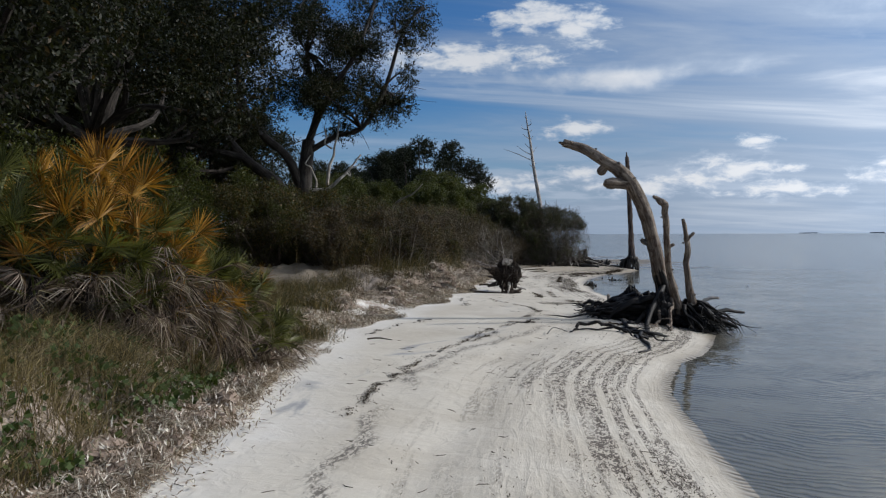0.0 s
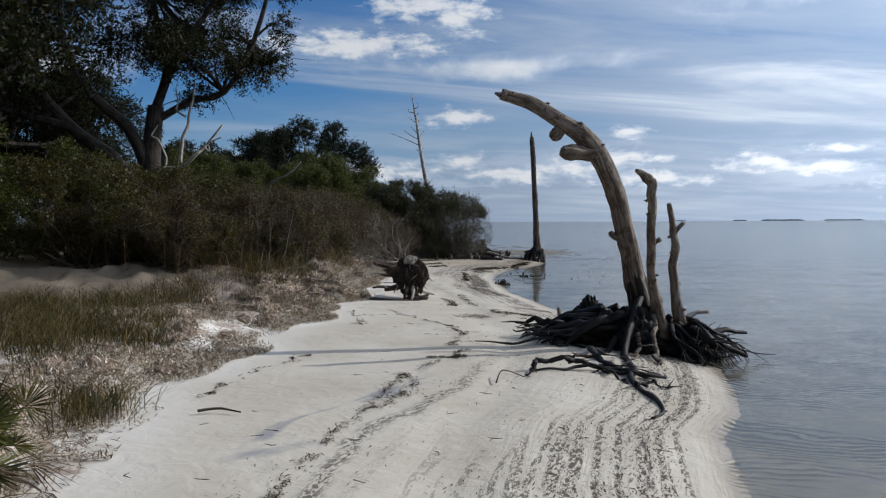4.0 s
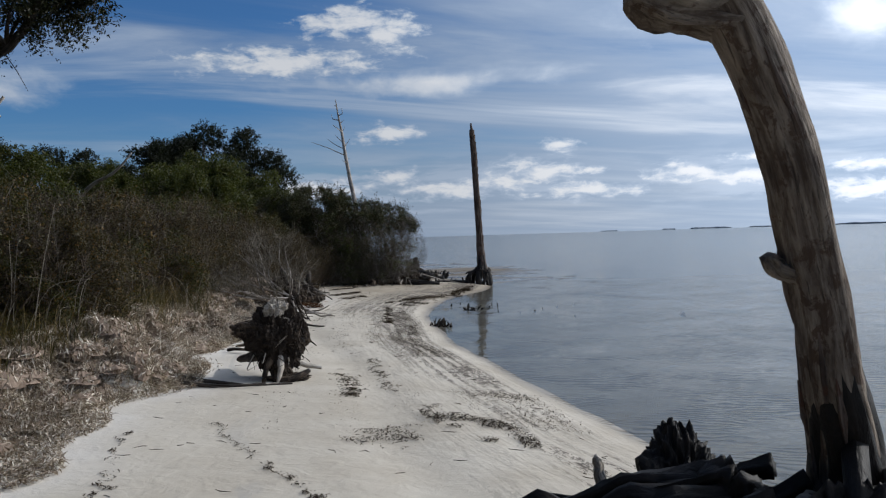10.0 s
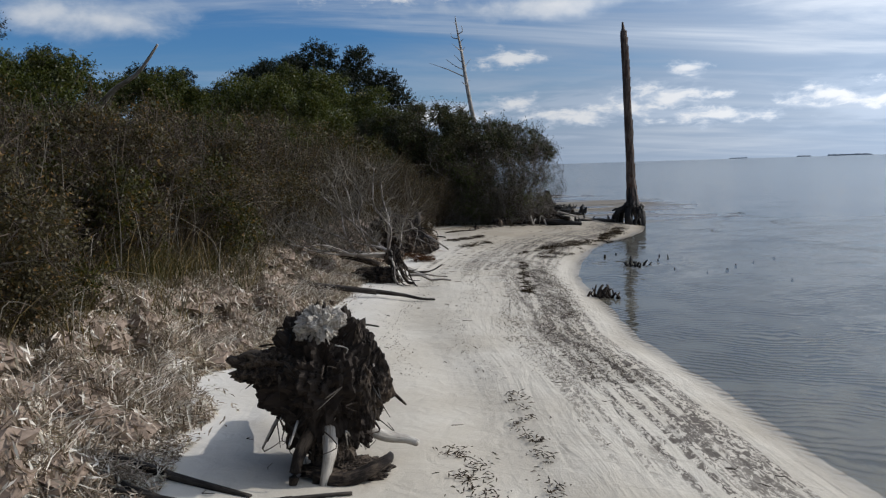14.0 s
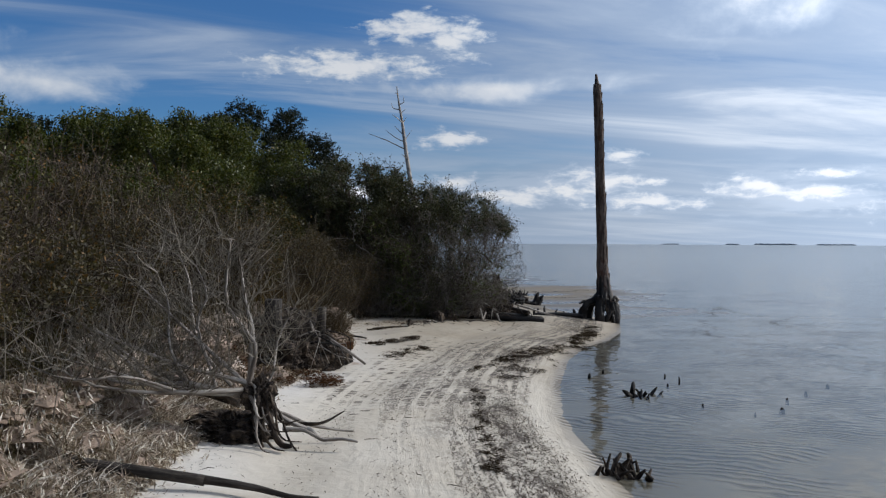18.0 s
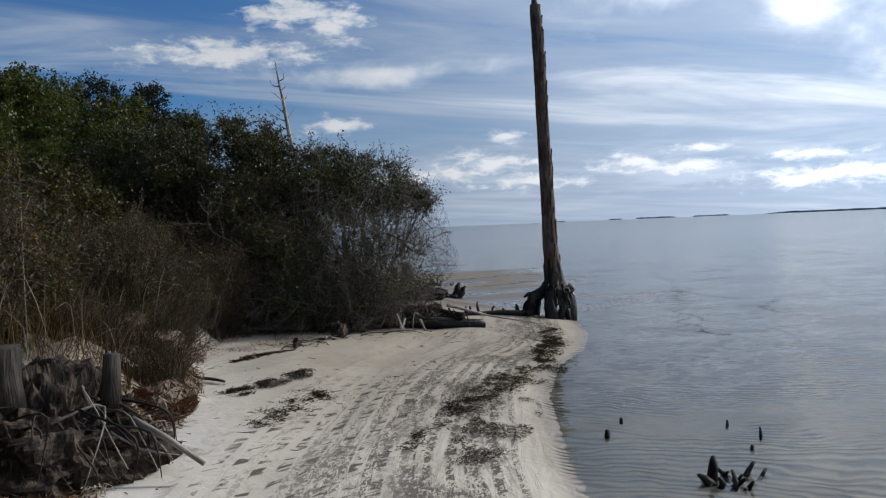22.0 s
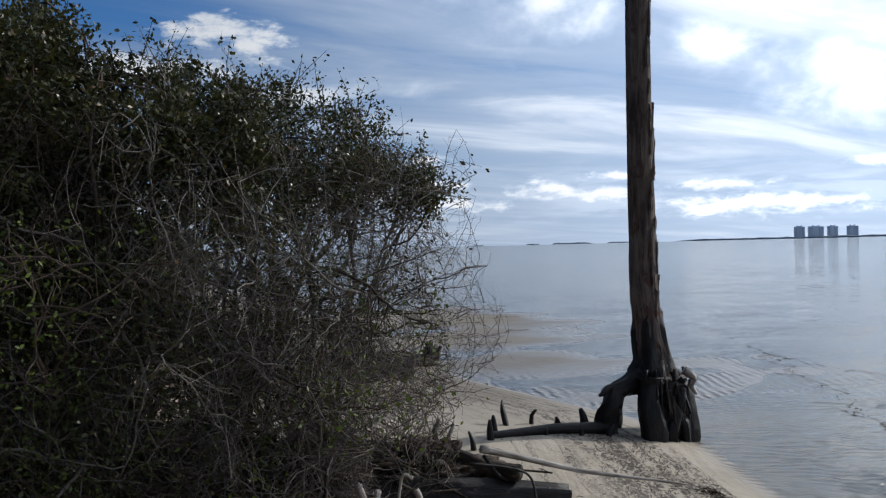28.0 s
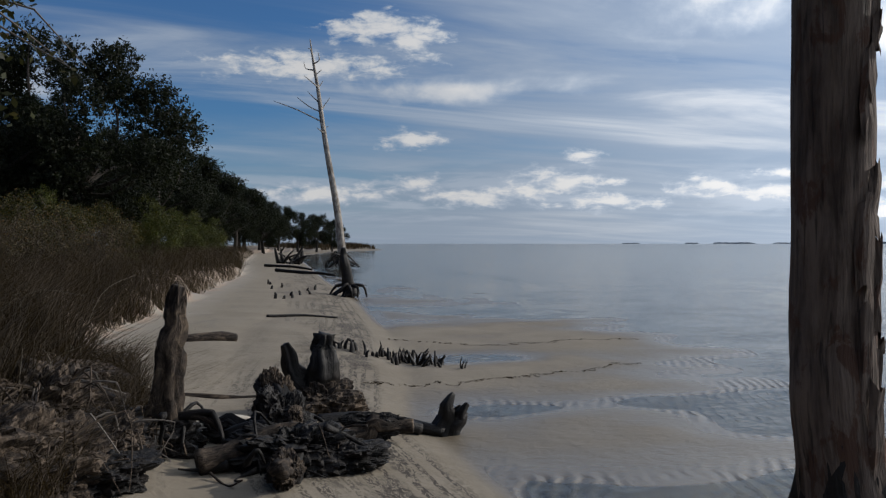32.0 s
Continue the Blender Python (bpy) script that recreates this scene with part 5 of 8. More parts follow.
def dead_bush():
    """A fallen dead shrub: pale bare branches above a twisted root."""
    t = base_of("dead_shrub", at(1.45, 29.2), "fallen dead shrub with pale bare branches and a twisted root", "dead shrub")
    for i, (p, r0, r1) in enumerate((
            ([(0.0, 0.0, 0.40), (0.08, -0.08, 0.25), (0.16, -0.22, 0.08), (0.28, -0.28, 0.02)], 0.085, 0.035), ([(0.05, 0.0, 0.3), (0.25, -0.05, 0.15), (0.45, -0.1, 0.05)], 0.06, 0.03),
            ([(0.1, 0.1, 0.2), (0.4, 0.1, 0.10), (0.72, 0.05, 0.05)], 0.035, 0.012),
            ([(0.2, 0.0, 0.12), (0.5, -0.1, 0.14), (0.65, -0.05, 0.22)], 0.03, 0.01), ([(0.2, -0.1, 0.1), (0.5, -0.15, 0.06), (0.75, -0.25, 0.04)], 0.04, 0.02))):
        part("root", Build().tube(curve(p, 18, 0.012), [r0 * 0.48, r1 * 0.42], 11, 0.24, 0.1, i), "silver_wood" if i % 3 else "root_brown", t, "", True)
    part("root_knot", shift(lump((0.12, 0.10, 0.12), 84, 0.5, 0.5, 40, 56), 0.02, -0.02, 0.34), "root_brown", t, "gnarled knot where the limbs meet")
    for i in range(16):
        o1 = rng.normal(0, 0.05, 3)
        f = rng.uniform(0.7, 1.1)
        part("root", Build().tube(curve(np.array([(-0.02, 0.0, 0.36), (0.05, -0.06, 0.28), (0.09 * f, -0.13, 0.12), (0.16 * f, -0.18, 0.03), (0.26 * f, -0.20, 0.02)]) + o1 * np.array([[0.6], [1], [1.3], [1.4], [1.8]]), 14, 0.008), [0.013, 0.010, 0.008, 0.003], 6, 0.2, 0, i), "silver_wood" if i % 5 < 2 else "root_brown", t, "", True)
    part("earth_clod", shift(lump((0.30, 0.24, 0.13), 83, 0.5, 0.4), -0.20, 0.10, 0.05), "root_brown", t, "dark earth held by the roots")
    limbs = [((-0.05, 0.0, 0.4), (-0.08, 0.05, 0.85), (-0.13, 0.05, 1.35), 0.055), ((0.0, 0.0, 0.38), (-0.6, -0.25, 0.36), (-1.3, -0.5, 0.70), 0.048), ((-0.05, 0.0, 0.42), (-0.5, -0.05, 0.52), (-1.5, -0.1, 1.0), 0.045), ((-0.5, -0.2, 0.38), (-1.1, -0.6, 0.50), (-1.7, -0.8, 0.9), 0.03), ((0.0, 0.0, 0.3), (-0.6, -0.1, 0.45), (-1.3, -0.25, 0.62), 0.055), ((0.0, 0.0, 0.35), (-0.4, 0.1, 0.7), (-0.9, 0.2, 1.15), 0.045), ((-0.1, 0.0, 0.35), (-0.15, 0.05, 0.9), (-0.2, 0.05, 1.5), 0.045),
             ((-0.3, 0.0, 0.42), (-0.7, 0.15, 0.55), (-1.4, 0.3, 0.95), 0.04), ((0.0, 0.05, 0.35), (0.12, 0.1, 0.6), (0.3, 0.1, 1.05), 0.03), ((-0.5, -0.05, 0.45), (-0.7, -0.1, 0.8), (-0.75, -0.05, 1.3), 0.03),
             ((-0.8, -0.1, 0.5), (-1.2, -0.05, 0.75), (-1.6, 0.0, 1.1), 0.025), ((0, 0, 0.35), (-0.7, -0.3, 0.5), (-1.5, -0.5, 0.8), 0.04), ((-0.2, 0.1, 0.4), (-0.5, 0.4, 0.9), (-0.7, 0.6, 1.4), 0.035), ((-0.3, 0, 0.4), (-0.5, 0.0, 0.9), (-0.5, 0.1, 1.35), 0.03)]
    twigs = Build()
    for i, (a, m, e, r) in enumerate(limbs):
        q = curve([a, m, e], 12, 0.045)
        part("branch", Build().tube(q, [r * 0.46, r * 0.3, r * 0.1], 9, 0.12, 0, i), "silver_wood", t, "", True)
        for k in range(34):
            s = q[rng.integers(3, 12)]
            d = rng.normal(0, 1, 3)
            d[2] = abs(d[2]) + 0.6
            d /= np.linalg.norm(d)
            ln = rng.uniform(0.2, 0.55)
            m1 = s + d * ln * 0.5 + rng.normal(0, 0.04, 3)
            e1 = s + d * ln + rng.normal(0, 0.06, 3)
            m0 = (s + m1) / 2 + rng.normal(0, 0.03, 3)
            twigs.tube([s, m0, m1, (m1 + e1) / 2 + rng.normal(0, 0.025, 3), e1], [0.0042, 0.003, 0.001], 3)
            for _ in range(4):
                w = m1 + (d + rng.normal(0, 0.7, 3)) * ln * 0.22
                twigs.tube([m1, w, w + (d + rng.normal(0, 0.7, 3)) * ln * 0.18], [0.0022, 0.0015, 0.0007], 3)
    tagged(part("bare_twig", twigs, "pale_twig", t, "pale bare twigs"), kind="stuff")


dead_bush()


def bank_stump():
    t = base_of("bank_stump", at(1.35, 32.9), "eroded stump with sawn top and hanging roots at the bank", "stump")
    part("root_clump", shift(lump((0.70, 0.52, 0.46), 21, 0.4, 0.26, 80, 110), -0.05, 0.05, 0.12), "root_brown", t, "dark eroded peat and roots")
    part("sawn_stub", Build().tube([(-0.1, -0.2, 0.45), (-0.1, -0.22, 0.62), (-0.1, -0.23, 0.80)], [0.12, 0.10, 0.10], 12, 0.05), "bark", t, "", True)
    part("sawn_stub", Build().tube([(0.42, -0.05, 0.4), (0.44, -0.06, 0.55), (0.45, -0.06, 0.70)], [0.07, 0.055, 0.05], 9, 0.06), "bark", t, "", True)
    for i in range(70):
        a = rng.uniform(-2.9, 0.6)
        s = (0.55 * math.cos(a) - 0.1, 0.42 * math.sin(a), rng.uniform(0.15, 0.5))
        r = rng.uniform(0.65, 0.85)
        e = (r * math.cos(a), r * 0.75 * math.sin(a), rng.uniform(0.0, 0.12))
        part("root", root(Build(), s, e, rng.uniform(0.005, 0.013), 0.003, 9, 0.05, 0.03, 6, i, 0.2), ("root_brown", "black_root", "root_brown", "silver_wood")[i % 4], t, "", True)
    part("fallen_stake", Build().tube([(0.55, -0.1, 0.32), (0.75, -0.18, 0.2), (0.95, -0.28, 0.06)], [0.022, 0.016], 6, 0.1), "silver_wood", t, "", True)


bank_stump()

# fallen trunks and roots at the foot of the point
pole([(3.3, 39.9, 0.42), (4.3, 39.5, 0.36), (5.2, 39.35, 0.30), (5.85, 39.3, 0.22)], 0.085, 0.06, "black_root", "dark fallen trunk with a broken end on the sand", sides=18, rough=0.2)
pole([(4.6, 39.9, 0.5), (5.2, 39.6, 0.42), (5.55, 39.3, 0.38)], 0.07, 0.05, "root_brown", "grey fallen limb with peeling bark")
for x0, y0, x1, y1, r, m in ((2.92, 37.65, 3.45, 38.2, 0.011, "root_brown"), (2.95, 37.75, 3.3, 38.0, 0.008, "root_brown"), (3.1, 37.9, 3.6, 38.4, 0.012, "root_brown"), (3.3, 38.1, 3.75, 38.5, 0.010, "pale_root"), (3.45, 38.3, 3.8, 38.65, 0.014, "root_brown"), (3.4, 38.15, 3.55, 38.0, 0.006, "bark"),
                             (3.6, 38.45, 4.2, 38.75, 0.009, "root_brown"), (4.0, 38.7, 4.9, 38.95, 0.008, "root_brown"), (3.7, 38.55, 3.95, 38.4, 0.006, "pale_root"), (4.3, 38.75, 5.0, 39.05, 0.007, "bark"), (3.2, 37.95, 3.15, 38.25, 0.006, "root_brown")):
    q = [G(x0 + (x1 - x0) * f + rng.normal(0, 0.03), y0 + (y1 - y0) * f + rng.normal(0, 0.04), r + rng.uniform(0, 0.05) * (0.1 < f < 0.9)) for f in np.linspace(0, 1, 6)]
    pole(q, r, r * 0.45, m, "thin crooked root lying on the sand", "root", "driftwood_root", 7, "roots strewn at the point", 0.2)
for i, (x, y, q) in enumerate(((3.15, 38.0, (0.05, 0.07, 0.05)), (3.72, 38.66, (0.10, 0.10, 0.15)))):
    m = thing("root_knot", lump(q, 90 + i, 0.5, 0.6, 30, 44), "root_brown", "small knotted clod of roots on the sand", "root", smooth=True)
    m.matrix_basis = pose(*at(x, y, 0.04))
for k in range(90):
    x = rng.uniform(2.6, 5.5)
    y = 39.2 + 0.35 * abs(x - 4.6) + rng.uniform(-0.2, 0.7)
    s = np.array(at(x, y, rng.uniform(0.05, 0.4)))
    e = s + np.array([rng.normal(0.1, 0.4), rng.normal(-0.15, 0.25), 0])
    e[2] = float(ground_z(e[0], e[1])) + rng.uniform(0.0, 0.12)
    pole([s, (s + e) / 2 + rng.normal(0, 0.07, 3), e], rng.uniform(0.008, 0.026), 0.006, ("root_brown", "black_root", "silver_wood", "root_brown")[k % 4], "exposed shrub root on the sand", "root", "exposed_root", 6, "roots under the shrub")
for x, y, h, r in ((6.35, 41.4, 0.30, 0.03), (6.15, 41.2, 0.22, 0.03), (6.6, 41.5, 0.2, 0.025), (6.75, 41.3, 0.18, 0.03), (6.95, 41.2, 0.3, 0.05), (6.0, 40.9, 0.26, 0.03), (5.75, 40.6, 0.22, 0.025), (6.5, 41.0, 0.1, 0.02), (6.8, 41.0, 0.1, 0.02), (7.05, 41.0, 0.14, 0.03), (5.6, 41.0, 0.25, 0.03)):
    peg(x, y, h * 0.6, r * 0.8, 0.45, "black_root", "root knees beside the snag")
pole([G(6.0, 40.95, 0.02), G(6.6, 41.05, 0.03), G(7.1, 41.1, 0.05)], 0.03, 0.05, "black_root", "low dark root running over the sand", "root", "driftwood_root")

# ---- the beach past the point ----
t = base_of("post_stump", at(5.0, 45.25), "tall splintered grey stump with flaring roots", "stump")
part("stem", Build().tube(curve([(0, 0, -0.05), (0.02, 0, 0.35), (0.08, 0, 0.8), (0.12, 0, 1.15)], 40, 0.006), [0.25, 0.15, 0.105, 0.085, 0.072, 0.06, 0.035], 30, 0.20, 0.16, 3), "root_brown", t, "", True)
for i in range(9):
    a = i * 0.7
    part("splinter", root(Build(), (0.10 + 0.03 * math.cos(a), 0.03 * math.sin(a), 0.95), (0.12 + 0.05 * math.cos(a), 0.05 * math.sin(a), 1.08 + 0.035 * (i * 5 % 4)), 0.020, 0.003, 6, 0.01, 0, 6, i, 0.15), "root_brown", t, "", True)
part("peat_foot", shift(lump((0.36, 0.30, 0.22), 50, 0.35, 0.28), -0.12, 0.0, 0.06), "black_root", t)
for i in range(22):
    a = rng.uniform(0, 6.28)
    r = rng.uniform(0.3, 0.6)
    part("root", root(Build(), (0.08 * math.cos(a), 0.08 * math.sin(a), rng.uniform(0.1, 0.3)), (r * math.cos(a), r * math.sin(a), rng.uniform(0, 0.08)), rng.uniform(0.015, 0.045), 0.01, 9, 0.04, 0.02, 6, i, 0.2), "black_root" if i % 3 else "root_brown", t, "", True)
for i, (x, y, sx, sy, sz) in enumerate(((4.5, 44.75, 0.50, 0.45, 0.24), (4.1, 45.5, 0.6, 0.6, 0.28), (4.62, 45.3, 0.35, 0.4, 0.18), (3.95, 46.4, 0.5, 0.6, 0.26), (4.75, 44.3, 0.35, 0.35, 0.14), (4.2, 44.1, 0.6, 0.5, 0.28))):
    m = thing("peat_clump", lump((sx, sy, sz), 60 + i, 0.35, 0.24, 80, 110), "black_root" if i in (0, 2, 4) else "root_brown", "dark eroded clump of peat and roots at the bank", "bank clump", "peat clumps at the bank edge")
    m.matrix_basis = pose(*at(x, y, 0.06), 0, 0, i * 50)
t = base_of("split_stump", at(6.0, 46.75), "dark split stump with two upright horns", "stump")
part("horn", Build().tube(curve([(0, 0, 0), (0.08, 0, 0.3), (0.13, 0.05, 0.55), (0.15, 0.05, 0.70)], 24, 0.01), [0.17, 0.12, 0.10, 0.095, 0.06], 22, 0.32, 0.14, 1), "black_root", t, "", True)
part("horn", Build().tube(curve([(0, 0, 0.1), (-0.1, 0, 0.35), (-0.2, 0, 0.62)], 20, 0.01), [0.12, 0.08, 0.035], 18, 0.32, 0.14, 2), "black_root", t, "", True)
part("rotten_foot", shift(lump((0.36, 0.30, 0.22), 52, 0.4, 0.28), 0.1, -0.05, 0.06), "root_brown", t)
for i in range(8):
    a = rng.uniform(0, 6.28)
    part("root", root(Build(), (0, 0, 0.2), (0.42 * math.cos(a), 0.38 * math.sin(a), 0.0), 0.07, 0.03, 7, 0.03, 0.02, 6, i), "root_brown" if i % 2 else "black_root", t, "", True)
t = base_of("rotten_trunk", at(5.85, 44.75), "rotten dark trunk and roots sprawled on the sand", "log")
for i, (p, r0, r1) in enumerate((([(0.05, -0.5, 0.0), (0.08, 0.1, 0.14), (0.0, 0.7, 0.26), (-0.08, 1.2, 0.45)], 0.12, 0.07), ([(-0.7, -0.1, 0.06), (0.0, 0.1, 0.16), (0.5, 0.2, 0.10), (0.95, 0.3, 0.03)], 0.11, 0.03),
                                 ([(-0.5, 0.5, 0.1), (0.1, 0.3, 0.18), (0.7, 0.05, 0.05)], 0.09, 0.03), ([(0.06, -0.4, 0.05), (0.05, -0.65, 0.16), (0.0, -0.85, 0.18)], 0.085, 0.06),
                                 ([(-0.1, 0.9, 0.25), (-0.22, 1.05, 0.42), (-0.27, 1.1, 0.52)], 0.06, 0.03), ([(0.5, 1.2, 0.02), (0.9, 1.2, 0.06), (1.3, 1.25, 0.04)], 0.08, 0.05), ([(-0.3, 0.9, 0.1), (-0.6, 1.1, 0.14), (-0.9, 1.15, 0.08)], 0.08, 0.05))):
    part("limb", Build().tube(curve(p, 26, 0.02), [r0, (r0 + r1) / 2, r1], 16, 0.2, 0.1, i), "root_brown" if i % 2 else "black_root", t, "", True)
for i, (x, y, z, q, m) in enumerate(((0.1, 0.15, 0.10, (0.52, 0.42, 0.20), "black_root"), (-0.05, 0.75, 0.20, (0.26, 0.34, 0.26), "black_root"), (0.48, 0.1, 0.05, (0.42, 0.30, 0.12), "black_root"), (-0.12, 1.05, 0.34, (0.17, 0.15, 0.24), "root_brown"), (0.05, -0.55, 0.10, (0.13, 0.2, 0.12), "root_brown"), (0.9, 1.3, 0.05, (0.34, 0.13, 0.11), "black_root"), (-0.45, 1.05, 0.06, (0.30, 0.14, 0.11), "black_root"), (0.1, 0.5, 0.26, (0.08, 0.2, 0.10), "root_brown"))):
    part("rotten_block", shift(lump(q, 30 + i, 0.4, 0.3), x, y, z), m, t)
for i in range(26):
    s0 = np.array([rng.normal(0, 0.38), rng.normal(0.3, 0.5), rng.uniform(0.03, 0.3)])
    e = s0 + np.array([rng.normal(0.12, 0.3), rng.normal(0, 0.25), 0])
    e[2] = rng.uniform(0, 0.12)
    part("root", root(Build(), s0, e, rng.uniform(0.008, 0.03), 0.006, 8, 0.05, 0.02, 6, i, 0.22), ("root_brown", "black_root", "black_root")[i % 3], t, "", True)
t.scale = (0.76, 0.80, 0.9)
pole([G(4.9, 45.55, 0.08), G(5.2, 45.65, 0.08), G(5.55, 45.75, 0.07)], 0.085, 0.075, "pale_root", "pale weathered log end")
pole([G(4.2, 47.35, 0.0), G(5.0, 47.4, 0.01), G(5.7, 47.45, 0.0)], 0.055, 0.045, "root_brown", "long dark log half sunk in the sand")
t = base_of("forked_stump", at(7.12, 46.3), "black leaning splintered stump in wet sand", "stump")
for i, (p, r0, r1) in enumerate((([(0, 0, -0.03), (0.05, 0, 0.15), (0.12, 0, 0.36)], 0.09, 0.04), ([(0.1, 0, -0.03), (0.17, 0, 0.12), (0.25, 0, 0.27)], 0.08, 0.03), ([(0.05, 0.05, 0), (0.1, 0.05, 0.1), (0.2, 0.05, 0.24)], 0.07, 0.02))):
    part("splinter", Build().tube(curve(p, 16, 0.008), [r0 * 0.9, r0 * 0.8, r1 * 0.5], 14, 0.32, 0.14, i), "black_root", t, "", True)
pole([G(6.1, 46.0, 0.05), G(6.5, 46.1, 0.08), G(6.95, 46.2, 0.05)], 0.08, 0.05, "black_root", "dark soaked log in the sand")
pole([G(6.5, 46.35, 0.03), G(6.8, 46.3, 0.04), G(7.15, 46.25, 0.03)], 0.06, 0.05, "black_root", "dark soaked log in the sand")
for k in range(64):
    u = rng.uniform(0, 1)
    peg(6.35 + 1.45 * u + rng.normal(0, 0.06), 51.4 - 0.7 * u + rng.normal(0, 0.18), rng.uniform(0.06, 0.2), rng.uniform(0.012, 0.03), 0.4, "black_root", "root knees on the flats")
knot(7.55, 50.5, 0.4, 0.22, 10, "black snarled stump on the wet flats")
knot(7.94, 50.05, 0.16, 0.2, 4, "small black stump on the wet flats")
pole([G(4.1, 51.75, 0.02), G(4.5, 51.8, 0.03), G(4.9, 51.95, 0.02)], 0.10, 0.08, "root_brown", "dark log half buried in pale sand")
t = base_of("leaning_stump", at(7.0, 65.6), "dark leaning stump with spread roots at the waterline", "stump")
part("stem", Build().tube(curve([(0.15, 0, 0), (0.0, 0, 0.5), (-0.1, 0, 1.0), (-0.12, 0, 1.5)], 24, 0.02), [0.24, 0.17, 0.14, 0.07], 14, 0.1, 0.1, 4), "black_root", t, "", True)
for i in range(12):
    a = rng.uniform(0, 6.28)
    part("root", root(Build(), (0, 0, 0.35), (0.62 * math.cos(a), 0.5 * math.sin(a), 0), 0.07, 0.025, 7, 0.06, 0.05, 6, i), "black_root", t, "", True)
pole([G(5.1, 56.4, 0.02), G(5.8, 56.7, 0.03), G(6.5, 56.9, 0.02)], 0.03, 0.02, "black_root", "thin dark branch lying on the flat sand", name="stick")
pole([G(4.0, 84, 0.1), G(5.5, 83, 0.12), G(7.0, 82, 0.1)], 0.09, 0.06, "black_root", "long dark fallen trunk across the beach")
pole([G(3.0, 92, 0.1), G(4.5, 91, 0.12), G(5.8, 90, 0.1)], 0.09, 0.06, "black_root", "long dark fallen trunk across the beach")
knot(3.9, 104, 1.7, 1.3, 16, "dark upturned stump on the far beach", name="upturned_stump")
for k in range(12):
    peg(4.4 + 0.15 * k + rng.normal(0, 0.1), 68 + rng.uniform(-6, 3), rng.uniform(0.08, 0.2), 0.04, 0.3, "black_root", "root pegs on the far beach")


def tall_dead_tree():
    t = base_of("tall_dead_tree", at(7.6, 97.2), "tall bare grey dead pine with a few broken branches", "dead tree")
    ax = curve([(0.25, 0, 0), (-0.1, 0, 3.5), (-0.8, 0, 7.5), (-1.35, 0, 11), (-1.65, 0, 13.2), (-1.95, 0, 15.2)], 26, 0.02)
    part("trunk", Build().tube(ax, [0.30, 0.24, 0.2, 0.14, 0.09, 0.03], 9, 0.05), "silver_wood", t, "", True)
    for i, (z, dx, dz) in enumerate(((9.2, -0.5, 0.35), (9.6, 0.3, 0.5), (10.2, -3.2, 1.3), (10.6, -1.6, 1.1), (10.9, 0.6, 1.0), (11.5, -0.8, 0.7), (12.2, 0.35, 0.5), (12.4, -0.9, 0.6), (13.0, 0.4, 0.4), (13.2, -0.7, 0.6), (13.9, 0.3, 0.6), (14.2, -0.3, 0.5))):
        k = int(np.interp(z, ax[:, 2], range(26)))
        s = ax[k]
        part("branch", root(Build(), s, s + np.array([dx, rng.normal(0, 0.5), dz]), 0.06, 0.015, 7, 0.06, -0.1 if dx < -1 else 0, 5, i), "silver_wood", t, "", True)
    for i in range(18):
        a = rng.uniform(0, 6.28)
        part("root", root(Build(), (0.2, 0, 0.7), (0.2 + 1.2 * math.cos(a), 1.0 * math.sin(a), rng.uniform(0, 0.4)), 0.09, 0.03, 7, 0.1, 0.2, 5, i), "black_root", t, "", True)


tall_dead_tree()


# ---- trees and shrubs ----
def crown(clumps, count, leaf, spread_k=0.5, droop=0.0):
    """Leafy sprigs that stick out of loose clumps (x, y, z, radius)."""
    b = Build()
    w = np.array([c[3] ** 2 for c in clumps])
    for c, k in zip(clumps, (count * w / w.sum()).astype(int)):
        n = max(5, k // 14)
        way = rng.normal(0, 1, (n, 3)) + (0, 0, 0.25)
        way /= np.linalg.norm(way, axis=1)[:, None]
        foot = way * c[3] * rng.uniform(0.25, 0.80, (n, 1))
        tip = foot + (way + rng.normal(0, 0.35, (n, 3))) * c[3] * rng.uniform(0.20, 0.42, (n, 1))
        i, f = rng.integers(0, n, k), rng.uniform(0, 1, (k, 1))
        pts = foot[i] * (1 - f) + tip[i] * f + rng.normal(0, 1, (k, 3)) * (0.02 + 0.035 * c[3])
        b.leaves(pts * (1, 1, 0.9) + np.array(c[:3]), leaf, leaf * spread_k, droop)
    return b


def limbs_to(b, start, clumps, r0, bend=0.25, sides=6, twigs=2):
    for i, c in enumerate(clumps):
        s, e = np.array(start, float), np.array(c[:3])
        m = s + (e - s) * 0.5 + rng.normal(0, bend, 3) * np.linalg.norm(e - s) * 0.35
        q = curve([s, m, e], 9, 0.03)
        b.tube(q, [r0, r0 * 0.6, r0 * 0.2], sides, 0.06, 0, i)
        for _ in range(twigs):
            k = rng.integers(4, 9)
            d = rng.normal(0, 1, 3)
            b.tube(curve([q[k], q[k] + d * c[3] * 0.35, q[k] + d * c[3] * 0.7 + (0, 0, 0.1 * c[3])], 5, 0.02), [r0 * 0.22, r0 * 0.06], 4)
    return b


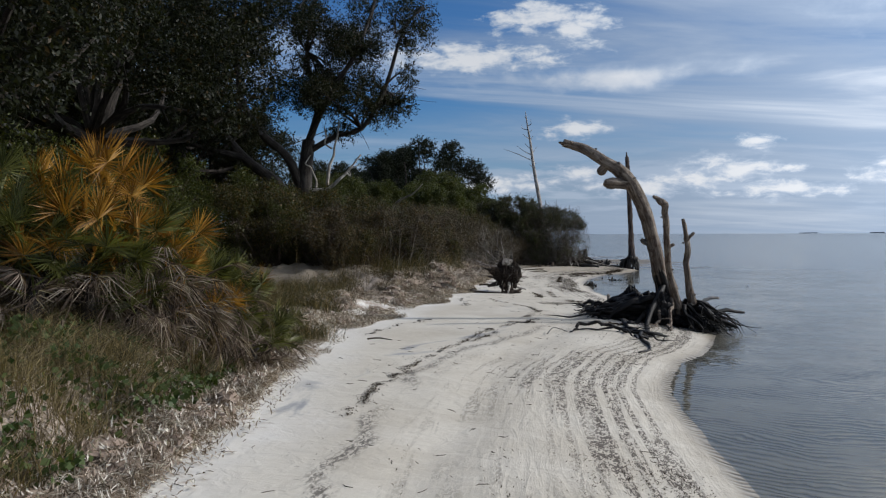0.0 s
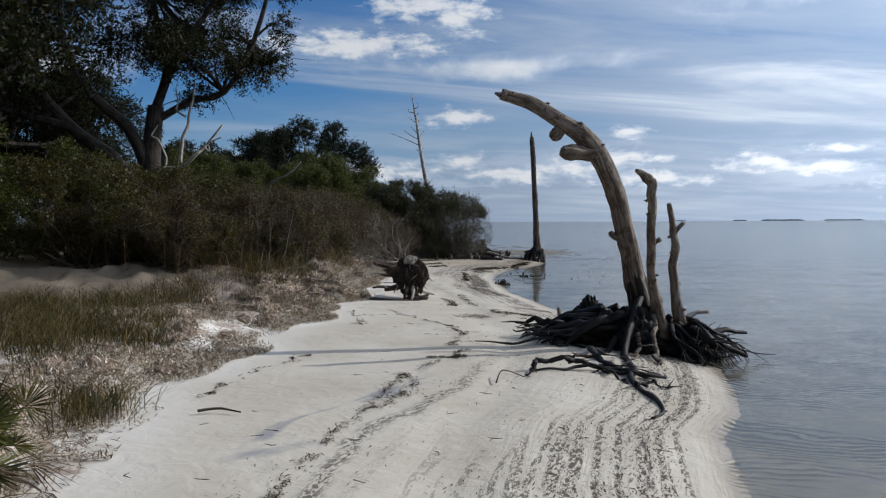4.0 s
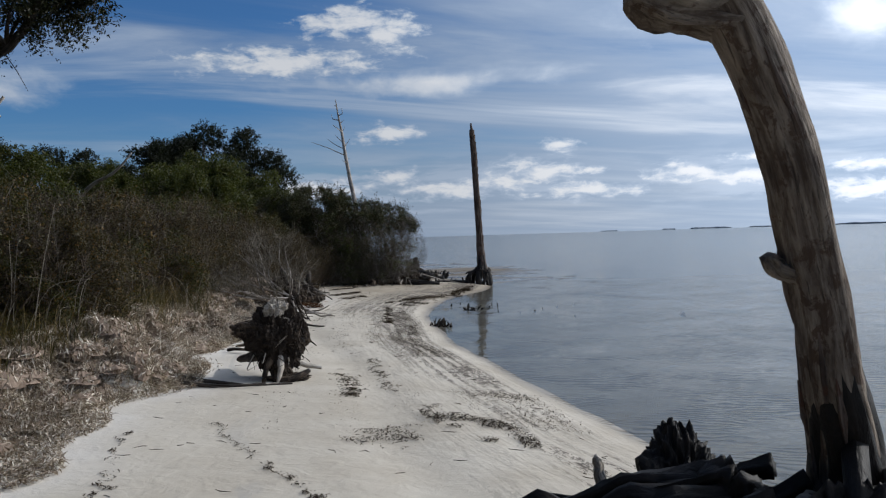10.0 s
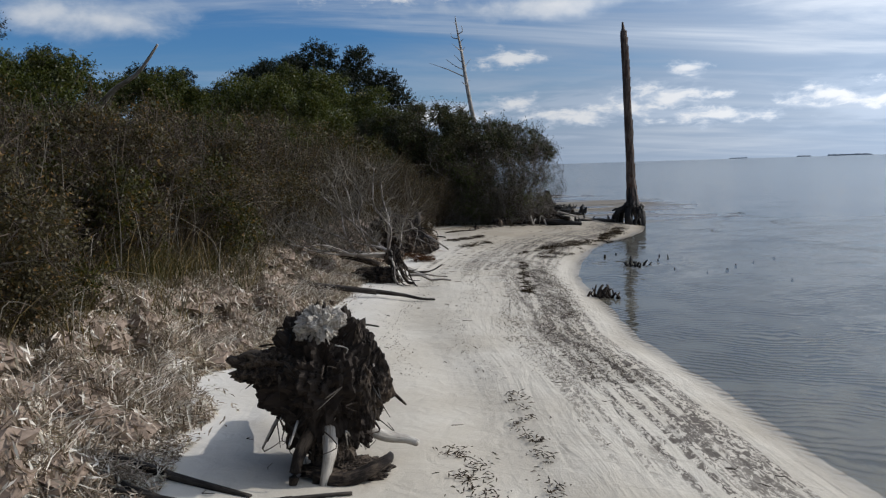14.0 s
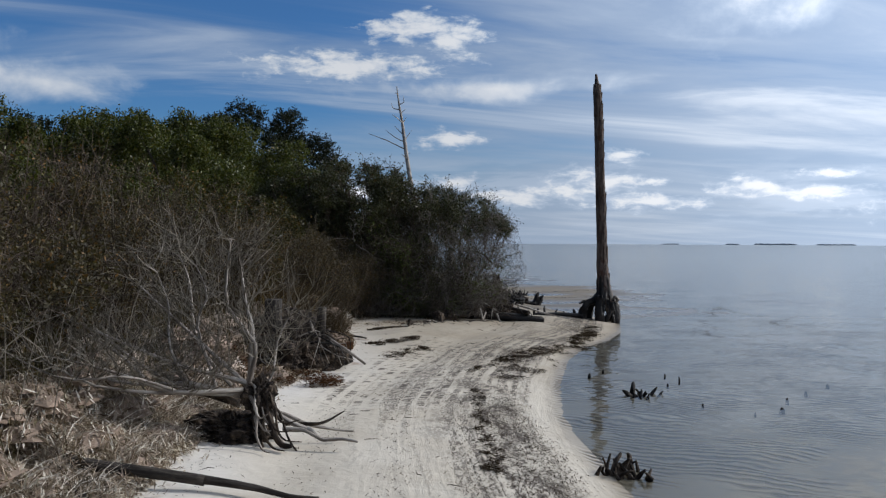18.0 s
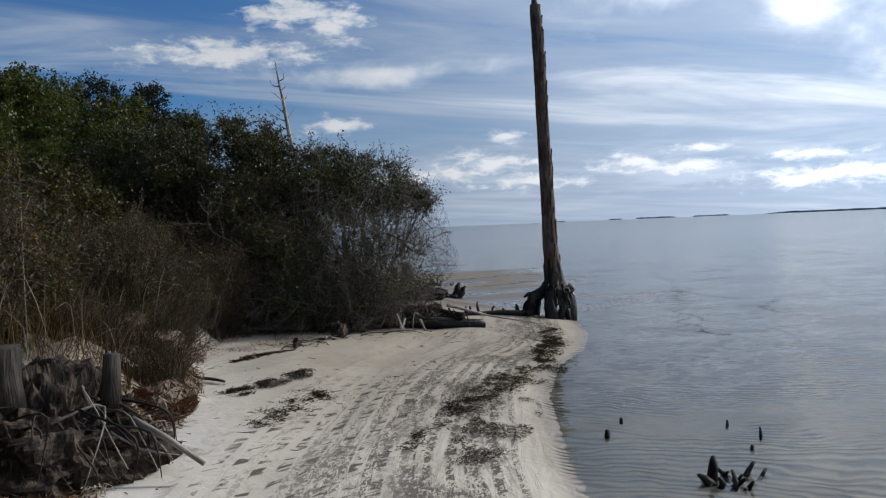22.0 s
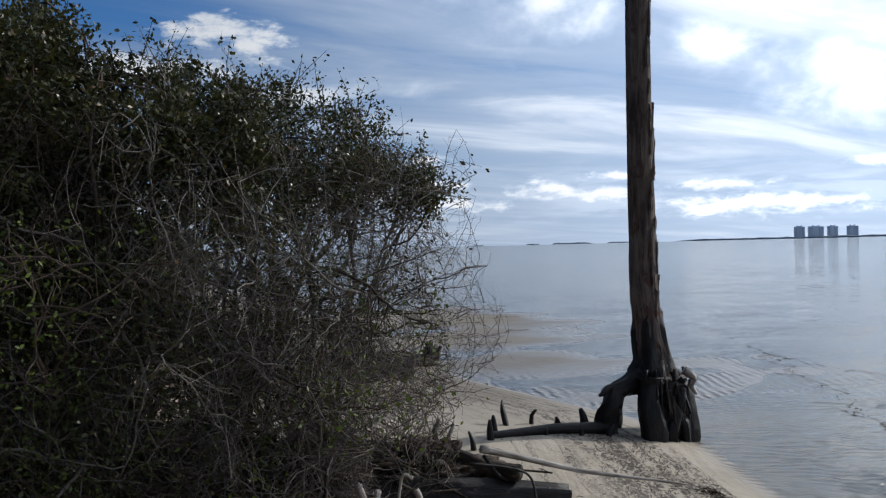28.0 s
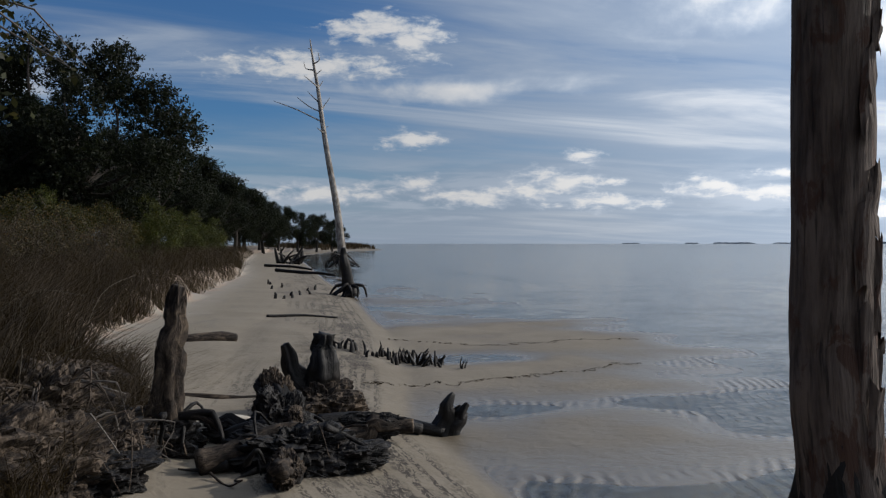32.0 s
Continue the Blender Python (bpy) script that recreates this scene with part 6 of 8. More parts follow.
def big_oak():
    t = base_of("live_oak", at(-5.0, 28.2), "old live oak with dark spreading limbs and open small-leaved crown", "tree")
    part("trunk", Build().tube(curve([(0, 0, -0.1), (0.05, 0, 1.4), (0.1, 0, 2.6), (0.25, 0, 3.8)], 12, 0.02), [0.36, 0.28, 0.24, 0.2], 12, 0.07, 0.06), "bark", t, "", True)
    forks = [([(0.0, 0, 1.3), (-0.7, -0.3, 2.4), (-1.6, -0.4, 3.2), (-2.6, -0.4, 4.3), (-3.2, 0, 5.6)], 0.2), ([(0.05, 0, 2.2), (-0.4, -0.3, 3.2), (-1.1, -0.5, 4.0), (-1.8, -0.4, 5.2), (-2.0, 0, 7.0)], 0.17),
             ([(0.2, 0, 3.4), (1.2, 0, 4.0), (1.9, 0.1, 4.2), (2.6, 0, 5.4), (3.2, 0, 7.2), (3.9, 0, 7.9)], 0.10), ([(0.2, 0, 3.6), (0.5, 0.3, 5), (0.2, 0.2, 6.6), (0.5, 0, 8.4)], 0.13),
             ([(0.2, 0, 3.6), (1.0, -0.3, 5.2), (1.9, -0.2, 6.6), (2.4, 0, 8.2)], 0.10), ([(-1.6, -0.4, 3.2), (-3.0, -0.8, 3.5), (-4.4, -0.8, 4.2)], 0.12)]
    ends = []
    for i, (p, r) in enumerate(forks):
        part("limb", Build().tube(curve(p, 16, 0.03), [r, r * 0.7, r * 0.3], 8, 0.07, 0.04, i), "bark", t, "", True)
        ends += p[2:]
    for p, r in (([(0.35, -0.2, 2.2), (0.9, -0.3, 2.35), (1.3, -0.4, 2.7), (1.5, -0.35, 2.75), (1.95, -0.3, 3.3)], 0.065), ([(0.9, -0.3, 2.35), (1.1, -0.3, 3.1), (1.02, -0.2, 3.7), (1.25, -0.2, 4.4)], 0.05), ([(0.5, -0.2, 2.25), (0.4, -0.3, 2.9), (0.35, -0.2, 3.3)], 0.035), ([(1.05, -0.25, 3.5), (0.85, -0.2, 3.9), (0.8, -0.2, 4.2)], 0.03), ([(1.5, -0.35, 2.75), (1.75, -0.4, 2.8), (1.9, -0.4, 2.95)], 0.025)):
        part("dead_limb", Build().tube(curve(p, 18, 0.05), [r, r * 0.4], 8, 0.1), "pale_root", t, "bleached bare dead limb", True)
    cl = []
    for k in range(52):
        x = rng.uniform(-5.2, 3.7)
        top = 8.9 if x < 3 else 8.3
        z = rng.uniform(4.6 if x > -1 else 3.9, top)
        cl.append((x, rng.uniform(-2.2, 2.2), z, rng.uniform(0.45, 0.95)))
    cl += [(x0, y0, z0, 0.7) for x0, y0, z0 in ((0.8, -0.5, 5.0), (1.6, 0.4, 5.6), (2.2, -0.3, 6.4), (1.2, 0.0, 6.6), (0.2, -0.4, 5.8), (2.0, 0.2, 7.8), (-0.8, 0.0, 5.2))]
    for _ in range(14):
        x = rng.uniform(-0.4, 3.4)
        cl.append((x, rng.uniform(-1.2, 1.2), rng.uniform(4.0 + 0.25 * max(0.0, x - 1.5), 7.6), rng.uniform(0.3, 0.6)))
    cl += [(2.6, 0, 4.6, 0.7), (3.3, 0.2, 4.9, 0.5), (2.2, -0.4, 5.4, 0.7), (3.4, 0, 5.9, 0.4), (-2.8, 0, 5.8, 1.2), (-3.8, 0, 7.2, 1.4), (-1.5, 0, 7.6, 1.3), (0.4, 0, 7.4, 0.9)]
    for c in cl:
        s = min(ends, key=lambda q: sum((a - e) ** 2 for a, e in zip(q, c[:3])))
        part("branch", limbs_to(Build(), s, [c], 0.05, 0.3, 5, 3), "bark", t)
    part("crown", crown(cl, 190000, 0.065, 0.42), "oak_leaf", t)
    return t


oak = big_oak()


def wood_tree(name, loc, h, w, leaf, count, label, mat="oak_leaf", low=0.35, group=""):
    t = base_of(name, loc, label, "tree", group)
    part("trunk", Build().tube(curve([(0, 0, -0.2), (rng.normal(0, 0.2), rng.normal(0, 0.2), h * 0.3), (rng.normal(0, 0.5), rng.normal(0, 0.4), h * 0.62)], 10, 0.03), [h * 0.035, h * 0.026, h * 0.014], 9, 0.07, 0.05), "bark", t, "", True)
    cl = []
    for _ in range(38):
        a, r, z = rng.uniform(0, 6.28), math.sqrt(rng.uniform(0, 1)), rng.uniform(low, 0.95)
        k = math.sqrt(max(0.05, 1 - ((z - 0.6) / 0.42) ** 2))
        cl.append((w * r * k * math.cos(a), w * r * k * math.sin(a), h * z, rng.uniform(0.10, 0.2) * h * 0.75))
    for c in cl[::2]:
        part("branch", limbs_to(Build(), (0, 0, h * 0.32), [c], h * 0.013, 0.3, 5, 2), "bark", t)
    part("crown", crown(cl, count, leaf, 0.45), mat, t)
    return t


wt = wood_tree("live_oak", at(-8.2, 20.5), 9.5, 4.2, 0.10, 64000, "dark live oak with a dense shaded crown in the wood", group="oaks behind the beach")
for x, y, s, r in ((-11.0, 15.5, 1.0, 70), (-7.8, 13.6, 0.92, 160), (-12.5, 24.0, 1.1, 200), (-9.5, 29.5, 0.95, 300), (-14, 33, 1.0, 30), (-16, 19, 1.1, 120), (-8, 6, 1.0, 10), (-7.5, -2, 1.0, 100)):
    c = copy_thing(wt, pose(*at(x, y), 0, 0, r))
    c.scale = (s, s, s)


for x, y, k, r in ((-8.5, 34.0, 0.56, 40), (-11.5, 36.0, 0.62, 170), (-6.3, 36.5, 0.36, 250), (-7.4, 31.5, 0.46, 110), (-9.5, 33.0, 0.55, 320)):
    copy_thing(wt, pose(*at(x, y), 0, 0, r)).scale = (k, k, k)
for k in range(18):
    c = copy_thing(wt, pose(*at(-16.5 - 5.5 * (k % 3) + rng.uniform(-1.5, 1.5), 2 + 7.5 * (k // 3) + rng.uniform(-2, 2)), 0, 0, k * 47))
    c.scale = (0.95 + 0.02 * (k % 5),) * 3


def shrub(name, loc, h, w, count, leaf, mat, label, twig=0, group="", lumps=16, depth=None):
    """A many-stemmed evergreen shrub."""
    t = base_of(name, loc, label, "shrub", group)
    dp = depth or w
    cl = []
    for _ in range(lumps):
        a, r, z = rng.uniform(0, 6.28), math.sqrt(rng.uniform(0, 1)), rng.uniform(0.10, 0.92)
        k = math.sqrt(max(0.08, 1 - ((z - 0.35) / 0.66) ** 2))
        cl.append((w * r * k * math.cos(a), dp * r * k * math.sin(a), h * z, rng.uniform(0.08, 0.25) * h))
    for c in cl:
        part("stem", limbs_to(Build(), (c[0] * 0.25 + rng.normal(0, 0.1), c[1] * 0.25, -0.05), [c], 0.014 + 0.004 * h, 0.25, 5, 5), "twig", t)
    part("leaves", crown(cl, count, leaf, 0.5), mat, t)
    if twig:
        b = Build()
        for _ in range(twig):
            c = cl[rng.integers(0, len(cl))]
            d = rng.normal(0, 1, 3)
            d /= np.linalg.norm(d)
            s = np.array(c[:3]) + d * c[3] * rng.uniform(0.2, 0.8)
            e = s + d * rng.uniform(0.12, 0.34) + rng.normal(0, 0.06, 3)
            m = (s + e) / 2 + rng.normal(0, 0.04, 3)
            b.tube([s, m, e], [0.005, 0.003, 0.001], 3)
            b.tube([m, m + rng.normal(0, 0.07, 3)], [0.003, 0.001], 3)
        tagged(part("bare_twig", b, "twig", t), kind="stuff")
    return t


def bare_shrub(name, loc, h, w, stems, label, leaves=0, group="", mat="twig"):
    """A winter-bare shrub: upright stems, each with forked twigs."""
    t = base_of(name, loc, label, "shrub", group)
    tips = []
    b = Build()
    for i in range(stems):
        a, r = rng.uniform(0, 6.28), math.sqrt(rng.uniform(0, 1)) * w
        s = np.array([0.35 * r * math.cos(a), 0.35 * r * math.sin(a), -0.05])
        e = np.array([r * math.cos(a), r * math.sin(a), h * rng.uniform(0.6, 1.05)])
        q = curve([s, (s + e) / 2 + (0.0, 0.0, 0.1 * h), e], 8, 0.05)
        b.tube(q, [0.008, 0.005, 0.0015], 3)
        for _ in range(13):
            k = rng.integers(2, 8)
            d = rng.normal(0, 1, 3) + (0, 0, 1.0)
            d /= np.linalg.norm(d)
            ln = rng.uniform(0.12, 0.36)
            m = q[k] + d * ln * 0.55 + rng.normal(0, 0.02, 3)
            f = q[k] + d * ln + rng.normal(0, 0.04, 3)
            b.tube([q[k], m, f], [0.0035, 0.0025, 0.001], 3)
            b.tube([m, m + (d + rng.normal(0, 0.6, 3)) * ln * 0.4], [0.002, 0.0008], 3)
            tips += [f, m]
    tagged(part("stem", b, mat, t), kind="stuff")
    if leaves:
        tips = np.array(tips)
        part("leaves", Build().leaves(tips[rng.integers(0, len(tips), leaves)] + rng.normal(0, 0.04, (leaves, 3)), 0.03, 0.014), "scrub_leaf", t)
    return t


# one by one along the bank
s1 = shrub("shrub", at(-3.4, 24.5), 2.0, 1.4, 24000, 0.048, "myrtle_leaf", "olive-green wax myrtle shrub on the bank", 500, "shrubs along the bank", 20)
s2 = shrub("shrub", at(-4.6, 30.0), 2.6, 1.6, 26000, 0.052, "bush_leaf", "dark green evergreen shrub on the bank", 300, "shrubs along the bank", 20)
for src, x, y, s, r in ((s1, -4.9, 22.8, 1.0, 40), (s1, -3.2, 27.5, 1.0, 100), (s2, -5.8, 24.8, 0.95, 130), (s1, -2.8, 30.6, 1.0, 200), (s2, -4.2, 33.3, 0.8, 250), (s1, -1.7, 33.6, 0.95, 300), (s2, -2.6, 36.6, 0.9, 20), (s2, -6.5, 33.5, 0.95, 80), (s2, -7.0, 28.5, 1.05, 10),
                        (s2, -0.9, 38.0, 0.9, 60), (s1, -7.4, 17.8, 0.95, 160), (s2, -7.0, 19.5, 1.0, 220), (s1, -6.9, 13.4, 0.9, 280), (s2, -6.5, 15.5, 1.0, 330), (s2, -5.5, 37.5, 0.85, 190), (s2, -4.0, 41.0, 1.05, 240), (s2, -6.0, 6.0, 1.0, 140), (s1, 0.2, 36.8, 0.85, 15),
                        (s1, -2.4, 24.6, 0.8, 70), (s1, -1.9, 27.6, 0.75, 170), (s1, -4.9, 26.6, 1.1, 220), (s2, -8.5, 24.5, 1.1, 20), (s1, -0.6, 35.2, 0.9, 130), (s2, -9.0, 22.5, 1.35, 35), (s2, -10.5, 19.5, 1.5, 75), (s2, -8.6, 16.5, 1.3, 125), (s2, -10.0, 26.5, 1.4, 175), (s2, -7.6, 22.4, 1.15, 215), (s2, -12.0, 29.0, 1.5, 315)):
    c = copy_thing(src, pose(*at(x, y), 0, 0, r))
    c.scale = (s, s, s)
s3 = shrub("shrub", at(-2.2, 22.6), 1.25, 0.85, 15000, 0.034, "myrtle_leaf", "low brown-green wax myrtle at the edge of the bank", 420, "shrubs along the bank", 16)
for b0, y, s, r in ((4.6, 22.3, 1.1, 20), (3.4, 22.6, 0.95, 70), (2.6, 22.4, 1.0, 130), (1.7, 22.7, 0.8, 190), (2.0, 23.5, 1.15, 240), (1.2, 24.0, 0.85, 300), (2.6, 24.6, 1.3, 10), (1.7, 25.2, 1.05, 80), (2.3, 26.2, 1.35, 150), (1.3, 26.8, 0.95, 210), (3.2, 27.6, 1.5, 280), (2.2, 29.4, 1.2, 330), (3.0, 31.4, 1.5, 45), (2.6, 33.2, 1.35, 100), (3.0, 35.2, 1.4, 160), (2.2, 37.2, 1.2, 220), (1.9, 28.0, 1.2, 60)):
    c = copy_thing(s3, pose(*at(float(foot_x(y)) - b0, y), 0, 0, r))
    c.scale = (s, s, s)
s4 = shrub("shrub", at(-2.0, 23.4), 1.45, 1.0, 20000, 0.036, "scrub_leaf", "rounded grey-brown scrub at the edge of the bank", 700, "shrubs along the bank", 22)
s5 = shrub("shrub", at(-2.9, 25.9), 1.7, 1.0, 20000, 0.040, "bush_leaf", "fresh green shrub among the brown scrub", 260, "shrubs along the bank", 20)
for src, b0, y, k, r in ((s4, 3.2, 21.9, 0.95, 40), (s4, 1.3, 23.0, 0.8, 120), (s5, 4.4, 23.2, 0.9, 60), (s4, 1.5, 25.9, 1.0, 200), (s5, 2.6, 25.3, 0.85, 310), (s4, 2.2, 27.1, 1.05, 260), (s5, 3.4, 28.6, 1.1, 140), (s4, 1.4, 28.9, 0.95, 20), (s5, 2.4, 30.6, 1.0, 220), (s4, 1.8, 31.9, 1.0, 330), (s5, 2.3, 34.2, 1.0, 80), (s4, 1.6, 35.0, 0.9, 170), (s4, 4.2, 24.4, 1.2, 290)):
    copy_thing(src, pose(*at(float(foot_x(y)) - b0, y), 0, 0, r)).scale = (k, k, k)
w1 = bare_shrub("bare_shrub", at(-1.6, 25.4), 1.35, 0.8, 60, "brown scrubby winter shrub on the bank", 9000, "twiggy shrubs along the bank")
w2 = bare_shrub("bare_shrub", at(-0.9, 29.2), 1.6, 0.75, 60, "tall grey-brown twiggy winter shrub on the bank", 5000, "twiggy shrubs along the bank")
for src, b, y, s, r in ((w2, 1.6, 27.0, 1.0, 300), (w1, 1.0, 27.8, 0.85, 140),
                        (w2, 1.8, 30.4, 1.05, 180), (w1, 1.1, 30.9, 0.9, 220), (w2, 2.0, 31.8, 1.05, 270), (w1, 1.4, 32.6, 0.95, 330), (w2, 2.2, 33.4, 1.05, 15), (w1, 1.5, 34.4, 0.95, 75), (w2, 1.9, 35.6, 1.0, 115), (w1, 1.2, 36.4, 0.9, 155), (w1, 1.0, 37.8, 0.9, 255), (w2, 2.9, 26.0, 1.0, 305), (w2, 3.0, 30.0, 1.05, 5), 
                        (w1, 0.8, 38.8, 0.85, 65), (w1, 1.6, 39.2, 0.9, 185)):
    c = copy_thing(src, pose(*at(float(foot_x(y)) - b, y), 0, 0, r))
    c.scale = (s, s, s)
hump = wood_tree("scrub_oak", at(-0.9, 44.0), 4.0, 2.0, 0.065, 66000, "rounded evergreen scrub oak above the bank", "bush_leaf", 0.15)
copy_thing(hump, pose(*at(-3.6, 43.2), 0, 0, 140)).scale = (0.75, 0.75, 0.5)
copy_thing(hump, pose(*at(-7.5, 45.0), 0, 0, 40)).scale = (0.9, 0.9, 0.54)
copy_thing(hump, pose(*at(0.5, 41.6), 0, 0, 250)).scale = (0.75, 0.75, 0.66)
for x, y, k, r in ((-0.9, 36.4, 0.70, 60), (-2.2, 37.6, 0.74, 200), (-4.6, 33.0, 0.74, 320), (-3.5, 36.0, 0.72, 110)):
    copy_thing(hump, pose(*at(x, y), 0, 0, r)).scale = (k, k, k)
TOP = ((0.0, 3.1), (1.2, 3.38), (2.4, 3.56), (3.2, 3.24), (3.9, 3.0), (4.9, 2.82), (5.2, 2.5), (5.45, 2.05))
LOW = ((0.0, 0.8), (2.0, 0.85), (3.2, 1.05), (4.0, 1.7), (4.6, 1.9), (5.2, 2.05))


def point_shrub(x0, x1, y0, y1, count, label, stems=12, leaf=0.038, bark="twig"):
    """One of the tall shrubs at the point: bent stems, loose leafy sprays, bare wisps over the top."""
    xm, ym = (x0 + x1) / 2, (y0 + y1) / 2
    t = base_of("shrub", at(xm, ym), label, "shrub", "shrubs at the point")
    o = np.array(t.matrix_basis.translation)
    top = lambda x, y: np.interp(x, *zip(*TOP)) - 0.30 * ((y - 40.8) / 1.0) ** 2
    low = lambda x: np.interp(x, *zip(*LOW))
    feet = [np.array([rng.normal(0, 0.22), rng.normal(0.1, 0.2), -0.05]) for _ in range(stems)]
    clumps, wisps, sprays = [], Build(), Build()
    for i, foot in enumerate(feet):
        x, y = rng.uniform(x0, x1), rng.uniform(y0, y1)
        e = np.array([x, y, top(x, y) - rng.uniform(0.1, 0.5)]) - o
        q = curve([foot, foot + (e - foot) * 0.4 + rng.normal(0, 0.14, 3) + (0, 0, 0.2), foot + (e - foot) * 0.75 + rng.normal(0, 0.12, 3), e], 18, 0.03)
        b = Build().tube(q, [0.020, 0.013, 0.004], 6, 0.1, 0, i)
        for _ in range(7):
            x, y = np.clip(rng.normal(e[0] + o[0], 0.45), x0, x1), np.clip(rng.normal(e[1] + o[1], 0.4), y0, y1)
            z = low(x) + (top(x, y) - low(x)) * rng.uniform(0, 1) ** 0.6
            r = rng.uniform(0.11, 0.25)
            c = np.array([x, y, z - r * 0.8]) - o
            k = rng.integers(7, 18)
            m = (q[k] + c) / 2 + rng.normal(0, 0.07, 3)
            b.tube(curve([q[k], m, c], 9, 0.02), [0.009, 0.006, 0.002], 5)
            clumps.append((*c, r))
            for _ in range(5):
                d = rng.normal(0, 1, 3) + (0, 0, 0.5)
                d *= rng.uniform(0.18, 0.42) / np.linalg.norm(d)
                w = c + d * 0.5 + rng.normal(0, 0.03, 3)
                b.tube([c, w, c + d], [0.004, 0.003, 0.001], 4)
                sprays.leaves(c + d * rng.uniform(0.3, 1.0, (14, 1)) + rng.normal(0, 0.022, (14, 3)), leaf * 0.95, leaf * 0.5)
        part("stem", b, bark, t)
    for _ in range(16):
        c = np.array(clumps[rng.integers(0, len(clumps))][:3])
        p, d, q = c, np.array([rng.normal(0, 0.4), rng.normal(0, 0.3), 1.0]), [c]
        for _ in range(9):
            d = d + rng.normal(0, 0.4, 3)
            d /= np.linalg.norm(d)
            p = p + d * 0.06
            q.append(p)
        wisps.tube(q, [0.003, 0.002, 0.001], 3)
        wisps.tube([q[5], q[5] + rng.normal(0, 0.06, 3), q[5] + rng.normal(0, 0.1, 3)], [0.002, 0.0015, 0.0008], 3)
        sprays.leaves(np.array(q)[rng.integers(6, 10, 5)] + rng.normal(0, 0.02, (5, 3)), 0.04, 0.022)
    tagged(part("wisp", wisps, "grey_twig", t), kind="stuff")
    tagged(part("leaf_spray", sprays, "point_leaf", t), kind="stuff")
    part("leaves", crown(clumps, count, leaf, 0.5), "point_leaf", t)
    return t


point_shrub(3.7, 5.15, 39.7, 41.2, 36000, "dark evergreen shrub overhanging the sand at the point", 17, 0.028, "grey_twig")
point_shrub(2.6, 4.1, 39.6, 41.3, 34000, "dense dark evergreen shrub at the point", 14)
point_shrub(1.5, 3.0, 39.4, 41.2, 36000, "tall dark evergreen shrub at the point", 14)
point_shrub(0.3, 1.9, 39.7, 41.4, 34000, "dark evergreen shrub at the back of the point", 13)
point_shrub(0.6, 4.2, 41.2, 42.4, 34000, "wide dark shrub on the lee side of the point", 13)
for k, (x, y, s, r) in enumerate(((3.2, 40.2, 0.75, 0), (2.3, 40.0, 0.75, 130), (1.9, 40.1, 0.8, 40), (2.7, 40.4, 0.8, 250), (1.6, 39.2, 0.8, 300), (1.5, 37.7, 0.75, 110), (1.3, 36.9, 0.7, 210), (2.0, 38.8, 0.7, 30), (2.2, 39.3, 0.75, 190), (1.75, 38.1, 0.6, 280))):
    c = copy_thing(w1, pose(*at(x, y), 0, 0, r))
    c.scale = (s, s, s)


def thorny(b, s, d, length, r, deep, inside, fine):
    """A zigzag branch with side twigs, each forked again, kept where inside(p) lets it be."""
    p, k = np.array(s, float), max(3, int(length / 0.065))
    d = np.array(d, float) / np.linalg.norm(d)
    q, bend = [p], rng.normal(0, 0.035, 3)
    for i in range(k):
        d = d + bend + rng.normal(0, 0.22, 3)
        d /= np.linalg.norm(d)
        d = inside(p, d)
        p = p + d * length / k
        q.append(p)
        if deep and rng.uniform() < 0.72:
            side = np.cross(d, rng.normal(0, 1, 3))
            thorny(fine, p, d * 0.5 + side / (np.linalg.norm(side) + 1e-6), length * rng.uniform(0.25, 0.5), max(0.0014, r * 0.55 * (1 - 0.4 * i / k)), deep - 1, inside, fine)
    b.tube(q, [r, r * 0.7, r * 0.25], 6 if r > 0.006 else 4, 0.08 if r > 0.006 else 0)
    return q


def bare_thicket(x, y, reach, stems, label, leafy=0, front=-0.65, thick=0.015):
    """A leafless thorn shrub: arching limbs and a haze of forked twigs."""
    t = base_of("bare_thicket", at(x, y), label, "shrub", "shrubs at the point")

    def inside(p, d):
        d = d.copy()
        if p[0] > (reach if p[2] > 0.5 else reach * 0.5) - 0.3 * max(0.0, p[2] - 1.3):
            d[0] = -abs(d[0])
        if p[1] < (front if p[2] > 0.9 else -0.45):
            d[1] = abs(d[1])
        if p[1] > 0.75:
            d[1] = -abs(d[1])
        if p[2] < 0.08:
            d[2] = abs(d[2])
        if p[2] > 2.05:
            d[2] = -abs(d[2])
        return d

    for i in range(stems):
        a = rng.uniform(-2.4, 0.9)
        b, fine = Build(), Build()
        high = 0.02 if i % 2 else rng.uniform(0.4, 1.5)
        q = thorny(b, (rng.normal(-0.1, 0.3), rng.normal(0.05, 0.2) + 0.25 * high, high), (0.9 * math.cos(a), 0.7 * math.sin(a), rng.uniform(0.3, 1.2) if i % 2 else rng.uniform(-0.3, 0.6)), rng.uniform(0.8, 1.9), rng.uniform(0.4, 1.0) * thick, 2, inside, fine)
        bough = part("bare_branch", b, "grey_twig" if i % 3 else "twig", t)
        tagged(part("twig_spray", fine, "grey_twig" if i % 3 else "twig", bough), kind="stuff")
        if i % 4 < leafy:
            tagged(part("leaf_spray", Build().leaves(np.array(q)[rng.integers(len(q) // 3, len(q), 300)] + rng.normal(0, 0.13, (300, 3)), 0.030, 0.014), "point_leaf" if i % 3 else "green_sprig", t), kind="stuff")


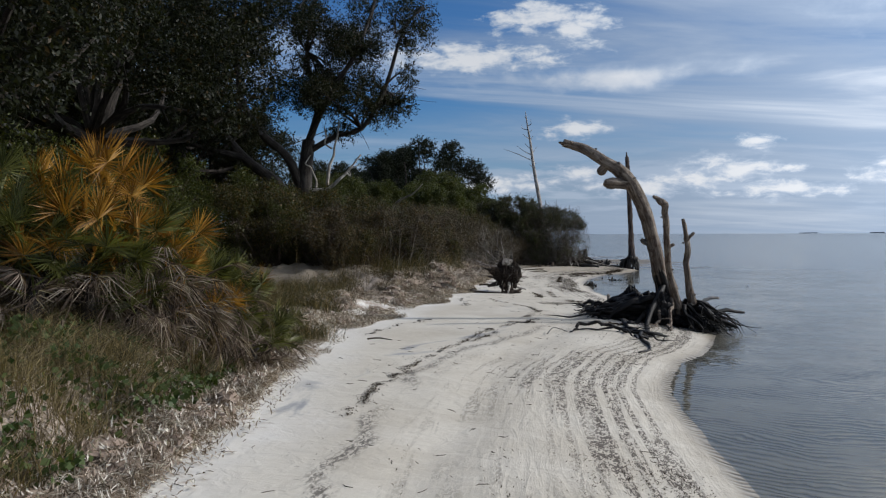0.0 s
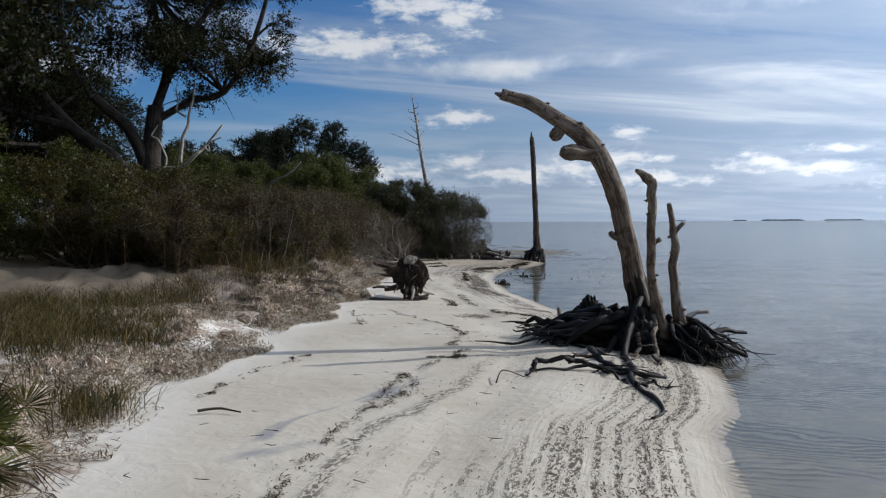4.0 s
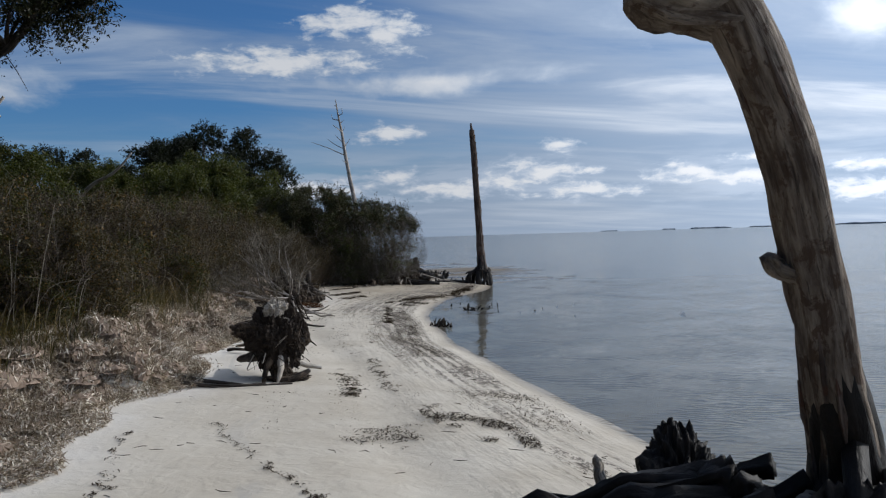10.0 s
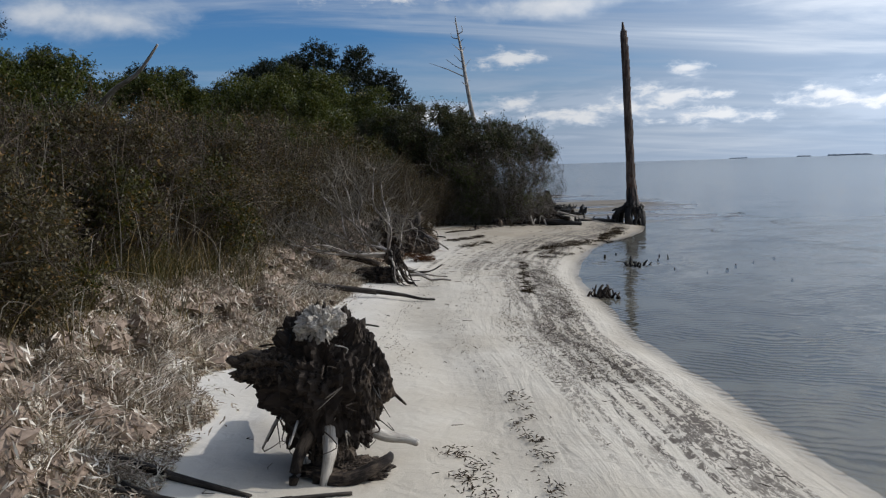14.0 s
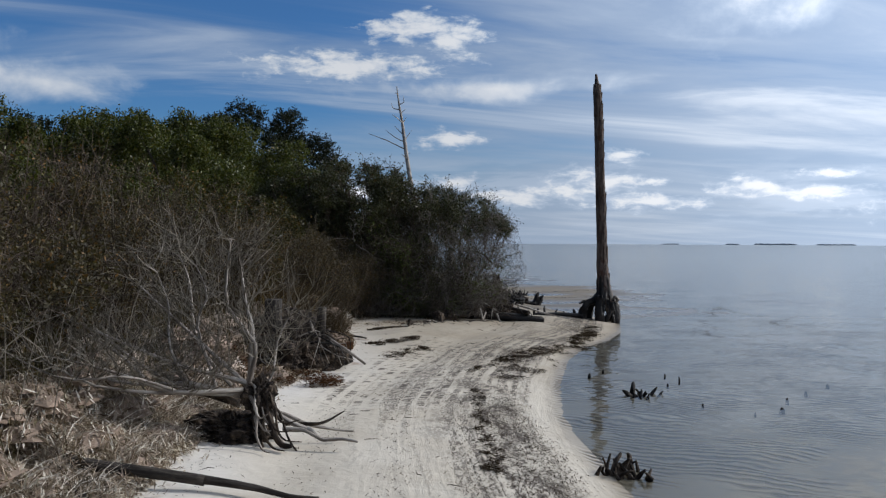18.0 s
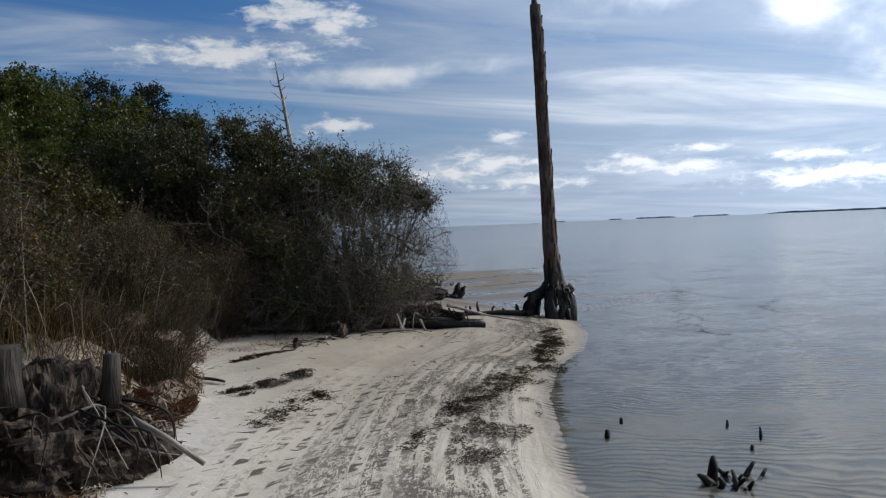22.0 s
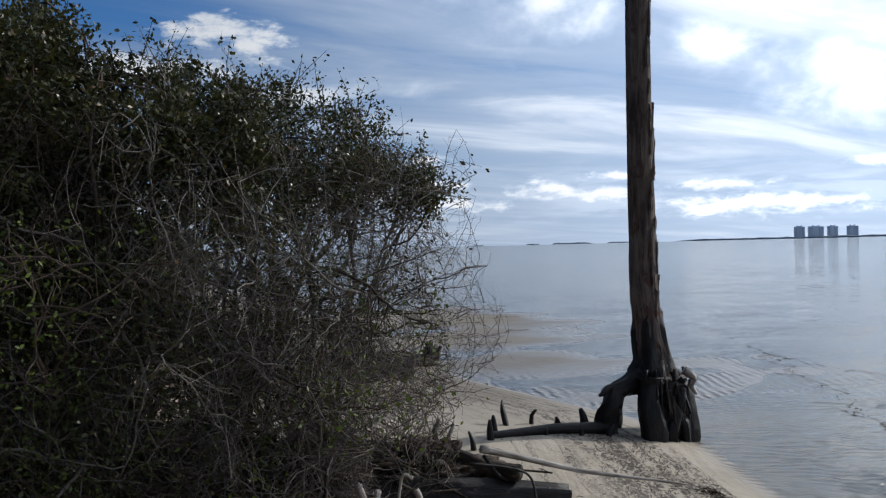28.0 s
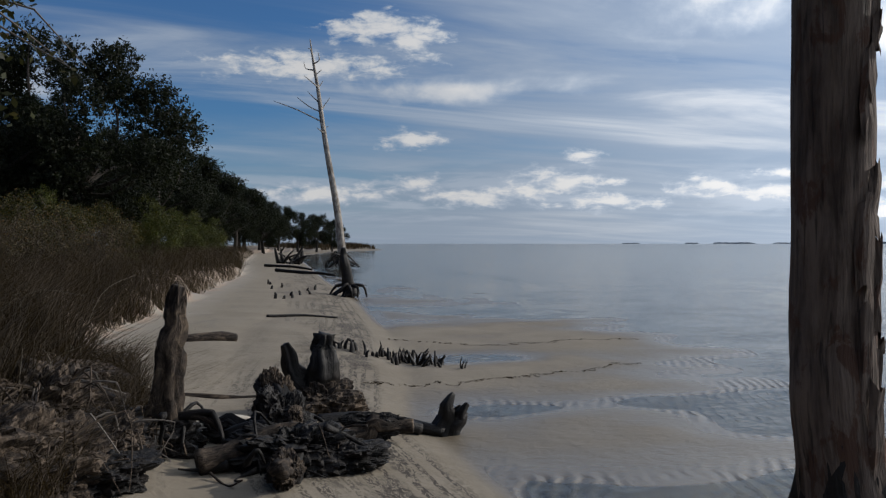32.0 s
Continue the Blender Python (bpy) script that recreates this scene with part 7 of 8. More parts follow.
bare_thicket(4.85, 39.75, 0.66, 46, "leafless grey shrub with a tangle of thorny twigs over the sand", 0, -0.40, 0.0075)
bare_thicket(4.25, 39.45, 0.75, 40, "half-bare grey shrub of thorny twigs with a few leaves", 1, -1.0, 0.012)
bare_thicket(3.6, 39.55, 0.7, 42, "half-bare dark shrub of thorny twigs with small leaves", 4, -1.5)
bare_thicket(2.9, 39.75, 0.8, 34, "half-bare dark shrub of thorny twigs with small leaves", 4, -1.5)
for i, (x, y, sx, sy, sz) in enumerate(((4.4, 39.75, 0.6, 0.35, 0.26), (5.05, 39.65, 0.45, 0.3, 0.24), (3.9, 39.9, 0.35, 0.3, 0.3), (3.95, 39.15, 0.16, 0.14, 0.15))):
    m = thing("peat_clump", lump((sx, sy, sz), 70 + i, 0.4, 0.3, 80, 110), "root_brown", "dark clump of roots and earth under the shrub", "bank clump", "peat clumps at the bank edge")
    m.matrix_basis = pose(*at(x, y, 0.05))
for i, (x, y, sx, sy, sz) in enumerate(((4.45, 44.3, 0.42, 0.55, 0.30), (4.25, 45.1, 0.40, 0.6, 0.30), (4.72, 44.75, 0.30, 0.45, 0.22))):
    m = thing("peat_clump", lump((sx, sy, sz), 80 + i, 0.45, 0.3, 80, 110), "root_brown", "dark clump of peat with fine roots hanging over the sand", "bank clump", "peat clumps at the bank edge")
    m.matrix_basis = pose(*at(x, y, 0.06))
    for k in range(26):
        a = rng.uniform(-2.6, 1.2)
        c, d = np.array([math.cos(a) * sx, math.sin(a) * sy, 0]), rng.uniform(1.05, 1.6)
        b = Build().tube(curve([c * 0.5 + (0, 0, sz * 0.75), c * 0.95 + (0, 0, sz * rng.uniform(0.3, 0.7)), c * d + (0, 0, -0.04)], 12, 0.05), [rng.uniform(0.006, 0.016), 0.006, 0.002], 5)
        part("root", b, "twig" if k % 4 else "grey_twig", m)

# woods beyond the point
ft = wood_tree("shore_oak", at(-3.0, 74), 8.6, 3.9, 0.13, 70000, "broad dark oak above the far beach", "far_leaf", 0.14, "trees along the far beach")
for x, y, s, r in ((-9, 68, 0.62, 50), (-6.2, 72, 0.85, 75), (-7, 84, 0.9, 90), (-4.5, 98, 0.9, 120), (-5.5, 112, 0.95, 200), (-4, 126, 0.9, 260), (-6, 140, 0.95, 310), (-3, 152, 0.9, 20), (-2, 165, 0.85, 70), (-13, 100, 0.95, 10), (-14, 130, 1.2, 40), (0, 178, 0.8, 150), (3, 184, 0.75, 30), (6, 193, 0.75, 110), (9, 206, 0.7, 290), (-10, 170, 1.1, 250), (-9, 56, 0.6, 0), (-6.5, 90, 0.85, 20), (-3.5, 105, 0.75, 80), (-3.0, 118, 0.8, 140), (-2.5, 133, 0.8, 200), (-3.0, 145, 0.85, 300), (-1.0, 158, 0.8, 330), (-10, 78, 0.65, 15)):
    c = copy_thing(ft, pose(*at(x, y), 0, 0, r))
    c.scale = (s, s, s)
for x, y, s, r in ((-1.5, 62, 0.9, 0), (-3, 70, 1.0, 90), (-2.5, 82, 1.1, 30), (-3.5, 92, 1.1, 60), (-1.0, 54, 0.8, 120), (0.6, 47.5, 0.75, 200), (-2, 49, 1.0, 80), (0.0, 58, 0.9, 20), (-0.5, 66, 0.95, 60), (-0.6, 75, 1.0, 100), (-1.0, 84, 1.0, 140), (-1.5, 95, 1.1, 180), (-2.0, 106, 1.1, 220), (0.8, 52, 0.7, 260)):
    c = copy_thing(s1 if s < 1 else s2, pose(*at(x, y), 0, 0, r))
    c.scale = (s, s, s)


for x, y, s, r in ((2.6, 44.6, 0.8, 10), (2.2, 46.2, 0.9, 70), (1.6, 48.0, 0.9, 130), (1.2, 50.5, 0.9, 190), (1.0, 53.0, 0.9, 250), (0.8, 56.5, 0.95, 310), (0.8, 61.0, 1.0, 40), (3.0, 43.4, 0.75, 100)):
    c = copy_thing(w1, pose(*at(x, y), 0, 0, r))
    c.scale = (s, s, s)

# ---- palmettos ----
def fan(size, leaflets, mat, parent, at_m, dead=False):
    """One stiff fan leaf on its stalk, pointing along +y before it is turned."""
    b = Build()
    b.tube(curve([(0, 0, 0), (0, size * 0.5, size * 0.08), (0, size * 0.95, size * 0.05)], 5), [0.010, 0.007, 0.006], 4)
    hub = np.array([0, size * 0.95, size * 0.05])
    v, f = [], []
    for k in range(leaflets):
        a = (k / (leaflets - 1) - 0.5) * (2.4 if dead else 3.6) + rng.normal(0, 0.03)
        d = np.array([math.sin(a), math.cos(a), rng.normal(0.10, 0.08) - (0.35 if dead else 0.0)])
        s = np.array([math.cos(a), -math.sin(a), 0])
        ln = size * (0.98 - 0.12 * abs(a)) * rng.uniform(0.85, 1.08)
        w = size * (0.016 if dead else 0.021)
        droop = np.array([0, 0, -ln * (rng.uniform(0.3, 0.6) if dead else max(0.0, rng.normal(0.06, 0.08)))])
        n = len(v)
        q = hub + d * ln * 0.42
        v += [hub, q + s * w, q - s * w, q + (0, 0, -w * 1.1), hub + d * ln + droop]
        f += [(n, n + 1, n + 3), (n, n + 3, n + 2), (n + 1, n + 4, n + 3), (n + 3, n + 4, n + 2)]
    b.put(v, f)
    ob = part("frond", b, mat, parent)
    ob.matrix_basis = at_m
    return ob


def palmetto(x, y, size, k, orange, label):
    t = base_of("saw_palmetto", at(x, y), label, "palmetto", "palmettos on the bank")
    part("stem", Build().tube(curve([(0, 0, -0.05), (0.05, 0, size * 0.25), (0.08, 0.05, size * 0.5)], 6, 0.01), [0.09, 0.08, 0.06], 8, 0.15), "bark", t, "", True)
    k = int(k * 1.15)
    f = 0.21 + 0.095 * size
    for i in range(k):
        a, tilt = i * 137.5 + rng.uniform(-20, 20), 86 - 84 * (i / k) + rng.uniform(-10, 10)
        mat = "palm_orange" if rng.uniform() < orange * (1.3 if i < k / 2 else 0.25) else "palm_green"
        fan(f * rng.uniform(0.8, 1.15), 26, mat, t, pose(rng.normal(0.06, 0.10), rng.normal(0.03, 0.10), size * rng.uniform(0.30, 0.78), tilt, rng.uniform(-45, 45), a))
    for i in range(k + 4):
        fan(f * rng.uniform(0.8, 1.2), 16, "palm_dead", t, pose(rng.normal(0.05, 0.14), rng.normal(0, 0.14), size * rng.uniform(0.10, 0.60), rng.uniform(-75, 30), rng.uniform(-50, 50), rng.uniform(0, 360)), True)


PALMS = ((-2.75, 8.2, 1.70, 22, 0.65), (-3.2, 8.5, 1.60, 22, 0.45), (-3.35, 7.8, 1.40, 20, 0.15), (-2.45, 8.3, 1.40, 22, 0.60), (-2.2, 8.6, 1.05, 22, 0.50), (-3.7, 8.9, 1.55, 18, 0.30), (-4.1, 9.6, 1.55, 16, 0.20), (-3.0, 9.2, 1.50, 20, 0.55), (-2.9, 7.6, 0.95, 20, 0.15), (-2.6, 7.9, 1.10, 20, 0.30), (-3.0, 8.0, 1.25, 20, 0.45),
         (-2.4, 9.3, 0.95, 20, 0.35), (-2.15, 9.0, 0.75, 20, 0.20), (-1.95, 9.35, 0.60, 20, 0.30), (-2.3, 9.9, 0.65, 18, 0.15), (-1.75, 9.75, 0.42, 20, 0.0), (-1.68, 10.3, 0.40, 20, 0.0), (-2.0, 10.2, 0.55, 20, 0.20), (-2.5, 10.4, 0.60, 18, 0.05), (-2.3, 8.1, 0.75, 18, 0.20), (-2.05, 9.7, 0.55, 18, 0.10))
for x, y, s, k, o in PALMS:
    palmetto(x, y, s, k, o, "saw palmetto with orange and green fan leaves" if o > 0.18 else "green saw palmetto with dead grey skirts")


# ---- grasses, litter, weed ----
def scatter(n, y0, y1, b0, b1, ref=foot_x):
    y = rng.uniform(y0, y1, n)
    return np.column_stack([ref(y) - rng.uniform(b0, b1, n), y])


def stuff(name, b, mat, label, category):
    return thing(name, b, mat, label, category, kind="stuff")


TUFTS = ((-3.6, 17.2, 0.5, 1200), (-4.3, 18.2, 0.5, 1200), (-3.1, 18.6, 0.5, 1100), (-4.6, 16.6, 0.5, 1100), (-2.4, 19.6, 0.5, 900), (-1.9, 14.9, 0.25, 350), (-2.3, 15.6, 0.4, 700), (-2.7, 14.6, 0.4, 800), (-2.2, 16.4, 0.35, 400), (-2.9, 16.2, 0.45, 800), (-3.3, 15.2, 0.5, 1200), (-1.6, 12.2, 0.25, 500), (1.5, 38.6, 0.3, 900), (1.5, 39.2, 0.35, 900), (1.45, 37.6, 0.3, 800), (1.5, 36.8, 0.3, 700))


def clumped(p, size, seed, keep=0.0):
    """Those of the places where a noise is over keep, so that they stand in tufts."""
    return p[vnoise(p[:, 0], p[:, 1], size, seed) + rng.normal(0, 0.25, len(p)) > keep]


p = np.concatenate([clumped(scatter(2600, 20.5, 27, 0.6, 3.0), 0.8, 41, 0.2), clumped(scatter(5500, 27, 40, 0.6, 3.0), 0.8, 41, 0.15)])
h = rng.uniform(0.5, 1.0, len(p)) * np.interp(foot_x(p[:, 1]) - p[:, 0], (0.5, 1.6, 3.0), (0.7, 1.2, 1.6))
stuff("dry_reeds", Build().blades(on(p), h, 0.005, 0.38, 0.3), "reed", "tall dry brown stems in tufts along the bank", "reeds")
p = clumped(scatter(11000, 20.5, 33, 0.35, 1.5), 0.6, 42, 0.1)
stuff("bank_grass", Build().blades(on(p), rng.uniform(0.14, 0.5, len(p)), 0.006, 0.6, 0.6), "green_grass", "olive and brown grass along the foot of the thicket", "grass")
b = Build()
for x, y in np.concatenate([scatter(170, 20.5, 36, 0.3, 1.6), scatter(60, 36, 40, 0.1, 1.2), scatter(40, 44, 50, -0.2, 0.8)]):
    s, a, ln = np.array(at(x, y, 0.0)), rng.uniform(0, 6.28), rng.uniform(0.4, 1.1)
    d = np.array([math.cos(a), math.sin(a), 0]) * ln * rng.uniform(0.2, 0.8)
    b.tube(curve([s, s + d * 0.3 + (0, 0, ln * 0.6), s + d + (0, 0, ln * rng.uniform(0.5, 0.95))], 9, 0.02), [0.0035, 0.0028, 0.0012], 4)
for x, y in scatter(190, 22, 35, 0.9, 2.4):
    s, ln = np.array(at(x, y, 0.0)), rng.uniform(0.8, 1.6)
    d = np.array([rng.normal(0, 0.12), rng.normal(0, 0.12), 1.0]) * ln
    q = curve([s, s + d * 0.5 + rng.normal(0, 0.03, 3), s + d], 9, 0.015)
    b.tube(q, [0.005, 0.004, 0.0015], 4)
    for k in rng.integers(3, 8, 4):
        b.tube([q[k], q[k] + d * 0.08 + rng.normal(0, 0.06, 3), q[k] + d * 0.16 + rng.normal(0, 0.08, 3)], [0.003, 0.002, 0.001], 3)
stuff("dry_stalks", b, "pale_twig", "bent pale dead stalks rising out of the grass", "stalks")
p = clumped(np.concatenate([scatter(34000, 2.0, 8.0, 0.25, 2.8), scatter(6000, 8.0, 10.2, 0.2, 0.9), scatter(1200, 11.5, 14, 2.4, 4.2)]), 0.5, 43, -0.1)
stuff("dune_grass", Build().blades(on(p), rng.uniform(0.1, 0.36, len(p)), 0.005, 0.7, 0.8), "dry_grass", "fine pale dry grass in tufts on the bank", "grass")
p = clumped(np.concatenate([scatter(12000, 2.0, 8.4, 0.2, 2.4), scatter(2500, 8, 11, 0.2, 0.8), scatter(900, 12, 14, 2.2, 4.0)]), 0.5, 44, 0.1)
stuff("green_grass", Build().blades(on(p), 0.28, 0.007, 0.45, 0.5), "green_grass", "green grass among the dry on the bank", "grass")
p = clumped(np.concatenate([scatter(9000, 3.0, 9.8, 0.1, 1.3), scatter(4000, 3.0, 9.0, 0.8, 2.4)]), 0.4, 52, 0.0)
stuff("ground_cover", Build().leaves(on(p, 0.06) + rng.uniform(0, 0.14, (len(p), 1)) * (0, 0, 1), 0.05, 0.045), "ground_leaf", "small round-leaved green creeper on the bank", "ground cover")
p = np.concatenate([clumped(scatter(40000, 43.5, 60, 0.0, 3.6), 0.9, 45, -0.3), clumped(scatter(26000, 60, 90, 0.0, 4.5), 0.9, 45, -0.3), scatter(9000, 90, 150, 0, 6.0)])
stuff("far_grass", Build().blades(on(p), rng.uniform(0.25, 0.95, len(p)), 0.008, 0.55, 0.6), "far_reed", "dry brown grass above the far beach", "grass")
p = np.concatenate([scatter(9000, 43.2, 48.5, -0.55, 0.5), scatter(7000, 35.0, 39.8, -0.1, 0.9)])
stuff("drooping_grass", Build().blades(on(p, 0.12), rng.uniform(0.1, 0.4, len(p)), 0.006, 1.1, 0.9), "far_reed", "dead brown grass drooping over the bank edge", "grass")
p = np.concatenate([rng.normal((x, y), (r * 0.6, r), (k, 2)) for x, y, r, k in TUFTS])
stuff("tussock_grass", Build().blades(on(p), rng.uniform(0.1, 0.36, len(p)), 0.006, 0.6, 0.7), "green_grass", "olive-brown tussocks on the littered sand", "grass")
p = scatter(2500, 205, 262, -1.0, 9.0)
stuff("marsh_grass", Build().blades(on(p), 1.1, 0.15, 0.2, 0.2), "far_reed", "dry marsh grass on the far spit", "grass")


def flecks(xy, length, width, lift=0.012, steep=0.25):
    """Short straws lying at all angles."""
    k = len(xy)
    c = on(xy) + np.column_stack([np.zeros((k, 2)), rng.uniform(0.002, lift, k)])
    a = rng.uniform(0, 6.28, k)
    tilt = rng.normal(0, steep, k)
    s = rng.uniform(0.5, 1.4, k) * length / 2
    d = np.stack([np.cos(a) * np.cos(tilt) * s, np.sin(a) * np.cos(tilt) * s, np.sin(tilt) * s], 1)
    w = np.stack([-np.sin(a), np.cos(a), 0 * a], 1) * width / 2
    v = np.stack([c - d - w * 0.6, c - w + (0, 0, 0.004), c + d, c + w + (0, 0, 0.004)], 1)
    return Build().put(v.reshape(-1, 3), np.arange(4 * k).reshape(-1, 4))


p = np.concatenate([clumped(scatter(42000, 3, 31, -0.35, 1.1), 0.5, 62, -0.25), clumped(scatter(40000, 20, 33, -0.35, 0.9), 0.35, 49, 0.0),  clumped(scatter(110000, 11, 22.5, -0.5, 2.6), 0.6, 46, 0.05), scatter(4000, 4, 31, -0.5, 0.1)])
stuff("leaf_litter", flecks(p, 0.06, 0.013, 0.05, 0.5), "litter", "pale and brown dead leaf litter heaped along the bank", "litter")
p = np.concatenate([clumped(scatter(60000, 19.5, 30.5, -0.3, 1.1), 0.3, 51, -0.3), clumped(scatter(30000, 3.0, 10.5, -0.25, 0.45), 0.3, 51, -0.2)])
fringe = clumped(scatter(8000, 20.5, 30.5, -0.12, 0.22), 0.35, 57, 0.1)
stuff("straw_fringe", Build().blades(on(fringe, 0.05), rng.uniform(0.06, 0.17, len(fringe)), 0.009, 1.6, 1.0), "litter", "dead straw hanging over the eroded lip of the bank", "litter")


def straw_heaps(spots):
    """Matted clods: a dark core of earth under a coat of straws, as two meshes."""
    core, coat = Build(), []
    for x, y, r, h in spots:
        c = np.array(at(x, y, 0.0))
        rings = []
        for q in np.linspace(0.05, 1.75, 7):
            a = np.linspace(0, 6.283, 12, endpoint=False)
            k = 1 + rng.normal(0, 0.16, 12)
            rings.append(c + np.stack([r * math.sin(q) * np.cos(a) * k, r * 1.2 * math.sin(q) * np.sin(a) * k, h * math.cos(q) + rng.normal(0, 0.012, 12)], 1))
        core.grid(rings[::-1])
        m = int(5200 * r * (r + h))
        a, q = rng.uniform(0, 6.283, m), np.arccos(rng.uniform(-0.1, 1, m))
        p = c + np.stack([r * np.sin(q) * np.cos(a), r * 1.2 * np.sin(q) * np.sin(a), h * np.cos(q)], 1) * rng.uniform(0.95, 1.18, (m, 1))
        way = np.stack([np.cos(a), np.sin(a), -0.5 - np.sin(q)], 1) * 0.6 + rng.normal(0, 0.6, (m, 3))
        coat.append((p, way))
    p, way = np.concatenate([c[0] for c in coat]), np.concatenate([c[1] for c in coat])
    way /= np.linalg.norm(way, axis=1)[:, None]
    side = np.cross(way, rng.normal(0, 1, way.shape))
    side /= np.linalg.norm(side, axis=1)[:, None]
    ln = rng.uniform(0.02, 0.06, (len(p), 1))
    v = np.stack([p - way * ln, p - side * 0.007, p + way * ln, p + side * 0.007], 1)
    return core, Build().put(v.reshape(-1, 3), np.arange(4 * len(p)).reshape(-1, 4))


spots = [(x, y, rng.uniform(0.07, 0.20), rng.uniform(0.05, 0.15)) for x, y in np.concatenate([scatter(230, 20.5, 33, -0.12, 0.75), scatter(60, 3.5, 10.2, -0.12, 0.4), scatter(60, 33, 39, -0.05, 0.5), scatter(46, 11.5, 20.5, -0.1, 1.4)])]
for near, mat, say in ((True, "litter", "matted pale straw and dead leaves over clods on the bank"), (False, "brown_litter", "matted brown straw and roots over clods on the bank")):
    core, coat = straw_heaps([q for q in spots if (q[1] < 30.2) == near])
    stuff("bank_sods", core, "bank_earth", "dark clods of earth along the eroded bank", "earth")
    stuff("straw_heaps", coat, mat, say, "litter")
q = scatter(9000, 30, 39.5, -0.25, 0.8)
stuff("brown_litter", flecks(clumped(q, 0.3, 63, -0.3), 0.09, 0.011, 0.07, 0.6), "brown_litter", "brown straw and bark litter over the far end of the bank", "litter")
q = np.column_stack([rng.uniform(1.9, 3.7, 5200), rng.uniform(37.7, 39.7, 5200)])
q = q[q[:, 1] > 37.4 + 0.75 * (q[:, 0] - 2.2)]
stuff("shade_litter", flecks(clumped(q, 0.25, 64, 0.0), 0.05, 0.008, 0.012), "brown_litter", "dark bits of bark and leaf on the sand under the shrubs", "litter")
stuff("straw_litter", flecks(p, 0.12, 0.011, 0.10, 0.6), "litter", "matted straw and dead leaves over the eroded bank", "litter")
p = clumped(scatter(3600, 34.5, 39.4, 0.35, 2.0), 0.5, 53, 0.0)
stuff("tan_grass", Build().blades(on(p), rng.uniform(0.2, 0.8, len(p)), 0.006, 0.6, 0.5), "reed", "tall tan dry grass behind the point", "grass")
y = np.concatenate([rng.uniform(4, 41, 20000), rng.uniform(21, 39, 16000)])
band = rng.choice([0.55, 0.8, 1.15, 1.7, 2.3, 2.9], len(y), p=[0.40, 0.34, 0.14, 0.05, 0.04, 0.03]) + rng.normal(0, 0.09, len(y)) + 0.12 * np.sin(y * 0.8)
p = np.column_stack([shore_x(y) - band, y])
p = p[(np.sin(y * 1.3) + np.sin(y * 0.47 + 1) > -0.5)]
stuff("weed_wrack", flecks(p, 0.036, 0.007, 0.012), "wrack", "dark flecks of dried weed in lines on the sand", "seaweed")


def weed_patch(x, y, rx, ry, k, turn=0.0):
    k = int(k * 4.5)
    a, r = rng.uniform(0, 6.28, k), np.sqrt(rng.uniform(0, 1, k))
    q = np.column_stack([rx * r * np.cos(a), ry * r * np.sin(a)])
    c, s = math.cos(turn), math.sin(turn)
    q = q @ np.array([[c, s], [-s, c]]) * 1.25 + (x, y)
    return q[vnoise(q[:, 0], q[:, 1], 0.16, 47) + 0.7 * vnoise(q[:, 0], q[:, 1], 0.45, 48) + rng.normal(0, 0.15, len(q)) > 0.05]


stuff("weed_heap", flecks(np.concatenate([weed_patch(1.8, 34.8, 0.28, 0.7, 5200), weed_patch(1.75, 34.6, 0.2, 0.5, 3200), weed_patch(1.9, 36.3, 0.12, 0.4, 500), weed_patch(1.45, 31.9, 0.5, 0.3, 900)]), 0.06, 0.012, 0.08), "brown_weed", "red-brown heaps of dried weed by the bank", "seaweed")
stuff("weed_heap", flecks(np.concatenate([weed_patch(2.9, 19.6, 0.22, 0.7, 900, 0.3), weed_patch(2.3, 19.3, 0.4, 0.3, 300), weed_patch(2.75, 35.6, 0.5, 0.10, 400, 0.8), weed_patch(4.45, 33.9, 0.2, 1.0, 900, -0.5), weed_patch(5.35, 36.0, 0.2, 0.9, 700, -0.7), weed_patch(2.35, 35.2, 0.25, 0.1, 300, 0.4)]), 0.036, 0.008, 0.025), "wrack", "dark patches of matted weed on the sand", "seaweed")


# lines and streaks of weed on the sand: where they run, their spread, how many straws
STREAKS = ((((0.85, 19.93), (1.07, 19.20), (1.35, 18.51), (1.54, 17.89), (1.65, 17.52), (1.68, 17.16), (1.69, 16.69)), 0.03, 300), (((0.27, 19.67), (0.30, 18.80), (0.38, 18.27), (0.37, 17.85)), 0.02, 160),
           (((0.50, 12.45), (0.65, 12.76), (0.79, 13.16), (0.81, 13.57), (0.80, 13.94)), 0.05, 300), (((1.12, 14.97), (1.39, 14.94), (1.54, 15.04)), 0.03, 160), (((-0.93, 12.89), (-0.73, 13.60), (-0.36, 14.69), (-0.19, 15.10)), 0.025, 240),
           (((1.77, 17.02), (1.55, 16.21), (1.39, 15.80)), 0.04, 160), (((-0.40, 7.76), (-0.33, 8.74), (-0.19, 9.73), (0.12, 11.09), (0.72, 13.47), (1.61, 15.52)), 0.05, 1000))
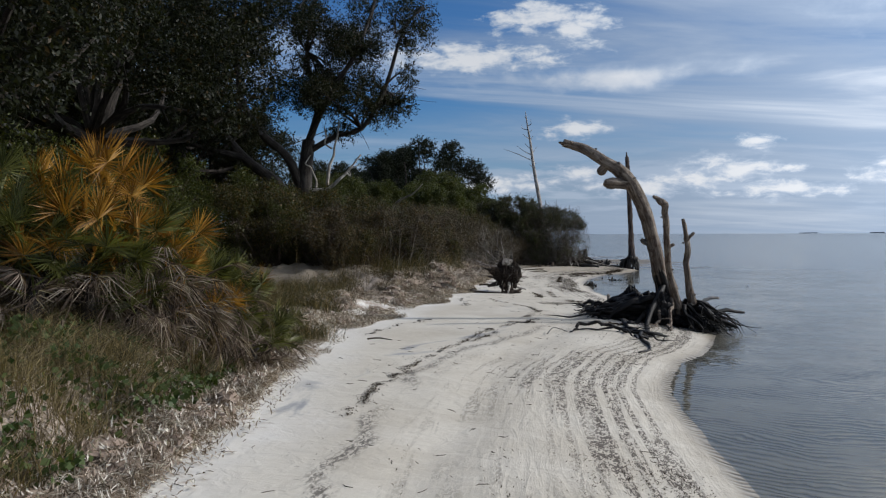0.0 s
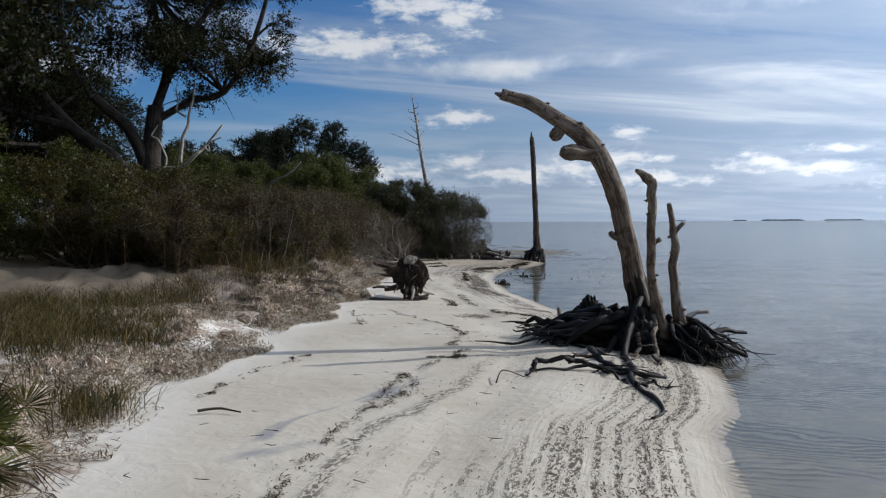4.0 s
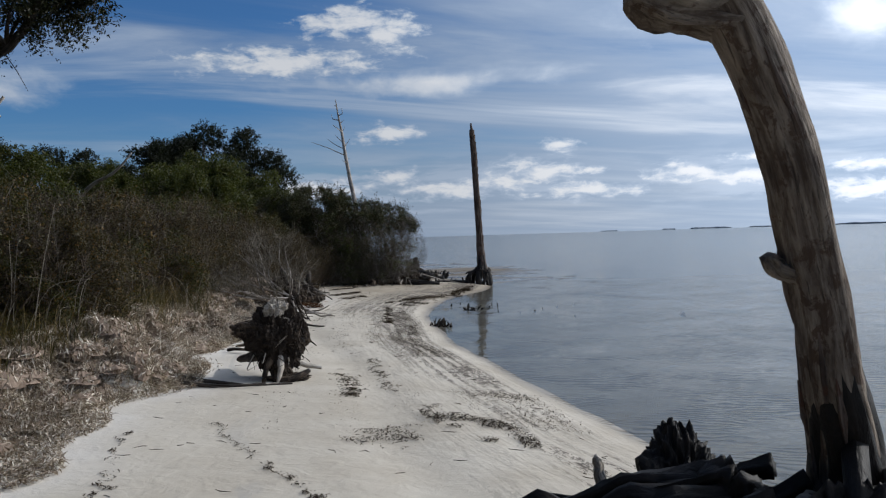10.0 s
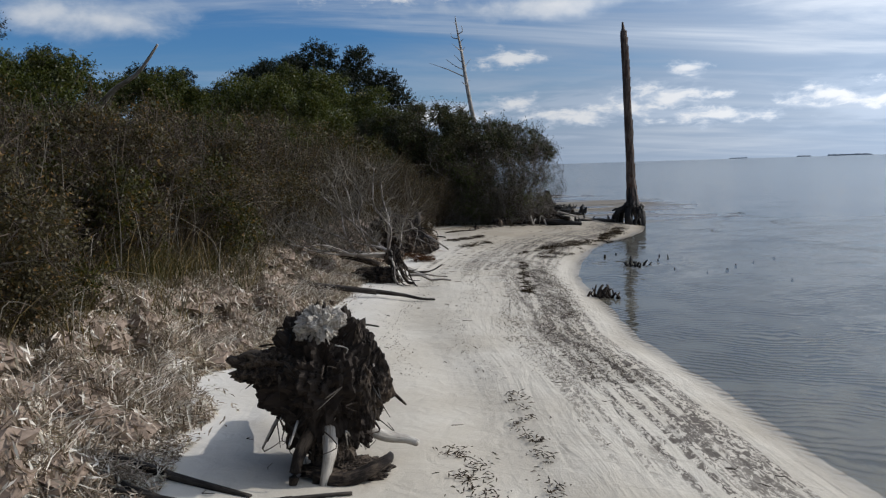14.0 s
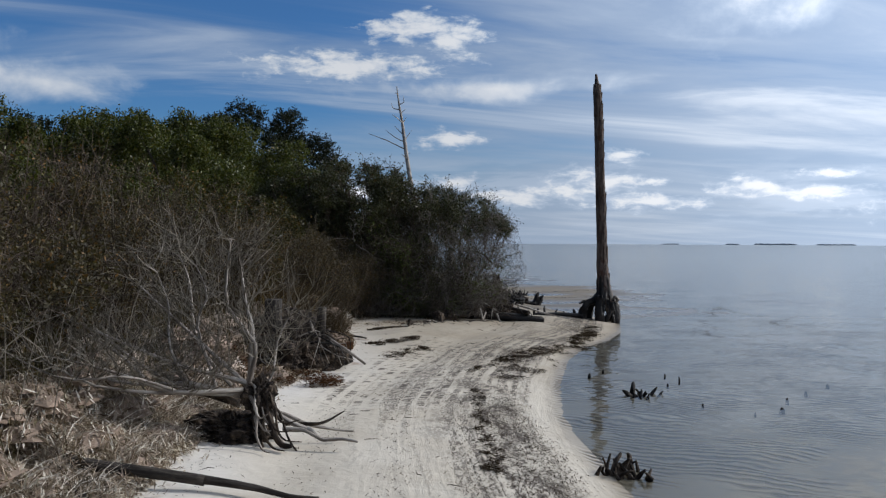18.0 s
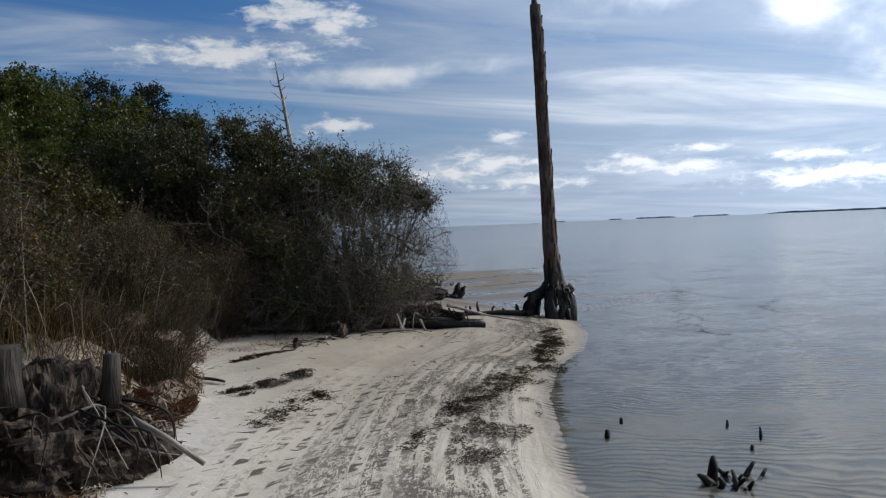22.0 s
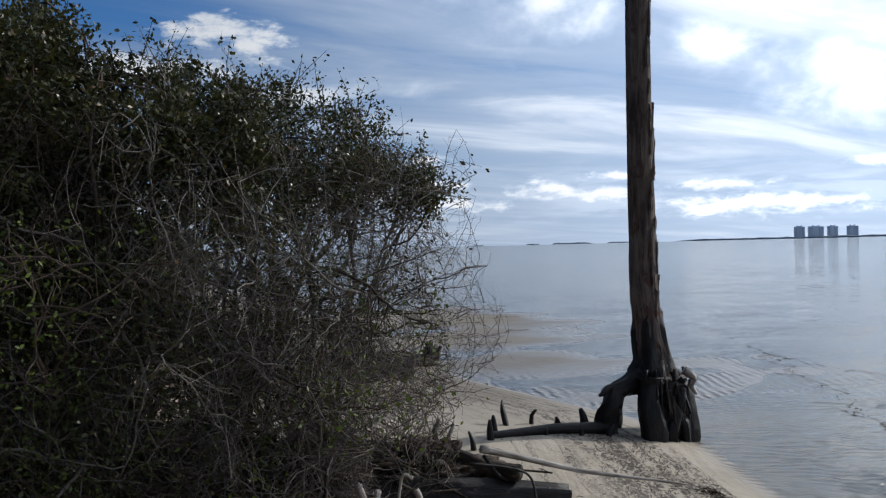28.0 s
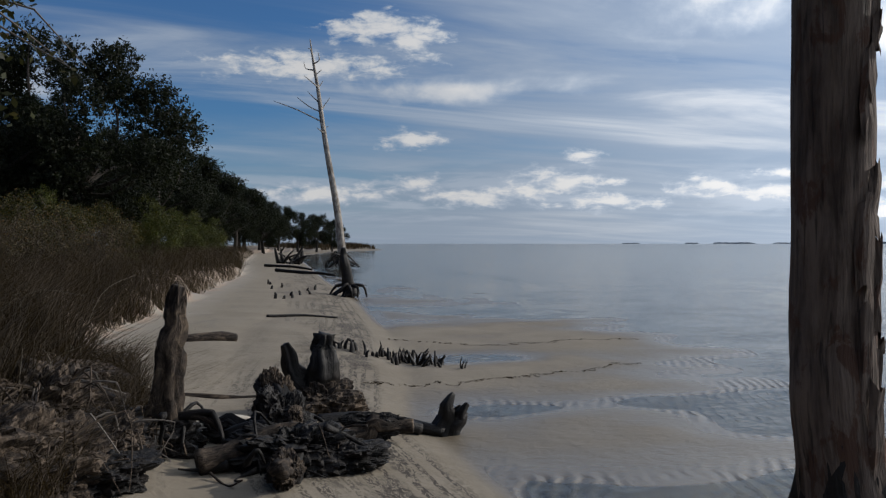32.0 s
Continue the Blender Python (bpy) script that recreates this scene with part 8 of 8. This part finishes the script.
MORE_STREAKS = ((((1.99, 22.39), (2.08, 21.63), (2.00, 21.07)), 0.09, 260), (((2.43, 23.66), (2.42, 22.44), (2.42, 21.33)), 0.05, 160), (((3.49, 31.95), (3.28, 29.94), (3.18, 28.53)), 0.05, 500), (((2.38, 35.35), (2.76, 35.70), (3.19, 36.21)), 0.06, 700),
                (((2.44, 36.99), (2.67, 37.32), (2.93, 37.55)), 0.04, 420), (((2.62, 33.97), (3.00, 34.78), (3.19, 35.18)), 0.10, 500), (((4.20, 34.33), (5.03, 35.51), (6.02, 37.22), (6.62, 38.53)), 0.10, 1400), (((3.60, 33.22), (4.28, 34.59), (5.13, 36.08)), 0.05, 400), (((6.90, 39.42), (6.47, 38.39), (6.04, 37.52), (5.84, 36.92)), 0.07, 900))


def streaks(lines):
    out = []
    for pts, wide, k in lines:
        q = curve([(x, y, 0) for x, y in pts], 120, 0.03)[:, :2]
        q = q[rng.integers(0, 120, k * 3)] + rng.normal(0, wide * 0.6, (k * 3, 2))
        out.append(q[vnoise(q[:, 0], q[:, 1], 0.09, 61) + rng.normal(0, 0.3, len(q)) > -0.2])
    return np.concatenate(out)


stuff("weed_streak", flecks(streaks(STREAKS), 0.034, 0.008, 0.014), "wrack", "thin dark streaks of weed and straw on the sand", "seaweed")
stuff("weed_streak", flecks(streaks(MORE_STREAKS), 0.038, 0.009, 0.020), "wrack", "dark streaks of matted weed on the sand", "seaweed")


# thin lines of debris left on the flats
for pts in (((13.9, 50.3), (13.5, 48.8), (12.8, 47.0), (12.2, 45.6), (11.9, 44.6), (11.85, 43.5), (11.9, 42.6)), ((12.1, 45.5), (11.2, 43.8), (10.3, 42.0), (9.33, 40.1), (8.75, 39.0)), ((12.9, 42.7), (12.0, 41.7), (11.35, 40.9), (11.2, 40.0)),
            ((8.9, 38.2), (9.0, 38.9), (9.6, 40.0), (9.9, 41.5)), ((7.3, 53.5), (8.6, 52.6), (10.0, 52.9), (11.4, 53.2)), ((6.6, 48.6), (7.6, 48.9), (8.8, 49.4), (10.5, 50.4))):
    q = curve([(x, y, 0) for x, y in pts], 200, 0.05)[:, :2]
    q = np.repeat(q, 4, 0) + rng.normal(0, 0.012, (len(q) * 4, 2))
    k = flecks(q[rng.uniform(0, 1, len(q)) < 0.5], 0.05, 0.010, 0.008)
    k.v = [np.column_stack([v[:, :2], np.maximum(v[:, 2], 0.004)]) for v in k.v]
    stuff("debris_line", k, "wrack", "thin dark line of weed left on the shallows", "seaweed")


# small twigs strewn over the dry sand
def twiglets(n, y0, y1, d0, d1):
    y = rng.uniform(y0, y1, n)
    p = np.column_stack([shore_x(y) - rng.uniform(d0, d1, n), y])
    b = Build()
    for x, yy in p[foot_x(p[:, 1]) - p[:, 0] < 0.4]:
        ln, a = rng.uniform(0.015, 0.06), rng.uniform(0, 6.28)
        q = np.array([(x - math.cos(a) * ln, yy - math.sin(a) * ln), (x + rng.normal(0, 0.02), yy + rng.normal(0, 0.02)), (x + math.cos(a) * ln, yy + math.sin(a) * ln)])
        b.tube(on(q, 0.002), [0.001, 0.0025, 0.001], 4)
    return b


stuff("twig_litter", twiglets(420, 3, 40, 0.3, 4.2), "wrack", "small dark twigs strewn over the sand", "twigs")
